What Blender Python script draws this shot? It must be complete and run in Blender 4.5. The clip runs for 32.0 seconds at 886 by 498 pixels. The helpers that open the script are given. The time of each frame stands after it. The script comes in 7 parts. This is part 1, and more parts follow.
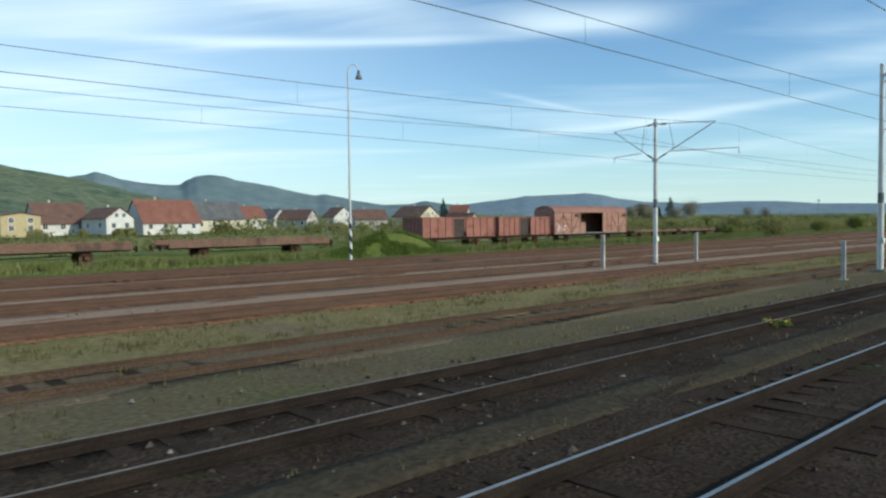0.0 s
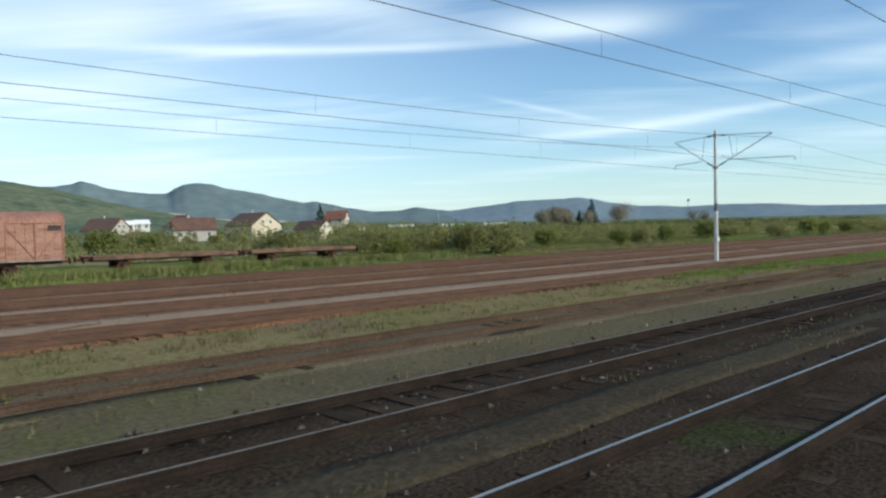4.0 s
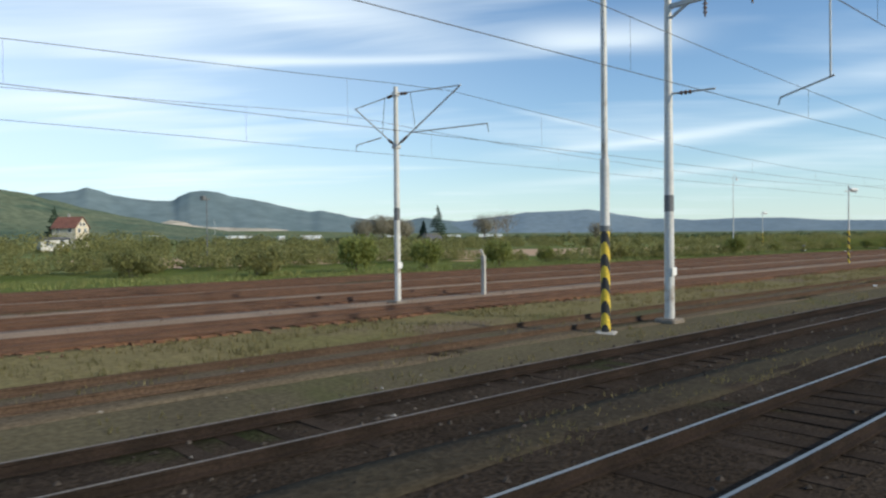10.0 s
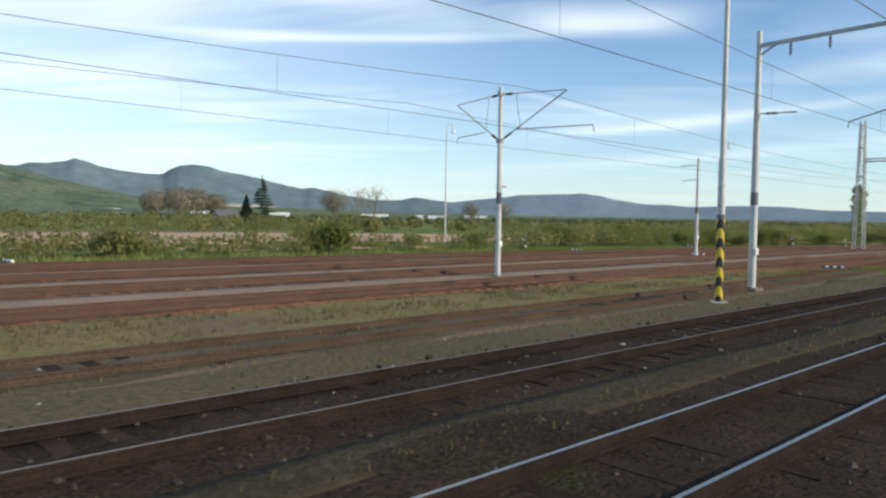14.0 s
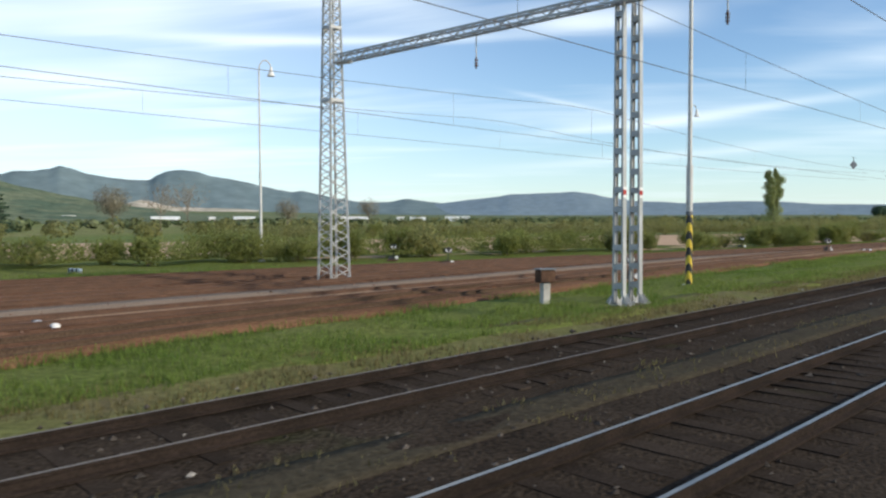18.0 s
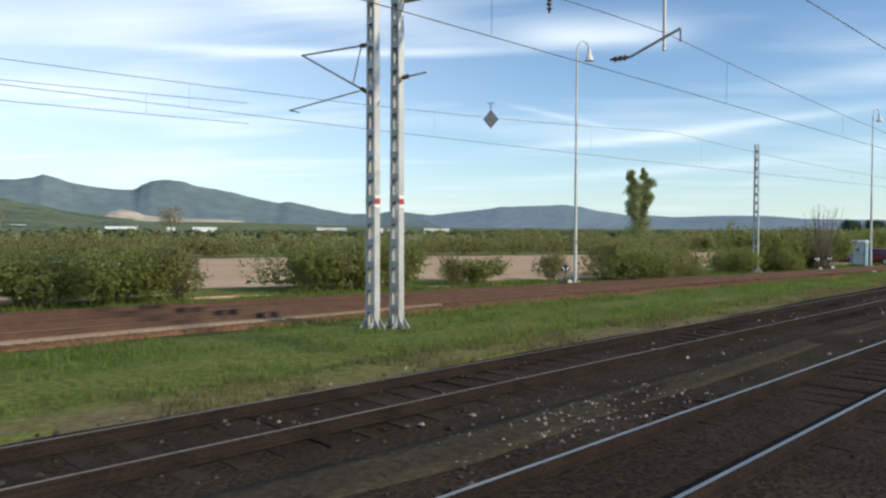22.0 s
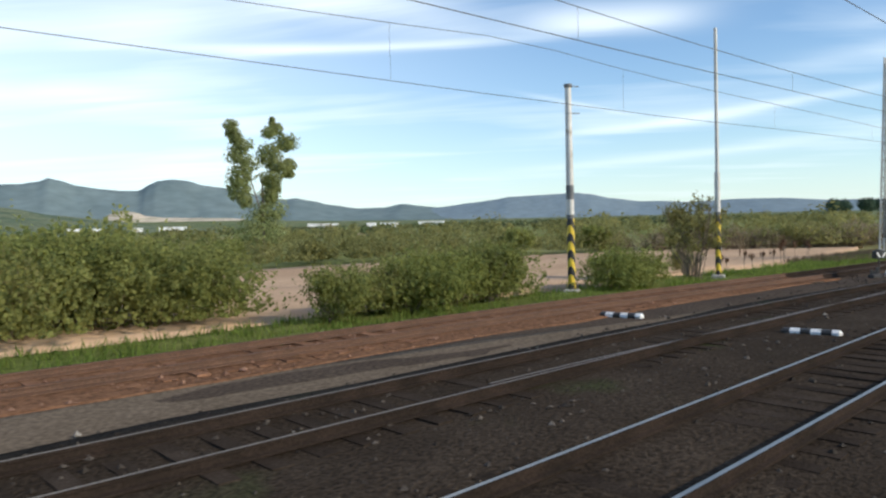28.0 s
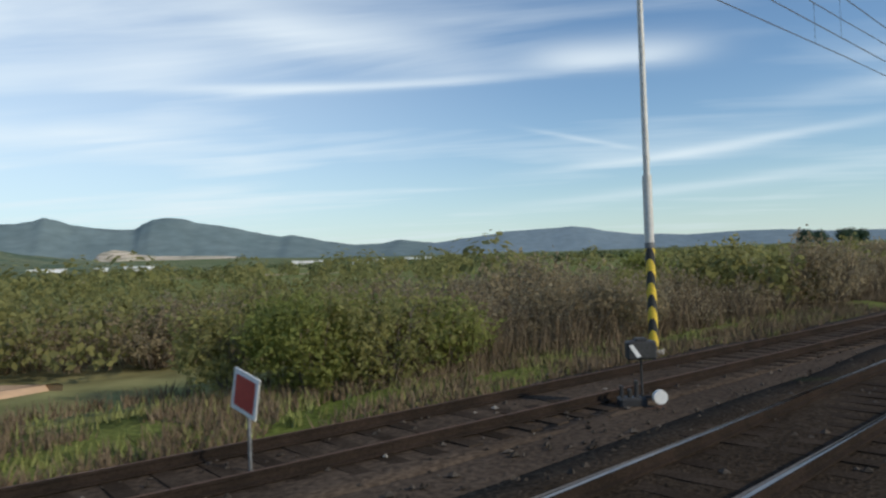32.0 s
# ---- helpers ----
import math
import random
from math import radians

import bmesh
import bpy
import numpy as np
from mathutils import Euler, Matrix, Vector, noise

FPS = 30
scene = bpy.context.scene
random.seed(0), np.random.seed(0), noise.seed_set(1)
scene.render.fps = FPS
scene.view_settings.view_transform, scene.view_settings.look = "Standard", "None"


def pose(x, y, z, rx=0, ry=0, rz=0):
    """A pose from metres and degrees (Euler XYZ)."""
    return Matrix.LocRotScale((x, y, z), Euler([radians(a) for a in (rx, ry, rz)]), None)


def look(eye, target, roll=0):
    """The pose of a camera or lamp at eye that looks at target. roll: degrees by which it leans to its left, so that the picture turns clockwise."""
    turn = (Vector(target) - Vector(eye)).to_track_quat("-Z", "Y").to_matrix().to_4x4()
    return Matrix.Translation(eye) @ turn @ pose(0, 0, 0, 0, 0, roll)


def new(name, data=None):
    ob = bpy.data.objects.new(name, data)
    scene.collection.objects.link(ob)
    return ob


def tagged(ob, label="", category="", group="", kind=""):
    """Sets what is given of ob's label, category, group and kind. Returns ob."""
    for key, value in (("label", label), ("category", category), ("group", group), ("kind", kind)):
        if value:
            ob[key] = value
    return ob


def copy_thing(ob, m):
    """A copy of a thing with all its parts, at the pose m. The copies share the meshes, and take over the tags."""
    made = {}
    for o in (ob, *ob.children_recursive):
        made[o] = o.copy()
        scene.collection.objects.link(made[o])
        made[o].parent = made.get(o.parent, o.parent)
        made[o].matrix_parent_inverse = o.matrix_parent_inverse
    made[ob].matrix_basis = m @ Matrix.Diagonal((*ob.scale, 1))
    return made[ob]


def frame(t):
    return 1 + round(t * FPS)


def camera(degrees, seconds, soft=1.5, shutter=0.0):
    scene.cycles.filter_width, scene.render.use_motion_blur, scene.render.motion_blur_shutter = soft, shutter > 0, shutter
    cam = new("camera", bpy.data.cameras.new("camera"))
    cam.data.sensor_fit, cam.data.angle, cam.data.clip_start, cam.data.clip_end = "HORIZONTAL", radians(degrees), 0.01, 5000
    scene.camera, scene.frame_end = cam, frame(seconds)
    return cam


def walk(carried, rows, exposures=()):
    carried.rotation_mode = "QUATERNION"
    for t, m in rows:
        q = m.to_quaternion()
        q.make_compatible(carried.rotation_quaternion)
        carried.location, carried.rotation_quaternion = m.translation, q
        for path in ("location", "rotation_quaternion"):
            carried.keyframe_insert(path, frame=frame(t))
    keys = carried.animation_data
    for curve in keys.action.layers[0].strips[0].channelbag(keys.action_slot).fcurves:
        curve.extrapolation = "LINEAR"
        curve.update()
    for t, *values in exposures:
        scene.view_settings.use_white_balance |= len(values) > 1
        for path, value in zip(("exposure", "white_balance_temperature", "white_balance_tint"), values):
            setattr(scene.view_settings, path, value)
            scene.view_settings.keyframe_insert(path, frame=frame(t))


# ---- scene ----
from collections import defaultdict

# The plan is drawn along the line: s runs with the train, d is the distance to the side of it,
# both in plan units of K metres; the line bends gently to the left with radius RC.
K = 1.1
RC = 6400.0 * K
SM = 240.0
EYE = 2.23 * K


def at(s, d, z=0.0):
    a = (s - SM) * K / RC
    return Vector(((RC - d * K) * math.sin(a), RC - (RC - d * K) * math.cos(a), z))


def place(s, d, z=0.0, turn=0.0, scale=1.0):
    a = (s - SM) * K / RC
    m = Matrix.Translation(at(s, d, z)) @ Matrix.Rotation(a + radians(turn), 4, "Z")
    return m @ Matrix.Scale(scale, 4) if scale != 1.0 else m


# seconds, place along the line, height above the usual eye, yaw, pitch, roll
ROWS = [
    (0, -0.02, 0.060, -42.54, -2.15, 0.67), (0.5, 7.03, 0.053, -43.26, -1.75, 1.13), (1, 14.23, 0.047, -43.35, -1.85, 1.15), (1.5, 21.54, 0.049, -43.05, -1.97, 1.19),
    (2, 28.83, 0.050, -43.50, -1.58, 2.05), (2.5, 36.03, 0.051, -42.81, -2.92, 1.82), (3, 43.45, 0.052, -42.90, -2.67, 0.84), (3.5, 51.01, 0.056, -43.25, -1.68, 1.18),
    (5.5, 81.83, 0.069, -42.72, -2.06, 1.67), (6, 89.69, 0.072, -42.62, -2.56, 1.16), (6.5, 97.54, 0.054, -42.32, -2.85, 1.10), (7, 105.34, 0.037, -42.77, -1.82, 1.75),
    (7.5, 113.04, 0.025, -42.99, -1.76, 0.93), (8, 120.70, 0.014, -43.08, -2.73, 0.44), (8.5, 128.35, 0.005, -42.62, -1.77, 0.07), (9, 136.02, -0.004, -43.56, -0.56, 0.61),
    (9.5, 143.68, -0.013, -43.30, -1.20, 0.12), (10, 151.42, -0.023, -42.59, -0.84, 0.60), (10.5, 159.11, -0.019, -42.74, -0.84, -0.23), (11, 166.98, -0.015, -42.83, -1.50, -0.03),
    (11.5, 174.77, -0.013, -42.85, -2.41, -0.22), (12, 182.50, -0.012, -42.82, -1.22, 0.28), (12.5, 190.17, -0.012, -42.67, -2.61, -0.58), (13, 197.81, -0.013, -42.84, -2.06, -0.84),
    (13.5, 205.41, -0.016, -43.11, -1.97, -1.13), (14, 212.99, -0.018, -43.10, -2.33, -0.87), (14.5, 220.55, -0.019, -43.85, -3.16, -1.19), (16.5, 250.74, -0.021, -44.39, -2.62, -1.24),
    (17, 258.29, -0.022, -44.30, -1.65, 0.31), (17.5, 265.78, -0.028, -44.41, -1.74, 0.25), (18, 273.26, -0.033, -43.73, -2.25, 0.22), (18.5, 280.82, -0.044, -43.60, -2.44, 0.19),
    (19, 288.41, -0.056, -43.16, -2.38, 0.19), (19.5, 295.96, -0.077, -42.95, -1.89, 0.50), (20, 303.46, -0.097, -44.38, -0.86, 0.39), (20.5, 310.92, -0.076, -44.20, -0.90, 0.66),
    (21, 318.40, -0.055, -44.42, -1.78, -0.51), (21.5, 325.84, -0.044, -43.33, -0.70, 0.33), (22, 333.19, -0.032, -44.57, -1.29, -0.21), (22.5, 340.38, -0.026, -43.00, -1.52, 0.88),
    (23, 347.42, -0.020, -43.45, -1.69, 0.56), (23.5, 354.34, -0.017, -43.01, -2.86, -0.13), (24, 361.28, -0.015, -42.59, -2.15, -0.16), (24.5, 368.16, -0.013, -42.88, -2.25, 0.29),
    (25, 375.10, -0.012, -43.61, -1.62, 0.79), (25.5, 381.99, -0.012, -43.09, -2.38, 0.36), (26, 388.86, -0.013, -42.79, -3.80, -0.97), (26.5, 395.75, -0.008, -44.22, -1.98, 0.25),
    (28.5, 423.71, 0.015, -43.75, -1.94, 1.62), (29, 431.15, 0.020, -44.31, -1.73, 0.84), (30, 445.84, 0.012, -43.26, -0.18, 1.19), (30.5, 453.06, 0.009, -42.85, -1.68, 0.99),
    (31, 460.23, 0.007, -42.67, -0.17, 0.86), (31.5, 467.41, 0.006, -44.32, 0.20, 1.56), (32, 474.59, 0.004, -43.94, 0.86, 2.10),
]
PATH = []
for t, s, rise, yaw, pitch, roll in ROWS:
    p = at(s, 0, EYE + rise)
    PATH.append((t, pose(p.x, p.y, p.z, 90 + pitch, roll, yaw + math.degrees((s - SM) * K / RC))))
cam = camera(62.18, 32.0, soft=2.35, shutter=0.06)
walk(cam, PATH, exposures=((0, -0.14, 6050, 1), (3.5, -0.08, 6200, 4), (6, -0.05, 6400, 8), (9, -0.12, 6400, 8), (13, -0.04, 6500, 10), (18, 0.04, 6500, 10), (22, -0.04, 6500, 10), (26, 0.17, 6600, 10), (28.5, 0.06, 6500, 10), (30, -0.32, 6420, 9), (32, -0.36, 6420, 9)))

# ---- sky and sun ----
SUN_AZ = 160.0   # degrees clockwise from +y
SUN_EL = 27.0
world = bpy.data.worlds.new("sky")
scene.world = world
world.use_nodes = True
wn = world.node_tree
wn.nodes.clear()


def wnode(kind, **kw):
    n = wn.nodes.new(kind)
    for key, value in kw.items():
        n.inputs[key].default_value = value
    return n


sky = wn.nodes.new("ShaderNodeTexSky")
sky.sky_type = "NISHITA"
sky.sun_disc = False
sky.sun_elevation = radians(SUN_EL)
sky.sun_rotation = radians(SUN_AZ)
sky.air_density, sky.dust_density, sky.ozone_density = 1.0, 0.12, 2.4
coord = wn.nodes.new("ShaderNodeTexCoord")
# thin high cloud: streaks on a flat layer overhead
split = wn.nodes.new("ShaderNodeSeparateXYZ")
wn.links.new(coord.outputs["Generated"], split.inputs[0])
lift = wnode("ShaderNodeMath")
lift.operation = "MAXIMUM"
wn.links.new(split.outputs[2], lift.inputs[0])
lift.inputs[1].default_value = 0.02
lift2 = wnode("ShaderNodeMath")
lift2.operation = "ADD"
wn.links.new(lift.outputs[0], lift2.inputs[0])
lift2.inputs[1].default_value = 0.06
flat = wn.nodes.new("ShaderNodeVectorMath")
flat.operation = "DIVIDE"
join = wn.nodes.new("ShaderNodeCombineXYZ")
for i in range(3):
    wn.links.new(lift2.outputs[0], join.inputs[i])
wn.links.new(coord.outputs["Generated"], flat.inputs[0])
wn.links.new(join.outputs[0], flat.inputs[1])
turned = wn.nodes.new("ShaderNodeMapping")
turned.inputs["Rotation"].default_value = (0, 0, radians(50))
wn.links.new(flat.outputs[0], turned.inputs[0])
stretch = wn.nodes.new("ShaderNodeMapping")
stretch.inputs["Scale"].default_value = (0.22, 1.0, 0.0)
wn.links.new(turned.outputs[0], stretch.inputs[0])
streak = wnode("ShaderNodeTexNoise", Scale=1.5, Detail=7.0, Roughness=0.55, Distortion=0.5)
wn.links.new(stretch.outputs[0], streak.inputs["Vector"])
puff = wnode("ShaderNodeTexNoise", Scale=0.5, Detail=3.0)
wn.links.new(flat.outputs[0], puff.inputs["Vector"])
mul = wnode("ShaderNodeMath")
mul.operation = "MULTIPLY"
wn.links.new(streak.outputs[0], mul.inputs[0])
wn.links.new(puff.outputs[0], mul.inputs[1])
ramp = wn.nodes.new("ShaderNodeValToRGB")
ramp.color_ramp.elements[0].position, ramp.color_ramp.elements[1].position = 0.235, 0.47
ramp.color_ramp.elements[1].color = (0.55, 0.55, 0.55, 1)
wn.links.new(mul.outputs[0], ramp.inputs[0])


def calc(op, *values):
    """A math node; each value is a number or another node's output."""
    n = wn.nodes.new("ShaderNodeMath")
    n.operation = op
    for i, v in enumerate(values):
        if hasattr(v, "links"):
            wn.links.new(v, n.inputs[i])
        else:
            n.inputs[i].default_value = v
    return n.outputs[0]


# bearing and height above the horizon, in degrees
bearing = calc("MULTIPLY", calc("ARCTAN2", split.outputs[0], split.outputs[1]), 57.2958)
height = calc("MULTIPLY", calc("ARCSINE", split.outputs[2]), 57.2958)
cover = ramp.outputs[0]
# long wisps of cirrus: bearing, height, slope, half length, half width, density
for az, el, slope, half, wide, dens in ((34.0, 13.4, 0.03, 14.0, 0.40, 0.45), (56.0, 14.9, -0.02, 6.0, 1.0, 0.55), (62.0, 7.5, 0.085, 12.0, 0.38, 0.42), (61.0, 4.7, 0.06, 13.0, 0.42, 0.35),
                                        (35.0, 17.0, -0.12, 9.0, 1.4, 0.35), (53.0, 8.8, -0.24, 4.0, 0.18, 0.25), (78.0, 11.0, 0.05, 9.0, 0.6, 0.3), (12.0, 9.5, 0.05, 10.0, 0.9, 0.3)):
    da = calc("SUBTRACT", bearing, az)
    off = calc("DIVIDE", calc("SUBTRACT", calc("SUBTRACT", height, el), calc("MULTIPLY", da, slope)), wide)
    ripple = calc("MULTIPLY", calc("SUBTRACT", streak.outputs[0], 0.5), 3.0)
    across = calc("EXPONENT", calc("MULTIPLY", calc("POWER", calc("ADD", off, ripple), 2.0), -1.0))
    along = calc("EXPONENT", calc("MULTIPLY", calc("POWER", calc("ABSOLUTE", calc("DIVIDE", da, half)), 3.0), -1.0))
    cover = calc("ADD", cover, calc("MULTIPLY", calc("MULTIPLY", across, along), dens))
# a thin bright veil added for the window's glare, denser towards the mountains ahead
glare_veil = wn.nodes.new("ShaderNodeMapRange")
glare_veil.interpolation_type = "SMOOTHSTEP"
glare_veil.inputs[1].default_value, glare_veil.inputs[2].default_value, glare_veil.inputs[3].default_value, glare_veil.inputs[4].default_value = 58.0, 5.0, 0.0, 0.42
wn.links.new(calc("ABSOLUTE", bearing), glare_veil.inputs[0])
cover = calc("MINIMUM", calc("ADD", cover, glare_veil.outputs[0]), 0.92)
mix = wn.nodes.new("ShaderNodeMixRGB")
wn.links.new(cover, mix.inputs[0])
tint = wn.nodes.new("ShaderNodeMixRGB")
tint.blend_type = "MULTIPLY"
tint.inputs[0].default_value = 1.0
tint.inputs[2].default_value = (0.86, 0.98, 1.07, 1)
wn.links.new(sky.outputs[0], tint.inputs[1])
wn.links.new(tint.outputs[0], mix.inputs[1])
mix.inputs[2].default_value = (7.5, 8.2, 8.6, 1)
# pale haze above the horizon
haze = calc("MULTIPLY", calc("EXPONENT", calc("MULTIPLY", calc("MAXIMUM", height, 0.0), -0.22)), 0.72)
hazed = wn.nodes.new("ShaderNodeMixRGB")
wn.links.new(haze, hazed.inputs[0])
wn.links.new(mix.outputs[0], hazed.inputs[1])
hazed.inputs[2].default_value = (4.6, 5.7, 6.0, 1)
back = wnode("ShaderNodeBackground", Strength=0.152)
wn.links.new(hazed.outputs[0], back.inputs[0])
wout = wn.nodes.new("ShaderNodeOutputWorld")
wn.links.new(back.outputs[0], wout.inputs[0])

sun = new("sun", bpy.data.lights.new("sun", "SUN"))
sun.data.energy, sun.data.angle, sun.data.color = 3.7, radians(2.5), (1.0, 0.885, 0.69)
a, e = radians(SUN_AZ), radians(SUN_EL)
sun.matrix_world = look((0, 0, 50), (-math.sin(a) * math.cos(e), -math.cos(a) * math.cos(e), 50 - math.sin(e)))


# ---- materials ----
def mat(name, c1, c2, scale=2.0, fine=30.0, rough=0.8, metal=0.0, bump=0.3, spots=None, spot_scale=0.4, spot_cut=0.55, rnd=0.0,
        island=0.0, stretch_by=(1, 1, 1), grain=0.35, spec=0.4, dist=0.02):
    m = bpy.data.materials.new(name)
    m.use_nodes = True
    t = m.node_tree
    b = t.nodes["Principled BSDF"]
    b.inputs["Metallic"].default_value = metal
    b.inputs["Specular IOR Level"].default_value = spec
    tc = t.nodes.new("ShaderNodeNewGeometry")
    mp = t.nodes.new("ShaderNodeMapping")
    mp.inputs["Scale"].default_value = stretch_by
    t.links.new(tc.outputs["Position"], mp.inputs[0])

    def noise_at(sc, det):
        n = t.nodes.new("ShaderNodeTexNoise")
        n.inputs["Scale"].default_value, n.inputs["Detail"].default_value = sc, det
        t.links.new(mp.outputs[0], n.inputs["Vector"])
        return n

    def mixer(fac, x, y, kind="MIX"):
        n = t.nodes.new("ShaderNodeMixRGB")
        n.blend_type = kind
        for i, v in enumerate((fac, x, y)):
            if hasattr(v, "links"):
                t.links.new(v, n.inputs[i])
            elif i == 0:
                n.inputs[0].default_value = v
            else:
                n.inputs[i].default_value = (*v, 1)
        return n.outputs[0]

    def ramped(out, lo, hi):
        r = t.nodes.new("ShaderNodeMapRange")
        r.inputs[1].default_value, r.inputs[2].default_value = lo, hi
        t.links.new(out, r.inputs[0])
        return r.outputs[0]

    big = noise_at(scale, 4.0)
    small = noise_at(fine, 3.0)
    col = mixer(ramped(big.outputs[0], 0.35, 0.65), c1, c2)
    if spots:
        sp = noise_at(spot_scale, 5.0)
        col = mixer(ramped(sp.outputs[0], spot_cut, spot_cut + 0.1), col, spots)
    shade = ramped(small.outputs[0], 0.3, 0.7)
    dark = t.nodes.new("ShaderNodeMapRange")
    dark.inputs[3].default_value, dark.inputs[4].default_value = 1 - grain, 1 + grain
    t.links.new(shade, dark.inputs[0])
    val = dark.outputs[0]
    for amount, node_kind, socket in ((rnd, "ShaderNodeObjectInfo", "Random"), (island, "ShaderNodeNewGeometry", "Random Per Island")):
        if amount:
            o = t.nodes.new(node_kind)
            r = t.nodes.new("ShaderNodeMapRange")
            r.inputs[3].default_value, r.inputs[4].default_value = 1 - amount, 1 + amount
            t.links.new(o.outputs[socket], r.inputs[0])
            mm = t.nodes.new("ShaderNodeMath")
            mm.operation = "MULTIPLY"
            t.links.new(val, mm.inputs[0])
            t.links.new(r.outputs[0], mm.inputs[1])
            val = mm.outputs[0]
    col = mixer(1.0, col, val, "MULTIPLY")
    t.links.new(col, b.inputs["Base Color"])
    rr = t.nodes.new("ShaderNodeMapRange")
    rr.inputs[3].default_value, rr.inputs[4].default_value = max(0.02, rough - 0.1), min(1, rough + 0.1)
    t.links.new(big.outputs[0], rr.inputs[0])
    t.links.new(rr.outputs[0], b.inputs["Roughness"])
    if bump:
        bp = t.nodes.new("ShaderNodeBump")
        bp.inputs["Strength"].default_value, bp.inputs["Distance"].default_value = bump, dist
        t.links.new(small.outputs[0], bp.inputs["Height"])
        t.links.new(bp.outputs[0], b.inputs["Normal"])
    return m


def stripes(name, c1, c2, per=1.5, slant=2.2):
    m = mat(name, c1, c1, rough=0.5, bump=0.1)
    t = m.node_tree
    b = t.nodes["Principled BSDF"]
    old = b.inputs["Base Color"].links[0].from_socket
    tc = t.nodes.new("ShaderNodeTexCoord")
    sp = t.nodes.new("ShaderNodeSeparateXYZ")
    t.links.new(tc.outputs["Object"], sp.inputs[0])
    x = t.nodes.new("ShaderNodeMath")
    x.operation = "MULTIPLY_ADD"
    t.links.new(sp.outputs[0], x.inputs[0])
    x.inputs[1].default_value = slant
    t.links.new(sp.outputs[2], x.inputs[2])
    y = t.nodes.new("ShaderNodeMath")
    y.operation = "MULTIPLY"
    t.links.new(x.outputs[0], y.inputs[0])
    y.inputs[1].default_value = per
    f = t.nodes.new("ShaderNodeMath")
    f.operation = "FRACT"
    t.links.new(y.outputs[0], f.inputs[0])
    g = t.nodes.new("ShaderNodeMath")
    g.operation = "GREATER_THAN"
    g.inputs[1].default_value = 0.5
    t.links.new(f.outputs[0], g.inputs[0])
    mx = t.nodes.new("ShaderNodeMixRGB")
    t.links.new(g.outputs[0], mx.inputs[0])
    t.links.new(old, mx.inputs[1])
    mx.inputs[2].default_value = (*c2, 1)
    t.links.new(mx.outputs[0], b.inputs["Base Color"])
    return m


def glass(name, tint=(0.05, 0.06, 0.07)):
    m = bpy.data.materials.new(name)
    m.use_nodes = True
    b = m.node_tree.nodes["Principled BSDF"]
    b.inputs["Base Color"].default_value = (*tint, 1)
    b.inputs["Roughness"].default_value = 0.06
    b.inputs["Specular IOR Level"].default_value = 0.8
    return m


M_SOIL = mat("farmland", (0.13, 0.17, 0.05), (0.20, 0.20, 0.08), scale=0.012, fine=0.6, rough=0.95, bump=0.3, spots=(0.33, 0.26, 0.16), spot_scale=0.006, spot_cut=0.56, spec=0.03)
# The shadow of the passing train is put into this dark ballast colour.
M_GRAVEL = mat("dark_ballast", (0.033, 0.0245, 0.0175), (0.050, 0.038, 0.028), scale=0.5, fine=16, rough=0.95, bump=0.9, spots=(0.04, 0.045, 0.02), spot_scale=0.35, spot_cut=0.62, grain=0.55, dist=0.04, spec=0.03)
M_CINDER = mat("dark_cinders", (0.122, 0.093, 0.066), (0.156, 0.121, 0.088), scale=0.3, fine=12, rough=0.95, bump=0.6, grain=0.35, spec=0.03)
M_PATH = mat("cinder_path", (0.262, 0.188, 0.130), (0.31, 0.225, 0.160), scale=0.3, fine=12, rough=0.95, bump=0.5, grain=0.3, spec=0.03)
M_RUSTBED = mat("rust_brown_ballast", (0.148, 0.077, 0.044), (0.190, 0.102, 0.058), scale=0.25, fine=9, rough=0.95, bump=0.9, spots=(0.10, 0.085, 0.045), spot_scale=0.12, spot_cut=0.62, grain=0.45, dist=0.05, spec=0.03)
M_TURF = mat("dry_turf", (0.204, 0.165, 0.080), (0.168, 0.147, 0.062), scale=0.16, fine=7, rough=0.95, bump=0.6, spots=(0.172, 0.130, 0.082), spot_scale=0.2, spot_cut=0.55, grain=0.28, dist=0.05, spec=0.03)
M_EARTH = mat("olive_brown_earth", (0.100, 0.083, 0.052), (0.126, 0.107, 0.063), scale=0.3, fine=9, rough=0.95, bump=0.6, spots=(0.098, 0.094, 0.044), spot_scale=0.25, spot_cut=0.56, grain=0.3, dist=0.04, spec=0.03)
M_OLDBED = mat("dull_brown_ballast", (0.104, 0.082, 0.057), (0.132, 0.106, 0.072), scale=0.35, fine=10, rough=0.95, bump=0.7, spots=(0.10, 0.098, 0.05), spot_scale=0.22, spot_cut=0.6, grain=0.35, dist=0.04, spec=0.03)
M_FRINGE = mat("yellowing_turf", (0.142, 0.146, 0.050), (0.160, 0.148, 0.060), scale=0.25, fine=7, rough=0.95, bump=0.6, spots=(0.150, 0.126, 0.064), spot_scale=0.3, spot_cut=0.5, grain=0.3, dist=0.05, spec=0.03)
M_GREEN = mat("green_turf", (0.105, 0.135, 0.032), (0.14, 0.155, 0.045), scale=0.15, fine=7, rough=0.95, bump=0.8, grain=0.4, dist=0.06, spec=0.03)
M_FIELD = mat("ploughed_field", (0.46, 0.315, 0.205), (0.53, 0.37, 0.25), scale=0.10, fine=3, rough=0.95, bump=0.6, spots=(0.42, 0.285, 0.185), spot_scale=0.05, grain=0.16, stretch_by=(0.3, 2.0, 1), dist=0.05, spec=0.03)
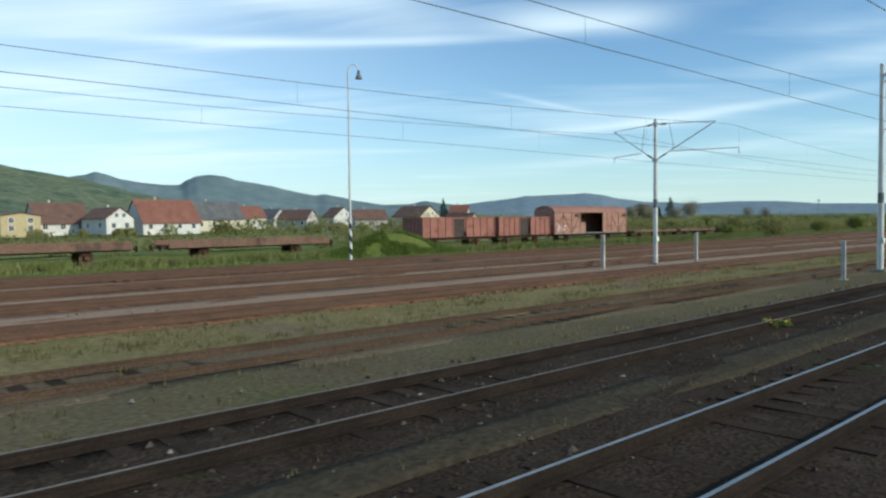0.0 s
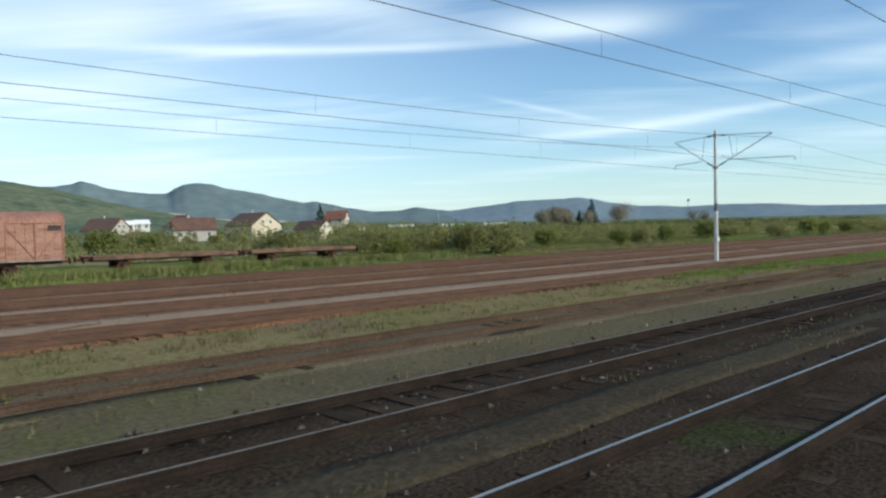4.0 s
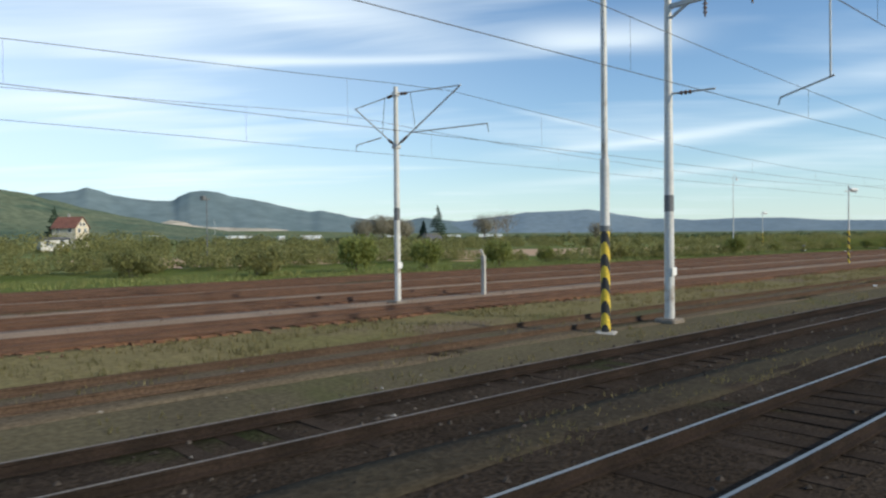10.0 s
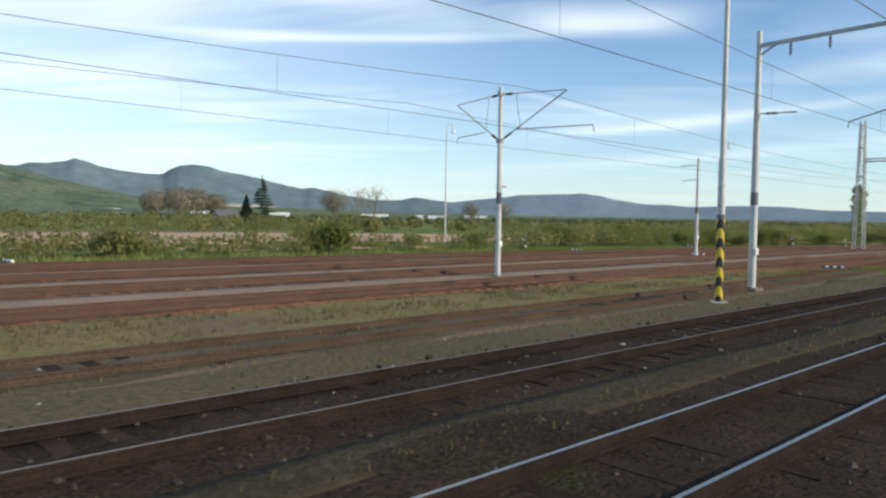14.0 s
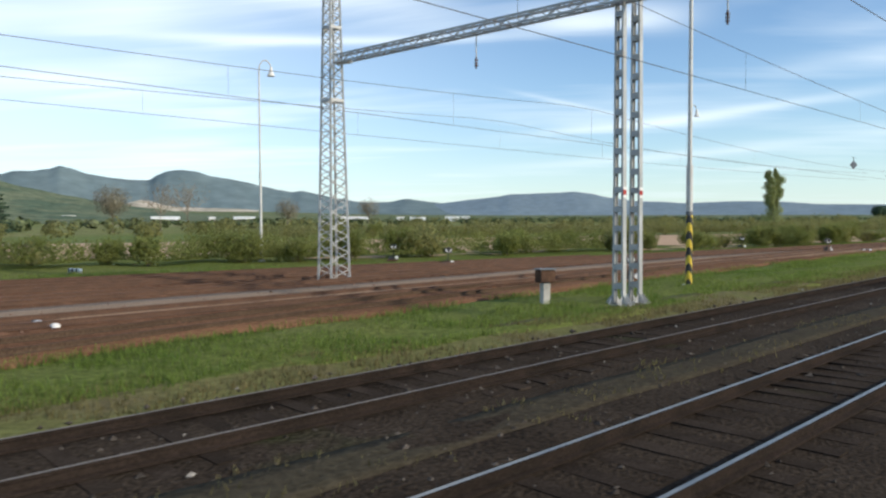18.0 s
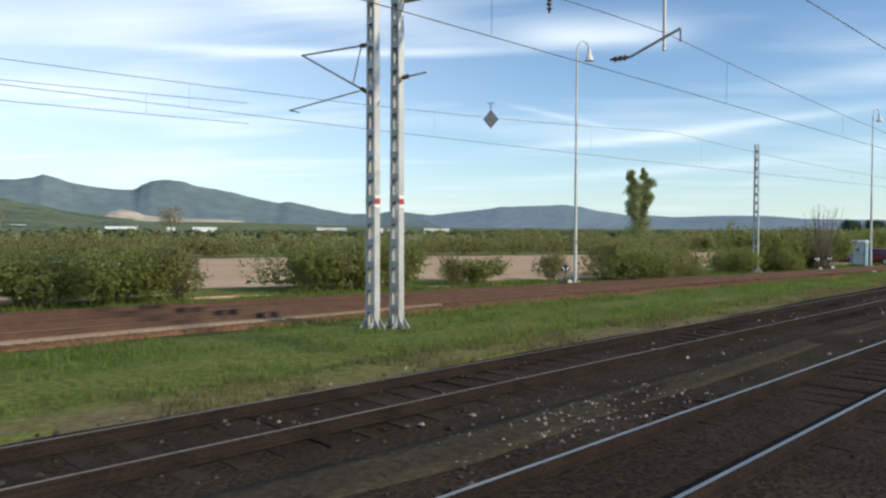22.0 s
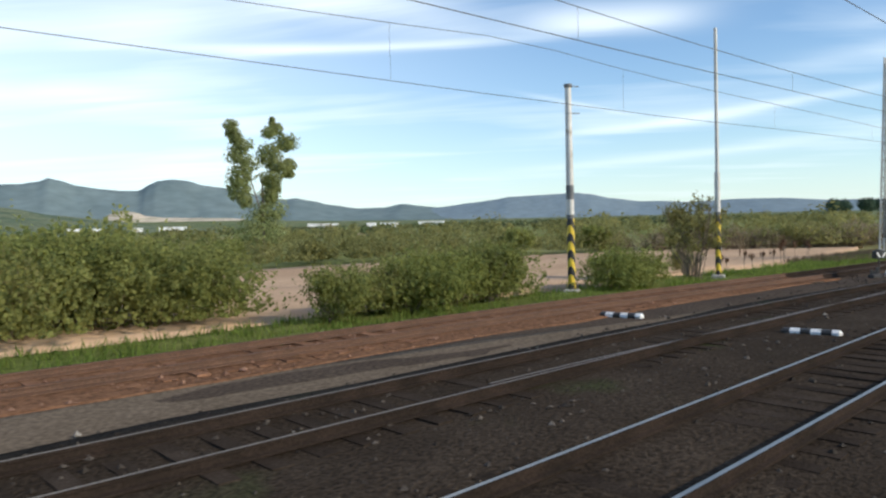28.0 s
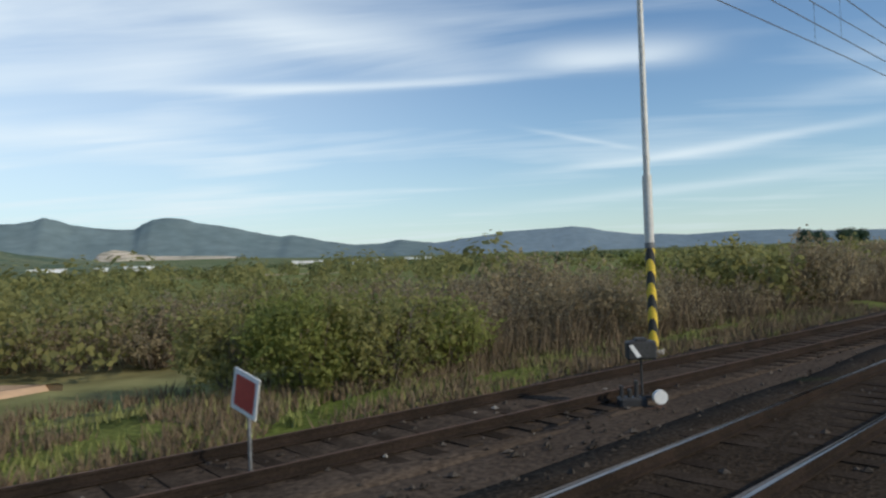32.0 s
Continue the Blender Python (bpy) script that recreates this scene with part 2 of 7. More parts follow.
M_MOSS = mat("mossy_ballast", (0.050, 0.041, 0.029), (0.062, 0.053, 0.035), scale=0.5, fine=10, rough=0.95, bump=0.8, spots=(0.045, 0.036, 0.028), spot_scale=0.5, spot_cut=0.6, grain=0.3, dist=0.04, spec=0.03)
M_BLADE = mat("grass_blade", (0.145, 0.21, 0.04), (0.19, 0.24, 0.055), scale=0.3, fine=5, rough=0.7, bump=0, island=0.35, spec=0.25)
M_OLIVEBLADE = mat("olive_grass_blade", (0.165, 0.19, 0.058), (0.21, 0.215, 0.08), scale=0.3, fine=5, rough=0.75, bump=0, island=0.35, spec=0.15)
M_DRYBLADE = mat("dry_grass_blade", (0.222, 0.182, 0.086), (0.185, 0.162, 0.066), scale=0.3, fine=5, rough=0.8, bump=0, island=0.35, spec=0.2)
M_STONE = mat("ballast_stone", (0.05, 0.042, 0.036), (0.095, 0.082, 0.07), scale=2, fine=25, rough=0.9, bump=0.4, island=0.5, spec=0.03)
M_RUSTSTONE = mat("rusty_stone", (0.15, 0.085, 0.058), (0.21, 0.125, 0.088), scale=1, fine=20, rough=0.9, bump=0.4, island=0.45, spec=0.03)
M_PALE = mat("pale_rock", (0.21, 0.193, 0.17), (0.34, 0.318, 0.285), scale=3, fine=20, rough=0.9, bump=0.5)
M_RAILHEAD = mat("polished_rail_head", (0.48, 0.42, 0.36), (0.58, 0.52, 0.45), scale=2, fine=60, rough=0.42, metal=1.0, bump=0.05, grain=0.1)
M_RAIL = mat("rusty_rail", (0.095, 0.053, 0.035), (0.135, 0.075, 0.049), scale=1.5, fine=30, rough=0.75, metal=0.2, bump=0.3)
M_OLDRAIL = mat("old_brown_rail", (0.076, 0.051, 0.036), (0.102, 0.069, 0.048), scale=0.8, fine=20, rough=0.85, bump=0.3, spec=0.03)
# Darker copy of the rail colour, with the train's shadow painted in.
M_RAILDARK = mat("shade_dark_rail", (0.022, 0.017, 0.014), (0.036, 0.026, 0.021), scale=1.5, fine=30, rough=0.8, bump=0.3, spec=0.03)
M_THROAT = mat("grey_brown_ballast", (0.058, 0.044, 0.034), (0.080, 0.061, 0.047), scale=0.3, fine=10, rough=0.95, bump=0.8, grain=0.4, dist=0.04, spec=0.03)
M_TOP = mat("worn_rail_head", (0.155, 0.125, 0.10), (0.22, 0.18, 0.145), scale=0.6, fine=20, rough=0.55, metal=0.5, bump=0.1)
# As dark as the ballast, whose colour holds the train's shadow.
M_SLEEPER = mat("darkened_sleeper", (0.030, 0.0225, 0.017), (0.046, 0.035, 0.027), scale=2, fine=25, rough=0.9, bump=0.5, rnd=0.25, island=0.2, spec=0.03)
M_RUSTSLEEPER = mat("weathered_sleeper", (0.14, 0.073, 0.044), (0.19, 0.103, 0.062), scale=2, fine=25, rough=0.9, bump=0.5, rnd=0.25, island=0.25, spec=0.03)
M_GALV = mat("galvanised_steel", (0.42, 0.42, 0.41), (0.52, 0.52, 0.505), scale=1.2, fine=18, rough=0.5, metal=0.25, bump=0.08, spots=(0.40, 0.36, 0.31), spot_scale=1.4, spot_cut=0.62, grain=0.12)
M_MAST = mat("painted_mast", (0.56, 0.55, 0.52), (0.67, 0.66, 0.63), scale=0.9, fine=14, rough=0.55, metal=0.1, bump=0.08, spots=(0.36, 0.31, 0.26), spot_scale=1.6, spot_cut=0.63, grain=0.12)
M_BAND = mat("dark_grey_band", (0.13, 0.135, 0.14), (0.18, 0.185, 0.19), rough=0.6, bump=0.1)
M_RED = mat("red_paint", (0.45, 0.05, 0.04), (0.38, 0.045, 0.04), rough=0.5, bump=0.1, grain=0.15)
M_WHITE = mat("white_paint", (0.76, 0.75, 0.72), (0.82, 0.81, 0.79), scale=2, fine=14, rough=0.55, bump=0.1, spots=(0.58, 0.55, 0.5), spot_scale=2.2, spot_cut=0.64, grain=0.08)
M_BLACK = mat("black_paint", (0.025, 0.025, 0.027), (0.045, 0.045, 0.045), rough=0.55, bump=0.1)
M_CONC = mat("concrete", (0.38, 0.36, 0.33), (0.48, 0.46, 0.42), scale=2.5, fine=22, rough=0.9, bump=0.4, spots=(0.27, 0.25, 0.22), spot_scale=2, grain=0.2)
M_OLDCONC = mat("weathered_concrete", (0.185, 0.158, 0.125), (0.26, 0.225, 0.182), scale=1.8, fine=16, rough=0.95, bump=0.6, spots=(0.13, 0.12, 0.095), spot_scale=1.5, spot_cut=0.55, grain=0.3, spec=0.05)
M_WEIGHT = mat("weathered_weights", (0.20, 0.17, 0.145), (0.27, 0.235, 0.20), scale=2.5, fine=18, rough=0.9, bump=0.4, rnd=0.15, grain=0.2)
M_STRIPE = stripes("yellow_black_stripes", (0.70, 0.50, 0.05), (0.035, 0.035, 0.035), 1.55, 2.4)
M_STRIPEW = stripes("white_black_stripes", (0.75, 0.74, 0.7), (0.03, 0.03, 0.03), 1.1, 1.5)
M_BARS = stripes("white_black_bands", (0.78, 0.77, 0.74), (0.03, 0.03, 0.03), 0.02, 118.0)
M_WIRE = mat("dark_copper_wire", (0.035, 0.035, 0.035), (0.055, 0.05, 0.048), rough=0.6, metal=0.2, bump=0)
M_INSUL = mat("brown_insulator", (0.10, 0.055, 0.035), (0.14, 0.075, 0.05), rough=0.25, bump=0)
M_SIGN = mat("weathered_grey_sign", (0.16, 0.17, 0.19), (0.22, 0.23, 0.25), scale=4, fine=20, rough=0.5, bump=0.05)
M_YELLOW = mat("yellow_sign", (0.75, 0.58, 0.06), (0.7, 0.52, 0.05), rough=0.5, bump=0)
M_WAGON = mat("oxide_red_wagon", (0.27, 0.105, 0.08), (0.34, 0.145, 0.11), scale=0.8, fine=12, rough=0.75, bump=0.25, spots=(0.20, 0.085, 0.055), spot_scale=1.3, spot_cut=0.56, grain=0.2)
M_OLDWAGON = mat("rust_brown_wagon", (0.155, 0.088, 0.060), (0.20, 0.115, 0.08), scale=0.7, fine=10, rough=0.85, bump=0.3, spots=(0.10, 0.062, 0.045), spot_scale=0.9, spot_cut=0.52, grain=0.25)
M_VAN = mat("faded_red_planks", (0.32, 0.16, 0.12), (0.40, 0.22, 0.165), scale=0.9, fine=10, rough=0.8, bump=0.3, spots=(0.24, 0.115, 0.08), spot_scale=1.1, spot_cut=0.55, grain=0.25, stretch_by=(1, 1, 3))
M_VANROOF = mat("wagon_roof", (0.26, 0.12, 0.09), (0.33, 0.165, 0.12), scale=0.7, fine=9, rough=0.7, bump=0.2)
# Dark colour carries the shade inside wagons and their open doorways.
M_DARK = mat("shaded_wagon_inside", (0.045, 0.035, 0.03), (0.08, 0.06, 0.05), rough=0.9, bump=0.2)
M_FRAME = mat("rusty_underframe", (0.075, 0.045, 0.035), (0.13, 0.075, 0.05), rough=0.85, bump=0.4, spec=0.03)
M_BARK = mat("bark", (0.13, 0.10, 0.075), (0.20, 0.165, 0.125), scale=2, fine=16, rough=0.9, bump=0.6, stretch_by=(3, 3, 0.6))
M_TWIG = mat("bare_twigs", (0.24, 0.19, 0.14), (0.31, 0.25, 0.19), rough=0.9, bump=0, island=0.3)
M_DEAD = mat("dead_brown_grass", (0.150, 0.112, 0.074), (0.19, 0.145, 0.096), rough=0.9, bump=0, island=0.3, spec=0.1)
M_DOCK = mat("dry_dock_seed", (0.12, 0.062, 0.036), (0.17, 0.092, 0.055), scale=3, fine=20, rough=0.9, bump=0, island=0.35, spec=0.1)


LEAF = dict(scale=0.25, fine=3, rough=0.75, bump=0, island=0.18, rnd=0.12, spec=0.1, grain=0.2)
M_LEAF = mat("fresh_green_leaves", (0.235, 0.262, 0.078), (0.285, 0.30, 0.10), **LEAF)
M_LEAF2 = mat("olive_leaves", (0.265, 0.262, 0.10), (0.315, 0.30, 0.125), **LEAF)
M_LEAF3 = mat("brownish_thicket", (0.295, 0.242, 0.152), (0.34, 0.28, 0.18), **LEAF)
M_BUD = mat("budding_twigs", (0.20, 0.182, 0.13), (0.24, 0.215, 0.15), **LEAF)
M_NEEDLE = mat("spruce_needles", (0.04, 0.07, 0.045), (0.06, 0.095, 0.055), **LEAF)
M_POPLAR = mat("poplar_leaves", (0.31, 0.355, 0.145), (0.35, 0.385, 0.175), **LEAF)


def leafy(m, share=0.6):
    """Lets light through thin leaves."""
    t = m.node_tree
    b = t.nodes["Principled BSDF"]
    src = b.inputs["Base Color"].links[0].from_socket
    tr = t.nodes.new("ShaderNodeBsdfTranslucent")
    t.links.new(src, tr.inputs[0])
    mx = t.nodes.new("ShaderNodeMixShader")
    mx.inputs[0].default_value = share
    t.links.new(b.outputs[0], mx.inputs[1])
    t.links.new(tr.outputs[0], mx.inputs[2])
    t.links.new(mx.outputs[0], t.nodes["Material Output"].inputs[0])


for leaf_material in (M_LEAF, M_LEAF2, M_LEAF3, M_POPLAR, M_BLADE, M_DRYBLADE):
    leafy(leaf_material)
M_WOODS = mat("far_woods", (0.10, 0.135, 0.06), (0.15, 0.165, 0.085), scale=0.02, fine=0.4, rough=0.95, bump=0, island=0.3, spec=0.1)
M_HILL = mat("green_hillside", (0.128, 0.158, 0.098), (0.160, 0.182, 0.112), scale=0.008, fine=0.07, rough=1, bump=0.5, spots=(0.088, 0.128, 0.085), spot_scale=0.012, spot_cut=0.5, dist=4, spec=0.03)
# Aerial haze over the forest is mixed into this blue-grey colour.
M_MOUNT = mat("hazy_forested_mountain", (0.15, 0.203, 0.213), (0.172, 0.226, 0.234), scale=0.004, fine=0.012, rough=1, bump=0.15, grain=0.12, dist=10, spec=0.02)
# Farther massif: stronger haze painted in as a paler blue.
M_BLUE = mat("haze_blue_mountain", (0.188, 0.248, 0.288), (0.208, 0.268, 0.305), scale=0.004, fine=0.02, rough=1, bump=0.4, grain=0.1, dist=10, spec=0.02)
M_QUARRY = mat("pale_quarry", (0.44, 0.38, 0.30), (0.55, 0.48, 0.39), scale=0.01, fine=0.08, rough=1, bump=0.5, dist=4, spots=(0.20, 0.215, 0.15), spot_scale=0.012, spot_cut=0.53, stretch_by=(0.25, 0.25, 4.5))
M_HALL = mat("white_sheet_hall", (0.85, 0.86, 0.88), (0.9, 0.9, 0.92), rough=0.4, bump=0)
M_GLASS = glass("window_glass")
M_ROOF = [mat("roof_tiles_" + n, a1, a2, scale=0.5, fine=5, rough=0.85, bump=0.5, spots=a3, spot_scale=0.7, spot_cut=0.6) for n, a1, a2, a3 in (
    ("brown", (0.13, 0.073, 0.055), (0.17, 0.095, 0.07), (0.095, 0.062, 0.05)), ("red", (0.20, 0.082, 0.058), (0.245, 0.105, 0.074), (0.14, 0.075, 0.058)),
    ("grey", (0.10, 0.10, 0.105), (0.145, 0.14, 0.14), (0.08, 0.075, 0.07)))]
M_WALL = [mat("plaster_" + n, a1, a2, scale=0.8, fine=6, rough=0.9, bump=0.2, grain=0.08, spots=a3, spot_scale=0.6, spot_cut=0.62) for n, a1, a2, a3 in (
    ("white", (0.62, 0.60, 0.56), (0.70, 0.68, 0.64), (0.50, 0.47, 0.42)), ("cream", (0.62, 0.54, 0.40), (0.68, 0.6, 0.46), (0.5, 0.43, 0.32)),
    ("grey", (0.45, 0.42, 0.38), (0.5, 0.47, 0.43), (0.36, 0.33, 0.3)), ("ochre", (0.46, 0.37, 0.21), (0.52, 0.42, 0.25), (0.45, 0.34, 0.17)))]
M_TARP = mat("blue_tarpaulin", (0.05, 0.22, 0.48), (0.07, 0.27, 0.55), rough=0.45, bump=0.2)
M_TOILET = mat("turquoise_plastic", (0.02, 0.21, 0.31), (0.026, 0.24, 0.35), rough=0.4, bump=0.05, grain=0.08)
M_TOILETW = mat("white_plastic", (0.72, 0.73, 0.73), (0.78, 0.79, 0.79), rough=0.4, bump=0.05, grain=0.06)
M_CAR = mat("dark_red_car_paint", (0.16, 0.009, 0.02), (0.185, 0.011, 0.024), rough=0.22, metal=0.2, bump=0, grain=0.04, spec=0.7)
M_TYRE = mat("tyre_rubber", (0.02, 0.02, 0.021), (0.03, 0.03, 0.03), rough=0.85, bump=0.2)
M_ALLOY = mat("silver_wheel", (0.5, 0.5, 0.5), (0.6, 0.6, 0.6), rough=0.35, metal=0.8, bump=0)
M_LAMPRED = mat("tail_lamp", (0.6, 0.05, 0.05), (0.7, 0.08, 0.07), rough=0.15, bump=0)


# ---- building blocks ----
def mesh_of(bm, name, material, smooth=False):
    me = bpy.data.meshes.new(name)
    bm.to_mesh(me)
    bm.free()
    me.materials.append(material)
    if smooth:
        me.shade_smooth()
        me.set_sharp_from_angle(angle=0.75)
    return me


def part(name, bm, material, parent, label="", m=None, smooth=False):
    """Links a bmesh, or a ready mesh, as one mesh object under a thing or a part."""
    me = mesh_of(bm, name, material, smooth) if isinstance(bm, bmesh.types.BMesh) else bm
    ob = new(name, me)
    ob.parent = parent
    if m is not None:
        ob.matrix_basis = m
    return tagged(ob, label) if label else ob


def thing(name, m, label, category, group="", kind=""):
    ob = new(name)
    ob.matrix_basis = m
    return tagged(ob, label, category, group, kind)


def raw(name, verts, faces, material, smooth=False):
    me = bpy.data.meshes.new(name)
    me.from_pydata(verts, [], faces)
    me.materials.append(material)
    if smooth:
        me.shade_smooth()
    me.update()
    return me


def box(bm, x0, x1, y0, y1, z0, z1, bevel=0.0):
    made = bmesh.ops.create_cube(bm, size=1.0)["verts"]
    for v in made:
        v.co = ((x0 + x1) / 2 + v.co.x * (x1 - x0), (y0 + y1) / 2 + v.co.y * (y1 - y0), (z0 + z1) / 2 + v.co.z * (z1 - z0))
    if bevel:
        edges = {e for v in made for e in v.link_edges}
        bmesh.ops.bevel(bm, geom=list(edges), offset=bevel, segments=1, affect="EDGES")
    return bm


def boxed(*args, **kw):
    return box(bmesh.new(), *args, **kw)


def rod(bm, p, q, r0, r1=None, n=10):
    p, q = Vector(p), Vector(q)
    r1 = r0 if r1 is None else r1
    w = (q - p).normalized()
    u = w.orthogonal().normalized()
    v = w.cross(u)
    ring = [[bm.verts.new(c + (u * math.cos(2 * math.pi * i / n) + v * math.sin(2 * math.pi * i / n)) * r) for i in range(n)] for c, r in ((p, r0), (q, r1))]
    for i in range(n):
        j = (i + 1) % n
        bm.faces.new((ring[0][i], ring[0][j], ring[1][j], ring[1][i]))
    bm.faces.new(ring[0][::-1])
    bm.faces.new(ring[1])
    return bm


def rodded(*args, **kw):
    return rod(bmesh.new(), *args, **kw)


def bar(bm, p, q, w=0.06, h=0.06):
    """A square bar between two points."""
    p, q = Vector(p), Vector(q)
    a = (q - p).normalized()
    u = a.cross(Vector((0, 0, 1)))
    u = u.normalized() if u.length > 0.01 else Vector((1, 0, 0))
    v = a.cross(u)
    ring = [[bm.verts.new(c + u * x * w / 2 + v * y * h / 2) for x, y in ((-1, -1), (1, -1), (1, 1), (-1, 1))] for c in (p, q)]
    for i in range(4):
        j = (i + 1) % 4
        bm.faces.new((ring[0][i], ring[0][j], ring[1][j], ring[1][i]))
    bm.faces.new(ring[0][::-1])
    bm.faces.new(ring[1])
    return bm


def barred(*args, **kw):
    return bar(bmesh.new(), *args, **kw)


def prism(bm, outline, y0, y1):
    """Pulls an outline in x and z from y0 to y1."""
    f = [bm.verts.new((x, y0, z)) for x, z in outline]
    b = [bm.verts.new((x, y1, z)) for x, z in outline]
    bm.faces.new(f)
    bm.faces.new(b[::-1])
    for i in range(len(f)):
        j = (i + 1) % len(f)
        bm.faces.new((f[i], b[i], b[j], f[j]))
    bmesh.ops.recalc_face_normals(bm, faces=bm.faces[:])
    return bm


def curve_d(*knots):
    """A smooth line d(s) through a few knots."""
    ss, dd = zip(*knots)

    def d(s):
        if s <= ss[0]:
            return dd[0]
        if s >= ss[-1]:
            return dd[-1]
        for i in range(len(ss) - 1):
            if s <= ss[i + 1]:
                u = (s - ss[i]) / (ss[i + 1] - ss[i])
                m0 = (dd[i + 1] - dd[i - 1]) / (ss[i + 1] - ss[i - 1]) if i else 0.0
                m1 = (dd[i + 2] - dd[i]) / (ss[i + 2] - ss[i]) if i + 2 < len(ss) else (dd[i + 1] - dd[i]) / (ss[i + 1] - ss[i])
                h = ss[i + 1] - ss[i]
                return ((2 * u ** 3 - 3 * u * u + 1) * dd[i] + (u ** 3 - 2 * u * u + u) * h * m0 + (3 * u * u - 2 * u ** 3) * dd[i + 1] + (u ** 3 - u * u) * h * m1)
    return d


def sweep(profile, d, s0, s1, step, closed=True):
    """Vertices and faces of a profile (metres to the side, height) pulled along d(s)."""
    n = max(2, int((s1 - s0) / step) + 1)
    verts, faces, k = [], [], len(profile)
    for i in range(n):
        s = s0 + (s1 - s0) * i / (n - 1)
        for y, z in profile:
            verts.append(at(s, d(s) + y / K, z))
    for i in range(n - 1):
        for j in range(k if closed else k - 1):
            a, b = i * k + j, i * k + (j + 1) % k
            faces.append((a, a + k, b + k, b))
    return verts, faces


def sheet(name, d0, d1, s0, s1, z, material, label, category, step=3.0, across=6, rough=0.03, wobble=0.25, seed=0, crown=0.0):
    """A strip of ground between two lines, with ragged edges and a skirt down into the ground."""
    n = max(2, int((s1 - s0) / step) + 1)
    verts, faces = [], []
    k = across + 3
    for i in range(n):
        s = s0 + (s1 - s0) * i / (n - 1)
        a, b = d0(s), d1(s)
        a += wobble * noise.noise((s * 0.35, seed, 1.7)) + 0.5 * wobble * noise.noise((s * 1.3, seed, 4.1))
        b += wobble * noise.noise((s * 0.33, seed, 7.7)) + 0.5 * wobble * noise.noise((s * 1.2, seed, 9.1))
        row = [(a - 0.12, z - 0.3)] + [(a + (b - a) * j / across, z + crown * (1 - abs(2 * j / across - 1)) + rough * noise.noise((s * 0.5, a + (b - a) * j / across, seed))) for j in range(across + 1)] + [(b + 0.12, z - 0.3)]
        verts += [at(s, d, h) for d, h in row]
    for i in range(n - 1):
        for j in range(k - 1):
            p = i * k + j
            faces.append((p, p + k, p + k + 1, p + 1))
    ob = new(name, raw(name, verts, faces, material, True))
    return tagged(ob, label, category, "", "structure")


# ---- ground and distance ----
def ground_sheet():
    rings = [0, 20, 45, 80, 120, 170, 240, 340, 480, 680, 960, 1400, 2000, 2800, 3800, 4960]
    seg = 120
    verts, faces = [(0, 0, -0.5)], []
    for r in rings[1:]:
        for i in range(seg):
            a = 2 * math.pi * i / seg
            verts.append((r * math.cos(a), r * math.sin(a), -0.5 + (0.25 * noise.noise((r * math.cos(a) * 0.01, r * math.sin(a) * 0.01, 3.0)) if r > 900 else 0)))
    for i in range(seg):
        faces.append((0, 1 + i, 1 + (i + 1) % seg))
    for k in range(len(rings) - 2):
        for i in range(seg):
            a, b = 1 + k * seg + i, 1 + k * seg + (i + 1) % seg
            faces.append((a, a + seg, b + seg, b))
    return tagged(new("ground", raw("ground", verts, faces, M_SOIL, True)), "wide flat farmland with green and tan patches", "ground", "", "structure")


ground_sheet()


def smooth_line(knots):
    """A smooth height along the compass, through summits and saddles, level at each of them."""
    def h(az):
        if az <= knots[0][0]:
            return knots[0][1]
        for (a0, h0), (a1, h1) in zip(knots, knots[1:]):
            if az <= a1:
                u = (az - a0) / (a1 - a0)
                return h0 + (h1 - h0) * (0.55 * u + 0.45 * u * u * (3 - 2 * u))
        return knots[-1][1]
    return h


def ridge(name, radius, depth, knots, az0, az1, material, label, rough=0.03, seed=1.0, step=0.2, power=1.25):
    """A mountain range: foot nearer by depth, crest at radius, the skyline given by its summits and saddles."""
    rows = 14
    n = int((az1 - az0) / step) + 1
    line = smooth_line(knots)
    verts, faces = [], []
    for i in range(n):
        az = az0 + (az1 - az0) * i / (n - 1)
        top = line(az)
        a = radians(az)
        for j in range(rows + 3):
            u = min(1.0, j / rows)
            r = radius - depth * (1 - u) + (0, 160, 220)[max(0, j - rows)]
            x, y = r * math.sin(a), r * math.cos(a)
            lobe = noise.noise((az * 0.3, u * 1.5, seed)) + 0.5 * noise.noise((az * 0.8, u * 3.0, seed + 3))
            h = top * (u ** power) * (1 + 0.12 * lobe * (1 - u) * 2 * u ** 0.5) + top * rough * 0.25 * noise.noise((az * 3.0, u * 3, seed + 9))
            if j > rows:
                h = top * 0.9 if j == rows + 1 else -5.0
            verts.append((x, y, h - 0.6 if u else -3.0))
    k = rows + 3
    for i in range(n - 1):
        for j in range(k - 1):
            p = i * k + j
            faces.append((p, p + 1, p + k + 1, p + k))
    return tagged(new(name, raw(name, verts, faces, material, True)), label, "mountains", "", "structure")


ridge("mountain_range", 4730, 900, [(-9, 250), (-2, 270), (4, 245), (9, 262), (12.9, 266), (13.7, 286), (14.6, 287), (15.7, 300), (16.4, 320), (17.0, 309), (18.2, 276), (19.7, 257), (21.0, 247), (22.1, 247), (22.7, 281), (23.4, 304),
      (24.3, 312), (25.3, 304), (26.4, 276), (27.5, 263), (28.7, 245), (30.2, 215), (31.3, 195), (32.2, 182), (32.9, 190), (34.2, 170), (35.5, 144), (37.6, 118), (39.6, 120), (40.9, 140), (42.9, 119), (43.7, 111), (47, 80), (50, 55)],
      -9, 50, M_MOUNT, "forested mountain range with rounded summits, distance haze in its blue-green colour", seed=2.0)
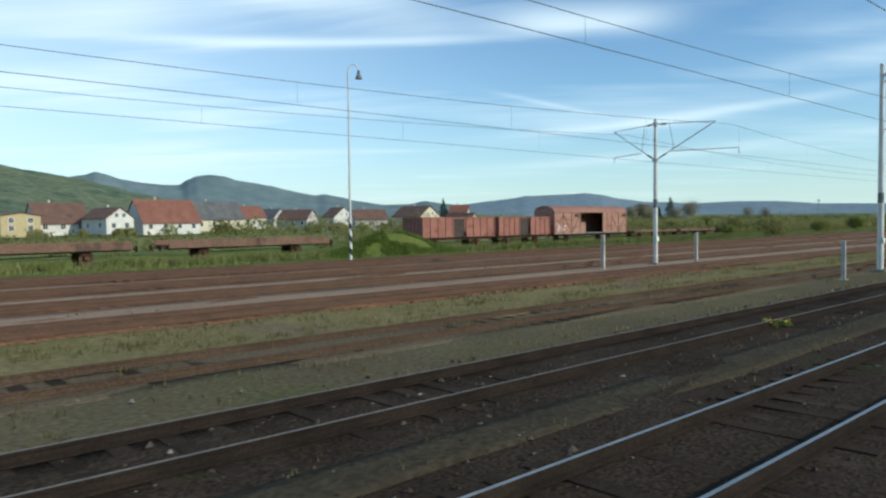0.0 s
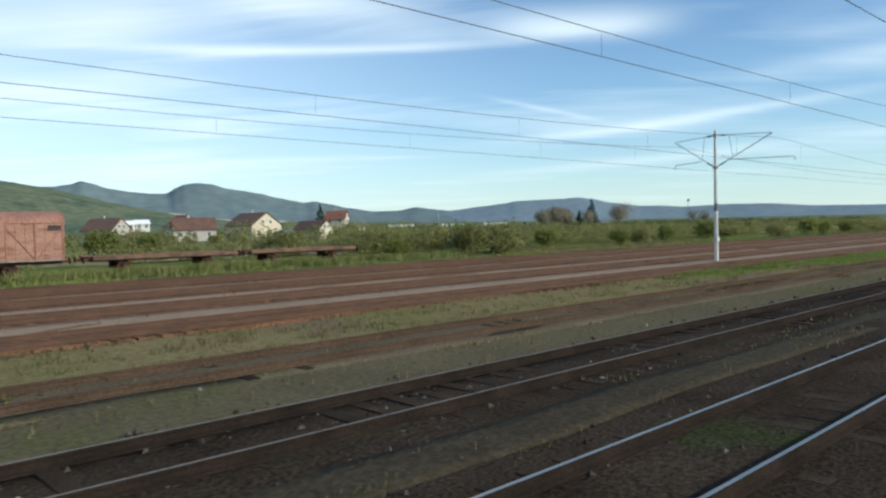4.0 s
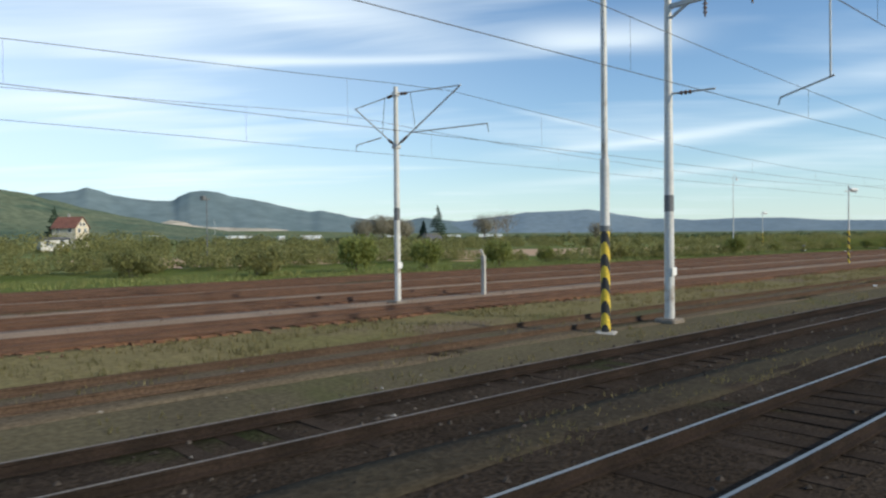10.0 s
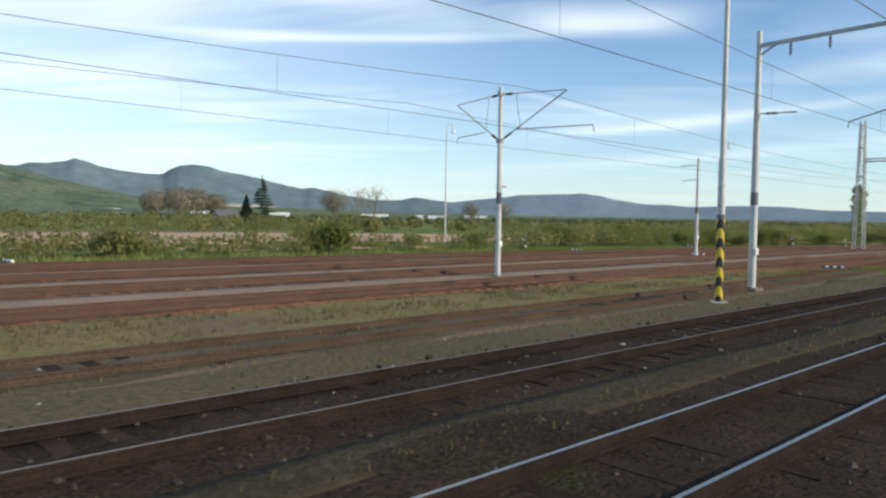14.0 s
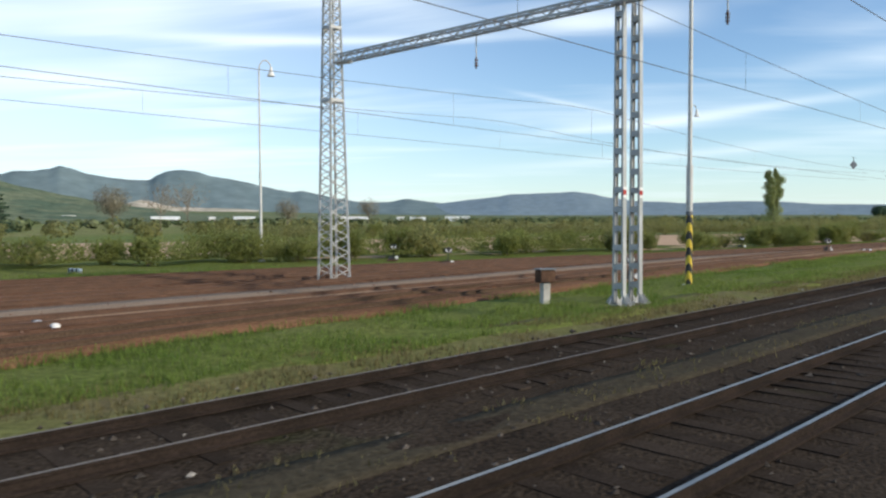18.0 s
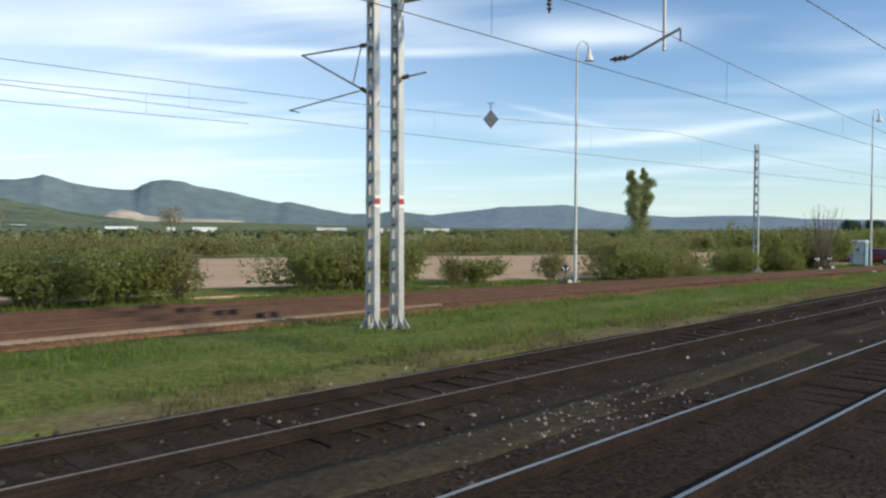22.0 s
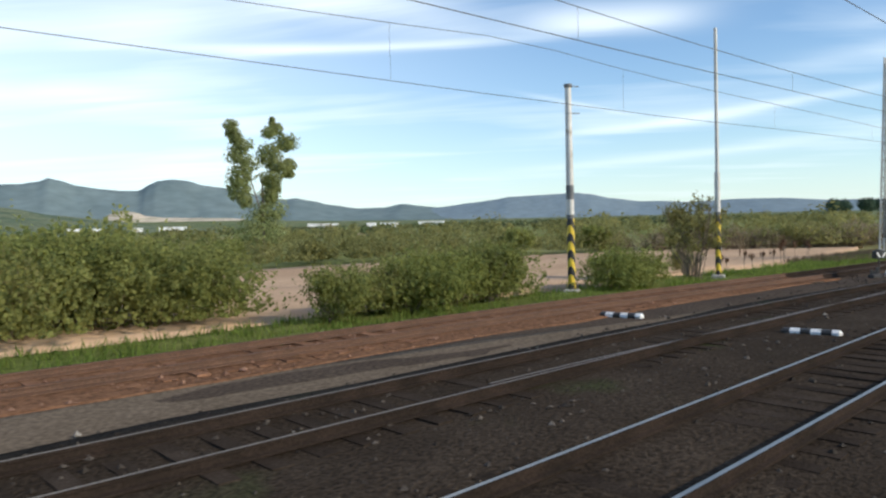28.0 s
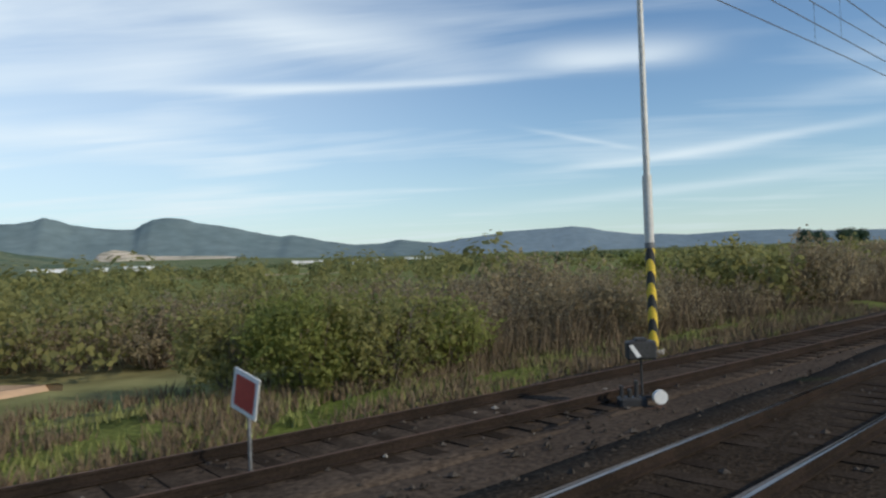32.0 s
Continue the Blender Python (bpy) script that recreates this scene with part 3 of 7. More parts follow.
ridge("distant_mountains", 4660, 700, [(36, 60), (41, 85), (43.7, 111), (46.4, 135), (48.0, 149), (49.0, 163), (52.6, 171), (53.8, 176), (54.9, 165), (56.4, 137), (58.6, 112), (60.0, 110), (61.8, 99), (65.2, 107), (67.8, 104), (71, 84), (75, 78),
      (80, 66), (90, 50)], 36, 90, M_BLUE, "mountain massif far behind the plain, coloured pale blue for haze", seed=5.0)
ridge("green_hill", 1900, 800, [(-12, 215), (-4, 190), (2, 165), (5, 150), (7.5, 133), (10.7, 117), (12.7, 100), (15, 80), (17.6, 62), (20, 46), (22.5, 36), (26, 20), (30, 6), (33, 0)], -12, 33, M_HILL, "green hillside sloping down to the plain", seed=8.0)
ridge("quarry_face", 3560, 160, [(20.2, 40), (20.7, 84), (21.6, 98), (22.5, 92), (23.2, 74), (24.4, 66), (26.5, 62), (28.5, 59), (30.0, 52), (31.0, 20)], 20.2, 31, M_QUARRY, "pale tan quarry terraces at the mountain foot", rough=0.0, seed=11.0, power=0.8)
ridge("low_foothills", 3380, 500, [(-9, 40), (8, 44), (20, 46), (30, 44), (37, 32), (43, 27), (49, 24), (55, 22), (61, 21), (67, 20), (80, 16)], -9, 80, M_WOODS, "low wooded rise across the plain", seed=14.0)

# ---- strips of ground along the line ----
S0, S1 = -70.0, 640.0
T1 = curve_d((0, 3.63), (500, 3.63))
T2 = curve_d((S0, 7.70), (405, 7.70), (425, 7.5), (433, 7.28), (440, 6.9), (448.6, 6.0), (454, 5.4), (464.4, 4.5), (471, 3.95), (486, 3.63), (520, 3.63))
T3 = curve_d((S0, 12.35), (160, 12.25), (236, 12.2), (262, 13.6), (285, 16.4), (305, 18.2))
T4 = curve_d((S0, 18.5), (300, 18.5), (340, 18.4), (365, 16.9), (392, 14.2), (434, 12.05), (448, 10.5), (462, 9.35), (470, 8.85), (482, 7.7), (510, 5.9), (560, 4.2))
T5 = curve_d((S0, 23.7), (262, 23.7), (310, 23.5), (335, 22.0), (358, 18.6), (372, 16.7))
T6 = curve_d((S0, 28.9), (240, 28.9), (280, 27.8), (310, 25.4), (328, 23.3))
T7 = curve_d((S0, 34.0), (225, 34.0), (262, 33.0), (290, 29.5), (312, 26.2))
YARD_NEAR = curve_d((S0, 17.1), (244, 16.9), (262, 12.6), (274, 13.6), (292, 15.2), (345, 16.3), (392, 12.3), (434, 10.4), (462, 8.0), (480, 6.4), (520, 4.6))
YARD_FAR = curve_d((S0, 40.0), (200, 39.5), (258, 37.0), (295, 30.0), (313, 26.0), (352, 20.8), (392, 15.4), (434, 12.9), (462, 10.4), (482, 9.0), (520, 7.4), (640, 6.0))

MAIN_FAR = curve_d((S0, 8.65), (300, 8.85), (392, 9.4), (425, 9.1), (440, 8.5), (465, 6.0), (480, 5.3), (640, 5.2))


def path_far(s):
    """Far edge of the cinder path, which begins as a point beside the ballast."""
    u = min(1.0, max(0.0, (s - 375.5) / 11))
    return MAIN_FAR(s) - 0.3 + (max(YARD_NEAR(s), MAIN_FAR(s)) + 0.6 - MAIN_FAR(s)) * u * u * (3 - 2 * u)


sheet("main_line_ballast", lambda s: -4.5, MAIN_FAR, S0, S1, -0.174, M_GRAVEL, "ballast bed under the running lines, darkened for the train's shade", "ballast", across=18, rough=0.05, seed=1)
sheet("moss_strip", lambda s: 5.25 + 0.4 * max(0.0, min(1.0, (s - 335) / 37)) ** 1.5, lambda s: 6.15 - 0.4 * max(0.0, min(1.0, (s - 335) / 37)) ** 1.5, S0, 372, -0.155, M_MOSS, "thin strip of moss and weeds between the running lines", "moss", across=4, rough=0.03, seed=21, wobble=0.22)
sheet("earth_strip", lambda s: 8.5, lambda s: 11.6, S0, 262, -0.222, M_EARTH, "strip of grey-brown earth with thin weeds beside the ballast", "earth", across=6, rough=0.07, seed=2, wobble=0.3)
sheet("old_track_bed", lambda s: T3(s) - 1.4, lambda s: T3(s) + 1.3, S0, 268, -0.207, M_OLDBED, "dull brown ballast of an old track", "ballast", across=6, rough=0.07, seed=31, wobble=0.3)
sheet("dry_grass_strip", lambda s: T3(s) + 0.75, lambda s: YARD_NEAR(s) + 0.3, S0, 258, -0.215, M_TURF, "strip of thin dry olive grass between the tracks", "grass", across=8, rough=0.10, seed=22, wobble=0.35)
sheet("fresh_grass_patch", lambda s: 15.2 + 0.04 * abs(s - 97) ** 1.3, lambda s: 18.1 - 0.05 * abs(s - 97) ** 1.2, 88, 106, -0.19, M_GREEN, "patch of fresh green grass at the yard edge", "grass", across=6, rough=0.10, seed=23, wobble=0.5)
sheet("fresh_grass_patch", lambda s: 13.6 + 0.03 * abs(s - 109) ** 1.3, lambda s: 16.9 - 0.04 * abs(s - 109) ** 1.2, 100, 121, -0.19, M_GREEN, "patch of fresh green grass at the yard edge", "grass", across=6, rough=0.10, seed=24, wobble=0.5)
sheet("green_grass_strip", lambda s: max(9.6 + 0.5 * math.sin(s * 0.05), path_far(s) - 0.25), lambda s: YARD_NEAR(s) + 0.3, 250, 385, -0.265, M_GREEN, "lush green grass strip beside the tracks", "grass", across=8, rough=0.10, seed=3, wobble=0.35, crown=0.08)
sheet("dry_grass_fringe", lambda s: max(MAIN_FAR(s) - 0.2, path_far(s) - 0.2), lambda s: max(11.1 + 0.4 * math.sin(s * 0.09), path_far(s) + 0.2), 250, 382, -0.242, M_FRINGE, "tan fringe of dry grass along the ballast", "grass", across=5, rough=0.08, seed=33, wobble=0.3)
sheet("cinder_path", lambda s: MAIN_FAR(s) - 0.45, lambda s: path_far(s) - (path_far(s) - MAIN_FAR(s) + 0.4) * min(1.0, max(0.0, (s - 422) / 18)), 373, 440, -0.196, M_CINDER, "grey-brown cinder path between converging tracks", "path", across=6, rough=0.025, seed=4, wobble=0.25)
sheet("dark_cinder_path", lambda s: MAIN_FAR(s) - 0.45, path_far, 420, 500, -0.2, M_THROAT, "dark cinders between the last tracks", "path", across=6, rough=0.025, seed=41, wobble=0.25)
sheet("yard_ballast", YARD_NEAR, YARD_FAR, S0, 446, -0.18, M_RUSTBED, "rust-brown ballast of the goods yard", "ballast", across=20, rough=0.06, seed=5, wobble=0.4)
sheet("throat_ballast", YARD_NEAR, YARD_FAR, 444, 640, -0.178, M_THROAT, "grey-brown ballast under the converging tracks", "ballast", across=8, rough=0.05, seed=15, wobble=0.3)
PATH_MID = curve_d((S0, 20.95), (262, 20.8), (300, 20.2), (322, 19.7), (338, 18.5), (352, 17.4))
PATH_HALF = curve_d((S0, 1.25), (285, 1.5), (305, 2.1), (324, 2.0), (340, 1.2), (352, 0.4))
sheet("yard_path", lambda s: PATH_MID(s) - PATH_HALF(s), lambda s: PATH_MID(s) + PATH_HALF(s), S0, 350, -0.152, M_PATH, "pale cinder walkway between yard tracks", "path", across=4, rough=0.03, seed=6, wobble=0.25)
for dd, s1, seed, w in ((26.3, 262, 7, 0.9), (31.4, 246, 8, 0.8)):
    sheet("yard_path", lambda s, dd=dd, w=w: dd - w, lambda s, dd=dd, w=w: dd + w, S0, s1, -0.16, M_PATH, "pale cinder walkway between yard tracks", "path", across=4, rough=0.03, seed=seed, wobble=0.2)
sheet("yard_verge", lambda s: YARD_FAR(s) - 0.4, lambda s: YARD_FAR(s) + (26 if s < 265 else 26 - min(22, (s - 265) * 0.2)), S0, 620, -0.33, M_GREEN, "green rough grass beside the yard", "grass", across=8, rough=0.2, seed=9, wobble=0.6)
FIELD_FAR = curve_d((180, 108), (255, 110), (300, 92), (340, 76), (375, 63), (410, 49), (456, 39.5), (471, 32), (475, 28.6), (477.5, 21), (480, 18.6))
FIELD_NEAR = curve_d((180, 58), (240, 50), (280, 46), (330, 31), (360, 23.2), (397, 19), (438, 17.4), (460, 15.8), (467, 16.2), (471.5, 17.3), (476, 18.0), (480, 18.5))
sheet("ploughed_field", FIELD_NEAR, FIELD_FAR, 180, 480, -0.36, M_FIELD, "bare tan ploughed field behind the hedges", "field", across=10, rough=0.05, seed=10, wobble=0.8)

# ---- tracks ----
RAIL_PROFILE = [(-0.07, -0.16), (0.07, -0.16), (0.07, -0.135), (0.012, -0.115), (0.012, -0.045), (0.036, -0.035), (0.036, 0.0),
                (-0.036, 0.0), (-0.036, -0.035), (-0.012, -0.045), (-0.012, -0.115), (-0.07, -0.135)]
SLEEPER = mesh_of(boxed(-0.13, 0.13, -1.27, 1.27, -0.33, -0.168), "sleeper", M_SLEEPER)
SLEEPER_RUST = mesh_of(boxed(-0.13, 0.13, -1.25, 1.25, -0.33, -0.165), "sleeper", M_RUSTSLEEPER)


def track(d, s0, s1, label, head, singles=(0, 0), rusty=False, lower=0.0, spacing=0.62, rail=None):
    """One track: two rails with their running surface, and its sleepers."""
    tr = thing("railway_track", Matrix.Identity(4), label, "railway track", "tracks of the line", "structure")
    for side in (-0.7535, 0.7535):
        v, f = sweep([(y + side, z - lower) for y, z in RAIL_PROFILE], d, s0, s1, 4.0)
        r = part("rail", raw("rail", v, f, rail or (M_RAIL if rusty else M_RAILDARK)), None, tr)
        v, f = sweep([(side - 0.027, 0.003 - lower), (side + 0.027, 0.003 - lower)], d, s0, s1, 4.0, closed=False)
        part("running_surface", raw("running_surface", v, f, head), None, r)
    joined_v, joined_f = [], []
    base_mesh = SLEEPER_RUST if rusty else SLEEPER
    cv = [v.co.copy() for v in base_mesh.vertices]
    cf = [tuple(p.vertices) for p in base_mesh.polygons]
    count = 0
    n = int((s1 - s0) * K / spacing)
    for i in range(n):
        s = s0 + i * spacing / K
        turn = math.degrees(math.atan2(d(s + 0.5) - d(s - 0.5), 1.0)) + random.uniform(-0.8, 0.8)
        m = place(s, d(s), -lower + random.uniform(-0.012, 0.008), turn)
        if singles[0] <= s <= singles[1] and count < 300:
            part("sleeper", base_mesh, None, tr, m=m)
            count += 1
        else:
            o = len(joined_v)
            joined_v += [m @ c for c in cv]
            joined_f += [tuple(o + x for x in q) for q in cf]
    if joined_v:
        tagged(part("sleepers", raw("sleepers", joined_v, joined_f, M_RUSTSLEEPER if rusty else M_SLEEPER), None, tr), kind="stuff")
    return tr


track(lambda s: -0.9, S0, S1, "running line with polished rails on dark ballast", M_RAILHEAD)
track(T1, S0, S1, "running line with bright polished rails on dark ballast", M_RAILHEAD, (-5, 160))
track(T2, S0, 520, "dull side track with sleepers darkened for the train's shade", M_TOP, (20, 185))
extra = curve_d((424, 6.95), (433, 6.52), (442, 6.36), (452, 6.3))
stock = thing("switch_rail", Matrix.Identity(4), "dull curved switch rail beside the side track", "rail", "tracks of the line", "structure")
part("rail", raw("rail", *sweep(RAIL_PROFILE, extra, 424, 446, 2.0), M_RAILDARK), None, stock)
part("running_surface", raw("running_surface", *sweep([(-0.027, 0.003), (0.027, 0.003)], extra, 424, 446, 2.0, closed=False), M_TOP), None, stock)
track(T3, S0, 305, "old overgrown track sunk in dry grass", M_OLDRAIL, (120, 300), lower=0.052, rail=M_OLDRAIL)
track(T4, S0, 446, "rusty yard track on brown ballast", M_RAIL, (340, 446), rusty=True)
track(T4, 446, 560, "dark track running into the thicket", M_RAIL, (446, 505))
track(T5, S0, 372, "rusty yard track on brown ballast", M_RAIL, rusty=True)
track(T6, S0, 328, "rusty yard track on brown ballast", M_RAIL, rusty=True)
track(T7, S0, 312, "rusty yard track on brown ballast", M_RAIL, rusty=True)
track(lambda s: 48.2, -40, 150, "rusty siding half lost in grass", M_RAIL, rusty=True, lower=0.12)


# ---- overhead line ----
def catenary(d, s0, s1, low, high, span, label, first=0.0):
    """A contact wire with its carrying wire and droppers, span by span."""
    ob = thing("overhead_wire", Matrix.Identity(4), label, "overhead wire", "overhead line")
    part("contact_wire", raw("contact_wire", *sweep([(0.009, low), (-0.005, low + 0.009), (-0.005, low - 0.009)], d, s0, s1, 8.0), M_WIRE), None, ob)
    v, f, k = [], [], 3

    def sag(s):
        u = ((s - first) / span) % 1.0
        return high - (high - low - 0.25) * 4 * u * (1 - u) * 0.75
    n = int((s1 - s0) / 2.5)
    for i in range(n + 1):
        s = s0 + (s1 - s0) * i / n
        v += [at(s, d(s) + y / K, sag(s) + z) for y, z in ((0.009, 0), (-0.005, 0.009), (-0.005, -0.009))]
    for i in range(n):
        for j in range(3):
            a, b = i * 3 + j, i * 3 + (j + 1) % 3
            f.append((a, a + 3, b + 3, b))
    part("carrying_wire", raw("carrying_wire", v, f, M_WIRE), None, ob)
    s = s0 + 4
    while s < s1:
        part("dropper", barred(at(s, d(s), low), at(s, d(s), sag(s)), 0.005, 0.005), M_WIRE, ob)
        s += 8.5
    return ob


catenary(T1, S0, S1, 5.85, 7.15, 62, "overhead contact wire above the running line", 37)
catenary(curve_d((0, 7.75), (410, 7.75), (440, 6.9), (464, 4.7), (490, 3.9)), S0, 520, 5.85, 7.1, 62, "overhead contact wire above the side track", 37)
catenary(curve_d((S0, 17.15), (262, 17.15), (305, 18.3), (340, 18.4), (365, 16.9), (392, 14.2), (434, 12.05), (448, 10.5), (470, 8.85)), S0, 470, 5.97, 7.6, 66, "overhead contact wire above the yard track", 35)
catenary(curve_d((S0, 22.95), (262, 22.95), (310, 23.3), (335, 22.0), (345, 20.6)), S0, 345, 6.12, 7.6, 66, "overhead contact wire above the yard track", 35)


def insulator(bm_parent, p, q):
    bm = bmesh.new()
    p, q = Vector(p), Vector(q)
    rod(bm, p, q, 0.03, n=8)
    for i in range(3):
        c = p.lerp(q, 0.25 + 0.25 * i)
        w = (q - p).normalized() * 0.02
        rod(bm, c - w, c + w, 0.065, n=8)
    return part("insulator", bm, M_INSUL, bm_parent)


def tube_mast(s, d, h, r=0.13, band=3.7, arms="v", label="grey tubular overhead line mast on a concrete base", base=True):
    """A round catenary mast; arms 'v' carries brackets to both sides, 'near' one bracket towards the running line."""
    ob = thing("overhead_line_mast", place(s, d, -0.28), label, "mast", "overhead line masts")
    part("pole", rodded((0, 0, 0.1), (0, 0, band - 0.25), r, r * 0.95, 14), M_MAST, ob, smooth=True)
    part("band", rodded((0, 0, band - 0.25), (0, 0, band + 0.25), r * 0.97, r * 0.96, 14), M_BAND, ob, "dark grey painted band")
    part("upper_pole", rodded((0, 0, band + 0.25), (0, 0, h), r * 0.95, r * 0.68, 14), M_MAST, ob, smooth=True)
    part("number_plate", boxed(-0.13, 0.13, -r - 0.03, -r - 0.005, 1.5, 1.75, bevel=0.01), M_WHITE, ob)
    if base:
        part("base_block", boxed(-0.34, 0.34, -0.34, 0.34, -0.25, 0.2, bevel=0.05), M_OLDCONC, ob, "weathered concrete base")
    if arms == "v":
        # brackets: the longer one reaches over the near track
        for y, end in ((2.9, 2.95), (-3.65, -4.9)):
            k = 1 if y > 0 else -1
            part("strut", rodded((0, 0, h - 2.42), (0.1, y, h - 0.5), 0.03, n=8), M_GALV, ob)
            part("top_tube", rodded((0, 0, h - 0.3), (0.1, y, h - 0.5), 0.022, n=8), M_GALV, ob)
            part("steady_arm", rodded((0, k * 0.95, h - 1.95), (0.2, end, h - 2.05), 0.024, n=8), M_GALV, ob)
            part("arm_hook", rodded((0.2, end, h - 2.05), (0.22, end + k * 0.05, h - 2.35), 0.016, n=6), M_WIRE, ob)
            part("hanger", rodded((0, y * 0.25, h - 0.35), (0.03, y * 0.32, h - 1.85), 0.012, n=6), M_WIRE, ob)
            insulator(ob, (0, y * 0.07, h - 0.33), (0.02, y * 0.2, h - 0.36))
            insulator(ob, (0, y * 0.06, h - 2.3), (0.02, y * 0.2, h - 2.05))
        part("top_clamp", boxed(-0.12, 0.12, -0.12, 0.12, h - 0.4, h - 0.2, bevel=0.02), M_GALV, ob)
        part("node_clamp", boxed(-0.14, 0.14, -0.14, 0.14, h - 2.5, h - 2.34, bevel=0.02), M_GALV, ob)
    elif arms == "near":
        part("top_beam", barred((0, 0.1, h - 0.55), (0, -4.8, h - 0.45), 0.1, 0.14), M_GALV, ob)
        part("knee", barred((0, 0, h - 0.95), (0, -0.7, h - 0.55), 0.07, 0.07), M_GALV, ob)
        part("bracket_tube", rodded((0, 0, 7.02), (0, -1.5, 6.96), 0.03, n=8), M_GALV, ob)
        insulator(ob, (0, -0.3, 7.0), (0, -0.85, 6.98))
        part("drop_tube", rodded((0.05, -4.6, h - 0.5), (0.08, -4.6, 6.8), 0.028, n=8), M_GALV, ob)
        part("steady_arm", rodded((0.08, -4.7, 6.82), (0.12, -3.3, 6.45), 0.026, n=8), M_GALV, ob)
        part("arm_hook", rodded((0.12, -3.3, 6.45), (0.12, -3.25, 6.25), 0.016, n=6), M_WIRE, ob)
        insulator(ob, (0, -1.2, h - 0.6), (0, -1.2, h - 1.1))
        insulator(ob, (0, -2.6, h - 0.55), (0, -2.6, h - 1.05))
    elif arms == "far":
        part("bracket_tube", rodded((0, 0, h - 0.5), (0, 1.5, h - 0.55), 0.03, n=8), M_GALV, ob)
        part("steady_arm", rodded((0, 0, h - 1.6), (0.1, 1.4, h - 1.7), 0.028, n=8), M_GALV, ob)
    return ob


for s, d, h in ((35.07, 21.20, 8.65), (100.58, 20.63, 8.7), (168.55, 21.04, 8.85), (235.56, 20.63, 8.7)):
    tube_mast(s, d, h)
for s, d, h in ((36.50, 10.83, 10.2), (102.52, 11.06, 10.2), (169.86, 10.73, 10.2), (239.15, 11.57, 10.2)):
    tube_mast(s, d, h, r=0.15, arms="near", label="tall tubular overhead line mast in dry grass")
tube_mast(261.72, 25.47, 7.7, arms="far", label="grey tubular mast between yard tracks")
tube_mast(-29.0, 21.6, 8.7)
tube_mast(-29.0, 11.3, 10.2, r=0.15, arms="near", label="tall tubular overhead line mast in dry grass")


def channel_post(s, d, h, label, arms=None, group="overhead line masts", turn=90.0):
    """A tapering mast of two steel channels, their webs outwards, joined by batten plates on both sides."""
    ob = thing("channel_mast", place(s, d, -0.28, turn), label, "mast", group)
    w0, w1 = 0.19, 0.14
    for sx in (-1, 1):
        web = part("channel_web", barred((sx * w0, 0, 0), (sx * w1, 0, h), 0.02, 0.19), M_GALV, ob)
        for sy in (-1, 1):
            part("flange", barred((sx * (w0 - 0.035), sy * 0.087, 0), (sx * (w1 - 0.035), sy * 0.087, h), 0.05, 0.016), M_GALV, web)
    z = 0.62
    while z < h - 0.2:
        w = w0 + (w1 - w0) * z / h
        for sy in (-1, 1):
            part("batten", boxed(-w + 0.02, w - 0.02, sy * 0.099 - 0.006, sy * 0.099 + 0.006, z - 0.09, z + 0.09), M_GALV, ob)
        z += 0.6
    part("base_plate", boxed(-0.44, 0.44, -0.34, 0.34, -0.08, 0.05, bevel=0.02), M_CONC, ob)
    for sx in (-1, 1):
        for sy in (-1, 1):
            part("gusset", prism(bmesh.new(), [(sx * 0.202, 0.05), (sx * 0.42, 0.05), (sx * 0.42, 0.10), (sx * 0.202, 0.36)], sy * 0.085 - 0.012, sy * 0.085 + 0.012), M_GALV, ob)
            part("gusset", prism(bmesh.new(), [(sy * 0.096, 0.05), (sy * 0.32, 0.05), (sy * 0.32, 0.10), (sy * 0.096, 0.34)], -0.012, 0.012), M_GALV, ob, m=Matrix.Translation((sx * 0.17, 0, 0)) @ Matrix.Rotation(radians(90), 4, "Z"))
        wb = w0 + (w1 - w0) * 3.55 / h + 0.014
        if h < 9:
            continue
        part("red_band", boxed(sx * wb - 0.003, sx * wb + 0.003, -0.095, 0.095, 3.47, 3.61), M_RED, ob)
        for zb in (3.425, 3.675):
            part("white_band", boxed(sx * wb - 0.003, sx * wb + 0.003, -0.095, 0.095, zb - 0.055, zb + 0.035), M_WHITE, ob)
    if arms:
        for y in arms:
            k = 1 if y > 0 else -1
            if y < 0:
                part("steady_arm", rodded((-0.17, 0, 6.9), (y, 0.1, 6.88), 0.026, n=8), M_GALV, ob)
                insulator(ob, (-0.2, 0, 6.9), (-0.55, 0.05, 6.9))
                continue
            part("bracket_tube", rodded((k * 0.15, 0, 7.82), (y, 0.3, 7.94), 0.03, n=8), M_GALV, ob)
            part("strut", rodded((k * 0.17, 0, 6.5), (y, 0.3, 7.94), 0.03, n=8), M_GALV, ob)
            part("tie_rod", rodded((k * 0.45, 0.05, 7.83), (k * 0.75, 0.1, 6.85), 0.018, n=6), M_GALV, ob)
            part("steady_arm", rodded((k * 0.55, 0, 6.62), (y + 0.85, 0.2, 6.42), 0.024, n=8), M_GALV, ob)
            part("arm_hook", rodded((y + 0.85, 0.2, 6.42), (y + 0.3, 0.2, 6.3), 0.016, n=6), M_WIRE, ob)
            insulator(ob, (k * 0.15, 0, 7.82), (k * 0.55, 0.04, 7.84))
            insulator(ob, (k * 0.17, 0, 6.5), (k * 0.5, 0.04, 6.68))
    return ob


channel_post(291.31, 11.57, 9.6, "pale steel channel mast carrying a gantry")
channel_post(292.10, 11.53, 9.6, "pale steel channel mast carrying a gantry")
slab = thing("mast_foundation", place(291.7, 11.6, -0.28), "flat concrete slab under the paired masts", "foundation")
part("slab", boxed(-1.3, 1.3, -0.8, 0.8, -0.3, 0.04, bevel=0.03), M_OLDCONC, slab)
channel_post(344.77, 14.20, 12.2, "pale steel channel mast with brackets", (2.95,))
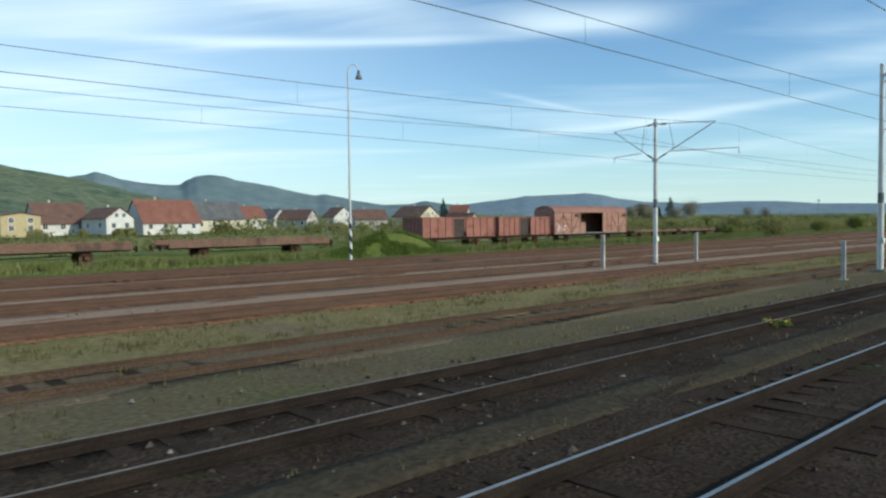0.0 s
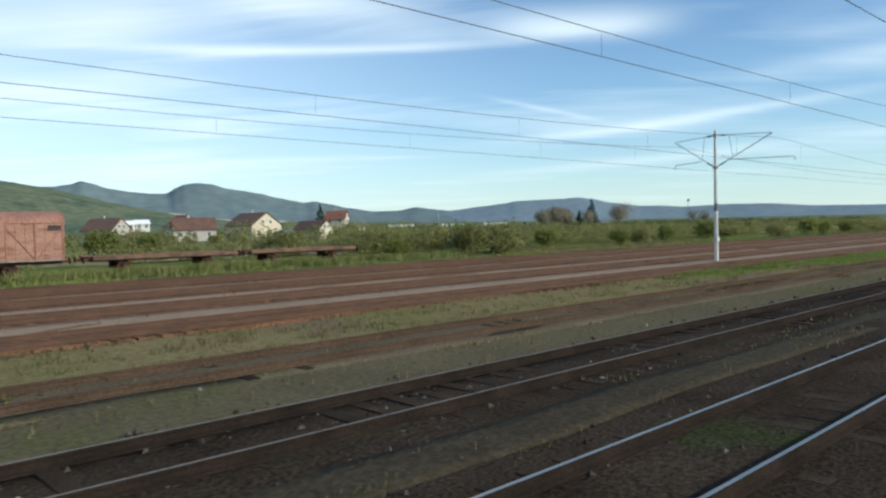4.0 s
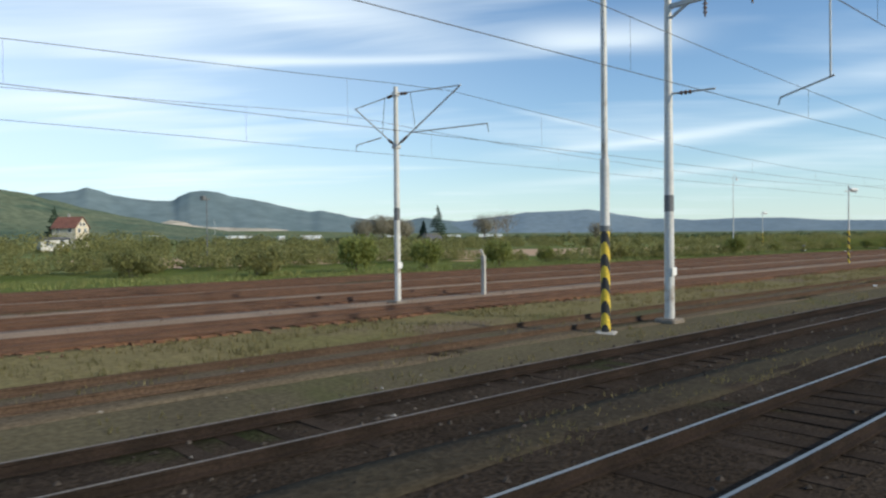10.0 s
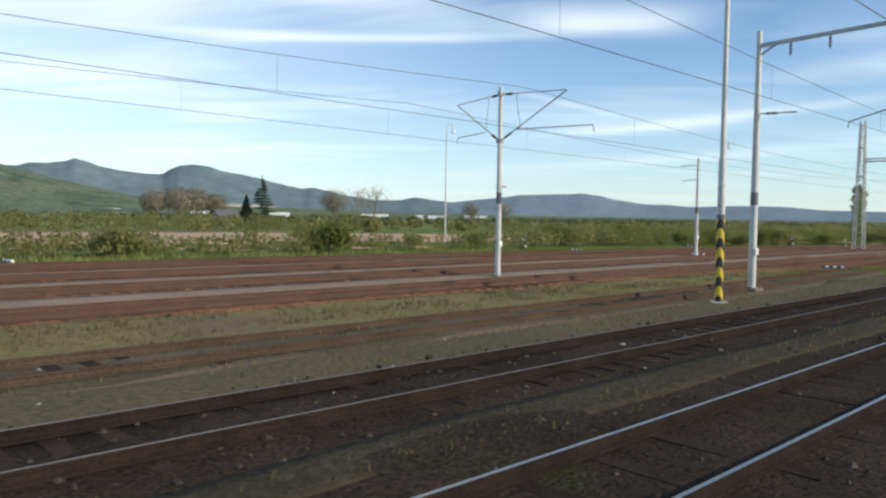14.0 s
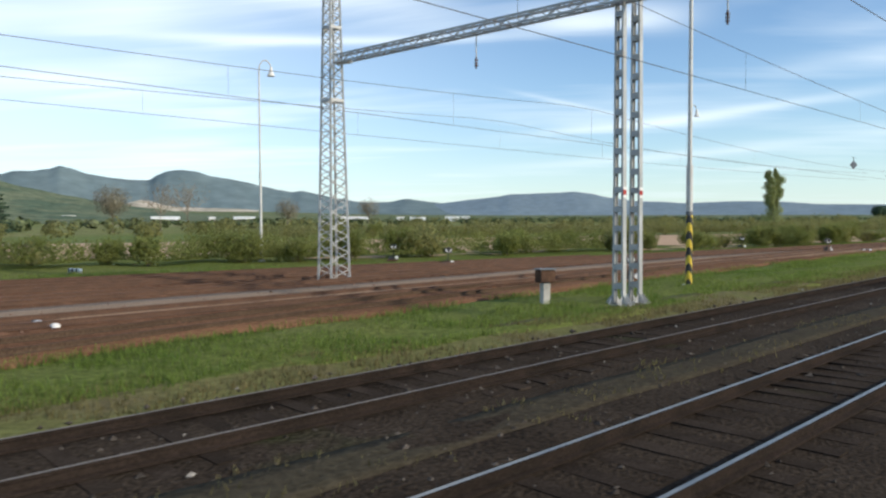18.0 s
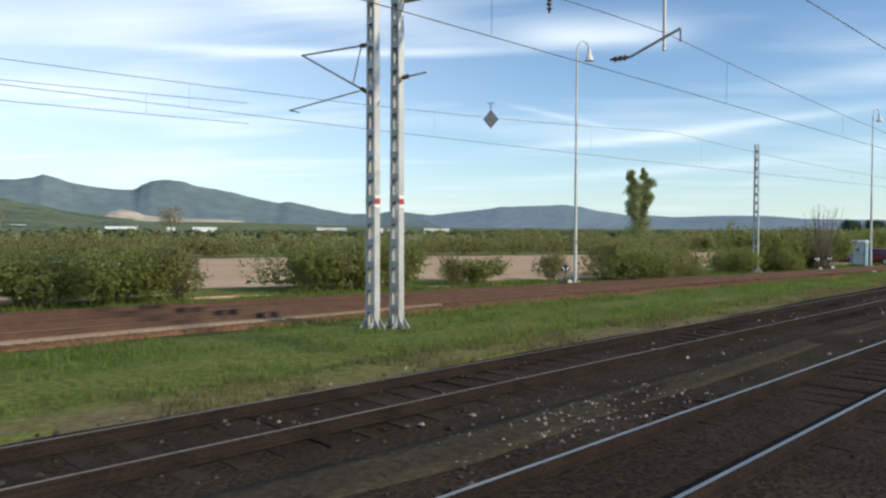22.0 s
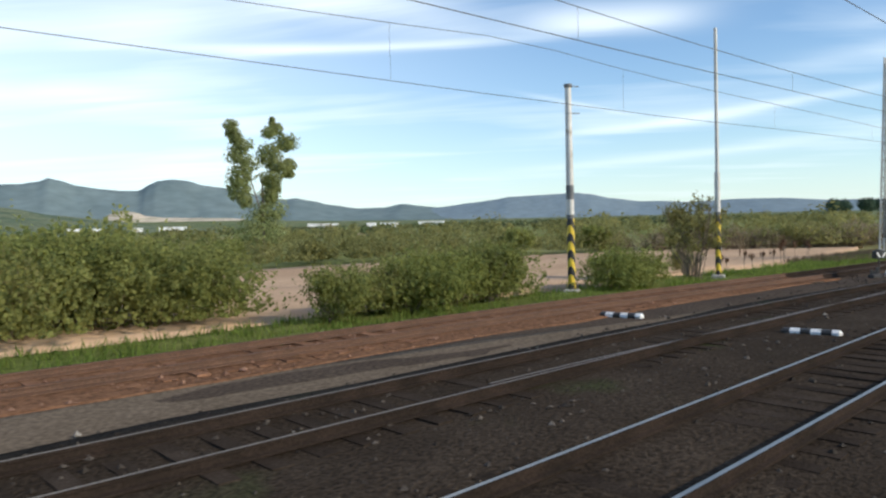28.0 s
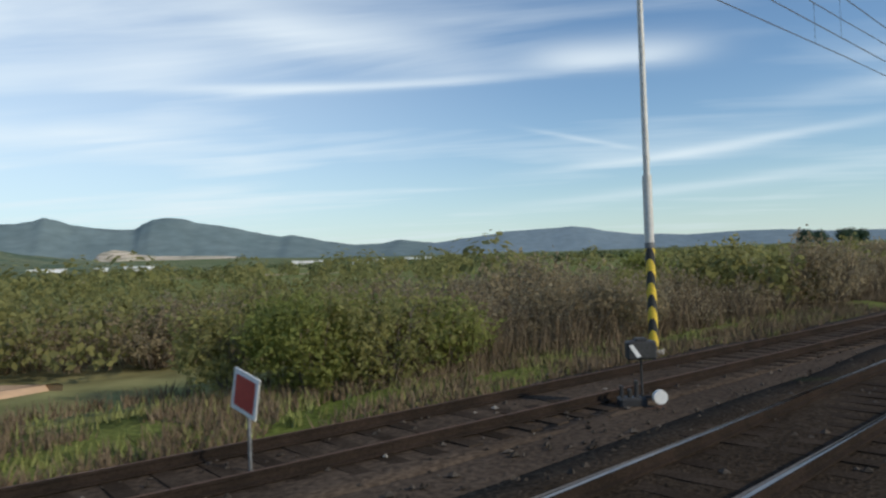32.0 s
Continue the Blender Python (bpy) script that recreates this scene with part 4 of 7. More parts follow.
channel_post(345.30, 13.90, 12.2, "pale steel channel mast with a short arm", (-1.3,))
channel_post(380.03, 19.04, 8.9, "slim pale steel channel mast beside bushes")


def lattice_mast(s, d, h, w0=0.48, w1=0.21, label="galvanised lattice tower on a concrete base", weights=(), sign=False, pad=0.07):
    """A four-legged lattice tower, tapering, with crossed bracing on each face."""
    ob = thing("lattice_tower", place(s, d, -0.28), label, "lattice tower", "lattice towers")

    def corner(i, z):
        w = w0 + (w1 - w0) * z / h
        return Vector((w * (1, 1, -1, -1)[i], w * (1, -1, -1, 1)[i], z))
    for i in range(4):
        part("leg", barred(corner(i, 0), corner(i, h), 0.085, 0.085), M_GALV, ob)
    for i in range(4):
        z, k = 0.25, 0
        while z < h - 0.5:
            dz = 1.55 * (w0 + (w1 - w0) * z / h)
            dz = min(dz, h - z)
            j = (i + 1) % 4
            a, b = (i, j) if k % 2 else (j, i)
            part("brace", barred(corner(a, z), corner(b, z + dz * 0.5), 0.045, 0.03), M_GALV, ob)
            part("brace", barred(corner(b, z + dz * 0.5), corner(a, z + dz), 0.045, 0.03), M_GALV, ob)
            z += dz
    for z in (h * 0.56, h * 0.78):
        bm = bmesh.new()
        for i in range(4):
            bar(bm, corner(i, z) * 1.02, corner((i + 1) % 4, z) * 1.02, 0.09, 0.12)
        part("collar", bm, M_GALV, ob)
    part("base_block", boxed(-0.8, 0.8, -0.8, 0.8, -0.1, pad, bevel=0.06), M_OLDCONC, ob, "weathered concrete base")
    part("footing", boxed(-1.1, 1.1, -1.05, 1.05, -0.4, pad * 0.45, bevel=0.09), M_OLDCONC, ob, "stained concrete footing")
    if weights:
        for sx, zt, zp, count in weights:
            st = part("weight_rod", rodded((sx, -0.1, zt - count * 0.166 - 0.06), (sx, -0.1, zt + 0.55), 0.02, n=6), M_WIRE, ob)
            for i in range(count):
                disc = rodded((sx, -0.1, zt - (count - i) * 0.166), (sx, -0.1, zt - (count - i) * 0.166 + 0.152), 0.235, 0.225, 12)
                part("weight_disc", disc, M_WEIGHT, st, "brown-grey concrete tension weight" if not i else "")
            part("hook_ring", rodded((sx, -0.13, zt + 0.55), (sx, -0.07, zt + 0.55), 0.08, n=12), M_WIRE, ob)
            part("tension_cable", rodded((sx, -0.1, zt + 0.5), (sx, -0.1, zp - 0.1), 0.012, n=6), M_WIRE, ob)
            bm = bmesh.new()
            rod(bm, (sx, -0.15, zp), (sx, -0.05, zp), 0.17, n=18)
            rod(bm, (sx, -0.2, zp), (sx, 0.0, zp), 0.05, n=10)
            part("pulley", bm, M_GALV, ob)
            part("pulley_arm", barred((sx, -0.1, zp), (sx * 0.35, 0, zp + 0.3), 0.07, 0.07), M_GALV, ob)
        part("guide_bar", barred((-1.3, -0.1, 2.6), (1.05, -0.1, 2.6), 0.05, 0.05), M_GALV, ob)
    if sign:
        part("warning_sign", boxed(-0.10, 0.12, -0.52, -0.50, 1.88, 2.22, bevel=0.01), M_YELLOW, ob, "yellow warning sign with a white top")
        part("sign_head", boxed(-0.10, 0.12, -0.527, -0.521, 2.14, 2.21), M_WHITE, ob)
    return ob


lattice_mast(289.98, 23.54, 13.6)
lattice_mast(402.17, 15.78, 13.0, weights=((-0.98, 3.5, 6.1, 10), (-0.55, 3.52, 6.6, 10), (0.6, 3.5, 7.0, 10), (0.9, 3.48, 7.3, 10)), pad=0.2, label="lattice tower with hanging concrete tension weights")
lattice_mast(464.78, 12.62, 12.6, weights=((-0.95, 3.7, 6.1, 15), (0.82, 3.66, 7.3, 15)), pad=0.3, sign=True, label="lattice tower with tension weights and a yellow sign")


def gantry(s0, d0, s1, d1, z, label, arms=(), ladder=True):
    """A flat beam of four chords across the tracks, battened like a ladder or laced."""
    ob = thing("gantry_beam", Matrix.Identity(4), label, "gantry", "overhead line gantries")
    p, q = at(s0, d0, z), at(s1, d1, z)
    side = (q - p).cross(Vector((0, 0, 1))).normalized() * 0.17
    up = Vector((0, 0, 0.15))
    corners = [side + up, -side + up, -side - up, side - up]
    for c in corners:
        part("chord", barred(p + c, q + c, 0.065, 0.075), M_GALV, ob)
    n = int((q - p).length / (0.8 if ladder else 0.5))
    for i in range(4):
        for k in range(n):
            a, b = p.lerp(q, k / n), p.lerp(q, (k + 1) / n)
            u, w = (corners[i], corners[(i + 1) % 4]) if k % 2 else (corners[(i + 1) % 4], corners[i])
            if ladder:
                part("batten", barred(a + u, a + w, 0.06, 0.02), M_GALV, ob)
            else:
                part("lacing_bar", barred(a + u, b + w, 0.035, 0.03), M_GALV, ob)
    end = (q - p).normalized()
    part("seat_bracket", barred(p - end * 0.1 - up, p + end * 0.75 - up * 1.3, 0.3, 0.1), M_GALV, ob)
    for u in (0.25, 0.55, 0.8):
        c = p.lerp(q, u)
        part("drop_post", barred(c - Vector((0, 0, 0.2)), c - Vector((0, 0, 1.25)), 0.03, 0.03), M_GALV, ob)
        insulator(ob, c - Vector((0, 0, 1.0)), c - Vector((0, 0, 1.4)))
    # registration arms hung from the beam: post, then the arm's two ends, and its height
    for dp, da, db, za, *rise in arms:
        zb = za + (rise[0] if rise else -0.04)
        sp = s0 + (s1 - s0) * (dp - d0) / (d1 - d0)
        part("registration_post", rodded(at(sp, dp, z - 0.2), at(sp, dp, za), 0.035, n=8), M_GALV, ob)
        part("registration_arm", rodded(at(sp, da, za), at(sp, db, zb), 0.032, n=8), M_GALV, ob)
        insulator(ob, at(sp, da, za), at(sp, da + 0.45, za + 0.02))
        part("arm_hook", rodded(at(sp, db, zb), at(sp, db, zb - 0.28), 0.018, n=6), M_WIRE, ob)
    return ob


gantry(290.1, 23.3, 292.6, -3.5, 9.22, "grey lattice gantry beam spanning the yard tracks", ladder=False)
gantry(402.2, 15.5, 405.0, -3.5, 8.65, "grey ladder-like gantry beam over the running lines", ((12.84, 13.23, 11.63, 6.2), (7.5, 8.40, 7.34, 6.05)))
gantry(464.85, 12.4, 467.6, -3.5, 9.2, "grey ladder-like gantry beam over the running lines")
gantry(345.6, 14.2, 347.4, -3.5, 9.05, "grey ladder-like gantry beam over the running lines", ((7.2, 7.95, 6.86, 6.32, 0.4),))


def hung_sign(s, d, z, label):
    ob = thing("diamond_sign", place(s, d, z, -48), label, "sign", "signs on the overhead line")
    bm = prism(bmesh.new(), [(0, -0.37), (0.30, 0), (0, 0.37), (-0.30, 0)], -0.012, 0.012)
    part("plate", bm, M_SIGN, ob)
    for sx in (-1, 1):
        part("clip", barred((sx * 0.02, 0, 0.38), (sx * 0.02, 0, 0.62), 0.02, 0.02), M_WIRE, ob)
    part("carrier", barred((-0.16, 0, 0.62), (0.16, 0, 0.62), 0.02, 0.02), M_WIRE, ob)


for s, d, z in ((334.0, 18.4, 6.85), (352.6, 17.25, 6.8), (401.1, 11.8, 6.85)):
    hung_sign(s, d, z, "grey diamond sign hanging from the overhead wire")


def striped_pole(s, d, h, low=2.85, label="grey floodlight pole with yellow and black striped foot", rungs=True, stripe=None, r=0.13, base=True):
    ob = thing("striped_pole", place(s, d, -0.28, 25), label, "pole", "striped poles")
    if base:
        part("base_block", boxed(-0.3, 0.3, -0.3, 0.3, -0.2, 0.09, bevel=0.05), M_CONC, ob)
    part("striped_foot", rodded((0, 0, 0.05), (0, 0, low), r, r, 14), stripe or M_STRIPE, ob, "diagonal warning stripes")
    part("collar", rodded((0, 0, low), (0, 0, low + 0.16), r * 1.03, r * 1.0, 14), M_BAND, ob)
    mid = min(h, low + 2.0)
    part("pole", rodded((0, 0, low + 0.16), (0, 0, mid), r, r * 0.97, 14), M_MAST, ob, smooth=True)
    if h > mid:
        part("upper_pole", rodded((0, 0, mid), (0, 0, h), r * (0.72 if rungs else 0.95), r * (0.6 if rungs else 0.8), 12), M_MAST, ob, smooth=True)
    if rungs:
        z = mid
        while z < h:
            part("rung", rodded((-0.17, 0, z), (0.17, 0, z), 0.012, n=6), M_BAND, ob)
            z += 0.5
    return ob


for s, d in ((98.75, 10.17), (166.87, 10.77), (234.52, 10.54), (298.24, 13.07), (446.52, 14.34)):
    pole = striped_pole(s, d, 11.5)
    if s > 400:
        part("number_plate", boxed(-0.07, 0.07, -0.152, -0.14, 1.15, 1.5, bevel=0.005), M_WHITE, pole, "small blank white plate")
round_mast = striped_pole(437.90, 15.67, 8.05, rungs=False, label="round grey mast with yellow and black striped foot", r=0.15)
part("dark_band", rodded((0, 0, 3.6), (0, 0, 4.15), 0.155, 0.155, 14), M_BAND, round_mast)
part("top_cap", rodded((0, 0, 7.95), (0, 0, 8.07), 0.16, 0.16, 14), M_BAND, round_mast)
for z in (6.95, 8.0):
    part("stub_arm", rodded((0, 0, z), (0.62, -0.3, z + 0.05), 0.022, n=8), M_BAND, round_mast)
    part("clamp_ring", rodded((0, 0, z - 0.06), (0, 0, z), 0.13, n=14), M_GALV, round_mast)
striped_pole(490.98, 9.55, 10.8, label="tall pole with faded yellow and black stripes")


def lamp_post(s, d, h, style="gooseneck", stripe=None, label="tall slim yard lamp post with a bell lamp"):
    ob = thing("lamp_post", place(s, d, -0.28, -20), label, "lamp post", "yard lamps")
    z0 = 0.05
    part("base", boxed(-0.22, 0.22, -0.22, 0.22, -0.2, 0.1, bevel=0.04), M_CONC, ob)
    if stripe:
        part("striped_foot", rodded((0, 0, z0), (0, 0, 3.0), 0.1, 0.095, 12), stripe, ob, "diagonal warning stripes")
        z0 = 3.0
    part("lower_pole", rodded((0, 0, z0), (0, 0, h * 0.45), 0.095, 0.085, 12), M_MAST, ob, smooth=True)
    part("upper_pole", rodded((0, 0, h * 0.45), (0, 0, h - 0.8), 0.07, 0.05, 12), M_MAST, ob, smooth=True)
    if style == "gooseneck":
        bm = bmesh.new()
        pts = [Vector((0.42 - 0.42 * math.cos(a), 0, h - 0.8 + 0.7 * math.sin(a))) for a in [math.pi * i / 10 * 0.86 for i in range(11)]]
        for p, q in zip(pts, pts[1:]):
            rod(bm, p, q, 0.04, n=8)
        part("neck", bm, M_MAST, ob, smooth=True)
        e = pts[-1]
        bm = bmesh.new()
        rod(bm, e, e - Vector((0, 0, 0.3)), 0.09, 0.12, 12)
        rod(bm, e - Vector((0, 0, 0.3)), e - Vector((0, 0, 0.62)), 0.13, 0.27, 14)
        part("bell_shade", bm, M_BAND if stripe else M_WHITE, ob, "bell-shaped lamp shade")
    else:
        part("cross_arm", barred((-0.55, 0, h - 0.5), (0.55, 0, h - 0.5), 0.07, 0.07), M_GALV, ob)
        part("top_pole", rodded((0, 0, h - 0.8), (0, 0, h), 0.05, n=10), M_GALV, ob)
        for sx in (0.35, 0.75):
            bm = bmesh.new()
            rod(bm, (sx - 0.15, 0, h - 0.3), (sx + 0.2, 0, h - 0.42), 0.13, 0.2, 12)
            part("floodlight", bm, M_WHITE, ob)
    return ob


lamp_post(28.44, 39.80, 14.3, stripe=M_STRIPEW, label="tall lamp post with black and white striped foot")
lamp_post(215.71, 21.12, 7.0, "flood", M_STRIPE, "floodlight post with yellow and black striped foot")
lamp_post(268.45, 50.38, 6.9, "flood", M_STRIPE, "floodlight post with yellow and black striped foot")
lamp_post(263.27, 52.76, 13.2)
lamp_post(296.38, 40.04, 13.5)
lamp_post(330.58, 29.80, 13.2)
lamp_post(363.41, 21.18, 13.2)
lamp_post(395.31, 16.54, 13.2)


def concrete_post(s, d, h=1.25, label="short weathered concrete post", bent=False):
    ob = thing("concrete_post", place(s, d, -0.28, 12), label, "post", "concrete posts")
    bm = boxed(-0.09, 0.09, -0.09, 0.09, -0.15, h, bevel=0.02)
    part("shaft", bm, M_CONC, ob)
    part("foot", boxed(-0.24, 0.24, -0.24, 0.24, -0.2, 0.07, bevel=0.05), M_CONC, ob)
    if bent:
        part("bent_head", barred((0, 0, h - 0.03), (-0.22, 0, h + 0.28), 0.09, 0.09), M_CONC, ob)


for s, d, h, bent in ((30.27, 21.21, 1.95, False), (31.41, 10.64, 1.75, False), (39.63, 21.29, 1.9, False), (40.73, 10.45, 1.7, False), (173.38, 21.30, 1.9, True), (469.19, 11.79, 1.85, True)):
    concrete_post(s, d, h, bent=bent)


def relay_box(s, d):
    ob = thing("relay_cabinet", place(s, d, -0.28, -25), "small rusty trackside cabinet on a concrete post", "cabinet")
    part("post", boxed(-0.13, 0.13, -0.13, 0.13, -0.1, 0.72, bevel=0.02), M_CONC, ob)
    b = part("case", boxed(-0.26, 0.26, -0.22, 0.22, 0.72, 1.12, bevel=0.03), M_FRAME, ob)
    part("lid", boxed(-0.29, 0.29, -0.25, 0.25, 1.12, 1.16, bevel=0.01), M_BAND, b)


relay_box(290.0, 13.2)


def marker_bar(s, d, turn=0.0):
    ob = thing("fouling_marker", place(s, d, -0.24, turn - 8), "low black and white fouling marker between tracks", "marker", "fouling markers")
    bm = bmesh.new()
    box(bm, -0.62, 0.62, -0.1, 0.1, 0.0, 0.17, bevel=0.05)
    part("bar", bm, M_BARS, ob)
    for sx in (-0.45, 0.45):
        part("foot", boxed(sx - 0.08, sx + 0.08, -0.12, 0.12, -0.08, 0.02), M_CONC, ob)


for s, d in ((432.3, 10.1), (432.1, 5.55), (256.9, 14.8), (264.9, 27.0), (278.2, 18.2), (408.0, 10.2), (333.8, 17.6), (222.0, 40.5), (285.0, 38.0), (262.0, 36.0)):
    marker_bar(s, d, -72)


def switch_stand(s, d, big=1.0, label="switch stand with black lantern and white counterweight", turn=0.0, panes=(-1, 1)):
    ob = thing("switch_stand", place(s, d, -0.26, turn, big), label, "switch stand", "switch stands")
    part("bed", boxed(-0.55, 0.35, -0.32, 0.32, -0.05, 0.06, bevel=0.02), M_FRAME, ob)
    part("gear_case", boxed(-0.42, 0.05, -0.16, 0.16, 0.05, 0.22, bevel=0.03), M_BLACK, ob)
    for x, hh in ((-0.36, 0.42), (-0.22, 0.36), (-0.1, 0.5)):
        part("lever_post", boxed(x - 0.03, x + 0.03, -0.05, 0.05, 0.2, hh, bevel=0.01), M_BLACK, ob)
    part("spindle", rodded((0, 0, 0.2), (0, 0, 0.86), 0.022, n=8), M_BLACK, ob)
    part("lever", rodded((0.0, -0.05, 0.22), (0.24, -0.22, 0.24), 0.025, n=8), M_BLACK, ob)
    part("counterweight", rodded((0.24, -0.18, 0.24), (0.24, -0.27, 0.24), 0.125, 0.12, 20), M_WHITE, ob, "white round counterweight")
    lan = part("lantern", boxed(-0.255, 0.255, -0.12, 0.12, 0.87, 1.19, bevel=0.03), M_BLACK, ob, "black lantern box with white arrow panes")
    for sx in panes:
        part("arrow_pane", prism(bmesh.new(), [(sx * 0.03, 0.93), (sx * 0.10, 0.91), (sx * 0.235, 1.12), (sx * 0.165, 1.14)], -0.135, -0.122), M_WHITE, lan)
    part("hood", boxed(-0.1, 0.1, -0.1, 0.1, 1.18, 1.24, bevel=0.02), M_BLACK, lan)


for s, d in ((329.4, 18.6), (332.3, 19.6), (333.5, 26.6), (361.2, 20.2), (383.6, 16.6), (386.3, 16.7), (447.4, 8.5), (484.9, 6.25), (302.2, 34.4), (300.9, 28.3), (298.9, 15.9), (262.5, 42.0)):
    switch_stand(s, d, 0.86 if s < 400 else 1.0, turn=random.uniform(-45, -30), panes=(-1,) if s > 480 else (-1, 1))


def cover_box(s, d):
    ob = thing("cable_cover", place(s, d, -0.26, random.uniform(-20, 20), 0.85), "small pale concrete cable cover beside the rail", "cover", "cable covers")
    part("block", boxed(-0.14, 0.14, -0.11, 0.11, -0.05, 0.25, bevel=0.02), M_CONC, ob)
    part("cap", boxed(-0.155, 0.155, -0.125, 0.125, 0.25, 0.28, bevel=0.01), M_WHITE, ob)
    part("cable_slot", boxed(-0.06, 0.03, -0.118, -0.112, 0.08, 0.17), M_BAND, ob)


for s, d in ((382.6, 13.0), (387.1, 12.75), (399.9, 12.0)):
    cover_box(s, d)


def stop_sign(s, d):
    ob = thing("stop_board", place(s, d, -0.26, -86), "red board with a white border on a low post", "sign")
    part("post", barred((0, 0.04, -0.1), (0, 0.04, 1.1), 0.035, 0.035), M_BAND, ob)
    tilt = Matrix.Translation((0, 0, 1.08)) @ Matrix.Rotation(radians(14), 4, "Y")
    part("border", boxed(-0.29, 0.29, -0.012, 0.012, -0.28, 0.28, bevel=0.008), M_WHITE, ob, m=tilt)
    part("panel", boxed(-0.22, 0.22, -0.018, -0.0125, -0.21, 0.21), M_RED, ob, m=tilt)


stop_sign(478.9, 7.9)


def far_pole(s, d, h, label, bar=False):
    ob = thing("thin_pole", place(s, d, -0.4, 30), label, "pole", "far poles")
    part("pole", rodded((0, 0, -0.2), (0, 0, h), 0.06, 0.045, 8), M_MAST if not bar else M_BAND, ob)
    if bar:
        part("crossbar", rodded((-0.75, 0, h - 0.25), (0.6, 0, h - 0.15), 0.05, n=6), M_BAND, ob)
        part("lamp_box", boxed(-0.85, -0.35, -0.2, 0.2, h - 0.3, h + 0.15, bevel=0.04), M_BAND, ob)
    else:
        part("cap", rodded((0, 0, h), (0, 0, h + 0.12), 0.1, 0.04, 8), M_BAND, ob)


far_pole(181.5, 64.4, 7.2, "thin dark post with a crossbar lamp", True)
far_pole(246.1, 193.1, 9.0, "slender pale pole beyond the scrub")


# ---- wagons on the siding ----
SIDING = 48.2


def wheel_set(ob, x):
    for y in (-0.7535, 0.7535):
        bm = bmesh.new()
        rod(bm, (x, y - 0.07, 0.47), (x, y + 0.07, 0.47), 0.47, n=20)
        rod(bm, (x, y - 0.1, 0.47), (x, y + 0.1, 0.47), 0.16, n=12)
        part("wheel", bm, M_FRAME, ob)
    part("axle", rodded((x, -0.9, 0.47), (x, 0.9, 0.47), 0.07, n=10), M_FRAME, ob)
    for y in (-0.98, 0.98):
        part("axle_box", boxed(x - 0.17, x + 0.17, y - 0.1, y + 0.1, 0.34, 0.62, bevel=0.03), M_FRAME, ob)
        part("leaf_spring", prism(bmesh.new(), [(x - 0.55, 0.78), (x - 0.3, 0.68), (x + 0.3, 0.68), (x + 0.55, 0.78), (x + 0.3, 0.75), (x - 0.3, 0.75)], y - 0.05, y + 0.05), M_FRAME, ob)


def underframe(ob, length):
    h = length / 2
    bm = bmesh.new()
    for y in (-1.0, 1.0):
        box(bm, -h, h, y - 0.06, y + 0.06, 0.85, 1.1)
    for x in (-h + 0.06, h - 0.06, -h * 0.5, h * 0.5, 0):
        box(bm, x - 0.06, x + 0.06, -1.0, 1.0, 0.88, 1.08)
    part("chassis", bm, M_FRAME, ob)
    for x in (-h, h):
        k = 1 if x > 0 else -1
        for y in (-0.87, 0.87):
            bm = bmesh.new()
            rod(bm, (x, y, 1.0), (x + k * 0.42, y, 1.0), 0.09, n=10)
            rod(bm, (x + k * 0.42, y, 1.0), (x + k * 0.47, y, 1.0), 0.23, n=14)
            part("buffer", bm, M_FRAME, ob)
    for x in (-h * 0.58, h * 0.58):
        wheel_set(ob, x)
    part("brake_rigging", barred((-h * 0.5, 0.6, 0.55), (h * 0.5, 0.6, 0.6), 0.06, 0.06), M_FRAME, ob)


def side_ribs(bm, x0, x1, n, y, z0, z1, w=0.1, dp=0.06):
    for i in range(n + 1):
        x = x0 + (x1 - x0) * i / n
        box(bm, x - w / 2, x + w / 2, y - dp, y + dp, z0, z1)
    return bm


def gondola(s, length, label):
    """An open goods wagon with low ribbed steel sides and side doors."""
    ob = thing("open_goods_wagon", place(s, SIDING, -0.14), label, "goods wagon", "wagons on the siding")
    underframe(ob, length)
    h = length / 2
    part("floor", boxed(-h, h, -1.35, 1.35, 1.1, 1.2), M_DARK, ob)
    gap = 0.85
    for y in (-1.38, 1.38):
        for a, b in ((-h, -gap), (gap, h)):
            pn = part("side_panel", boxed(a, b, y - 0.025, y + 0.025, 1.1, 3.0, bevel=0.01), M_WAGON, ob)
            for i in range(5):
                x, yy = a + 0.05 + (b - a - 0.1) * i / 4, y + (0.03 if y > 0 else -0.03)
                part("rib", boxed(x - 0.05, x + 0.05, yy - 0.06, yy + 0.06, 1.1, 3.0), M_WAGON, pn)
            part("top_rail", boxed(a, b, y - 0.07, y + 0.07, 2.96, 3.06, bevel=0.015), M_WAGON, pn)
    # near door coloured dark, for the shade of an open doorway
    for y, inset in ((-1.36, 0.18), (1.36, 0.0)):
        part("side_door", boxed(-gap + 0.02, gap - 0.02, y - 0.02 + (inset if y < 0 else -inset), y + 0.02 + (inset if y < 0 else -inset), 1.12, 2.9, bevel=0.01), M_DARK if y < 0 else M_WAGON, ob, "recessed side door, the near one dark for the doorway's shade")
    for x in (-h, h):
        e = part("end_wall", boxed(x - 0.03, x + 0.03, -1.38, 1.38, 1.1, 3.05, bevel=0.01), M_WAGON, ob)
        bm = bmesh.new()
        for y in (-0.9, -0.3, 0.3, 0.9):
            box(bm, x - 0.09, x + 0.09, y - 0.05, y + 0.05, 1.1, 3.0)
        part("end_ribs", bm, M_WAGON, e)
    return ob


gondola(45.55, 9.8, "oxide-red open goods wagon with ribbed steel sides")
gondola(54.45, 8.3, "oxide-red open goods wagon with a dark doorway")


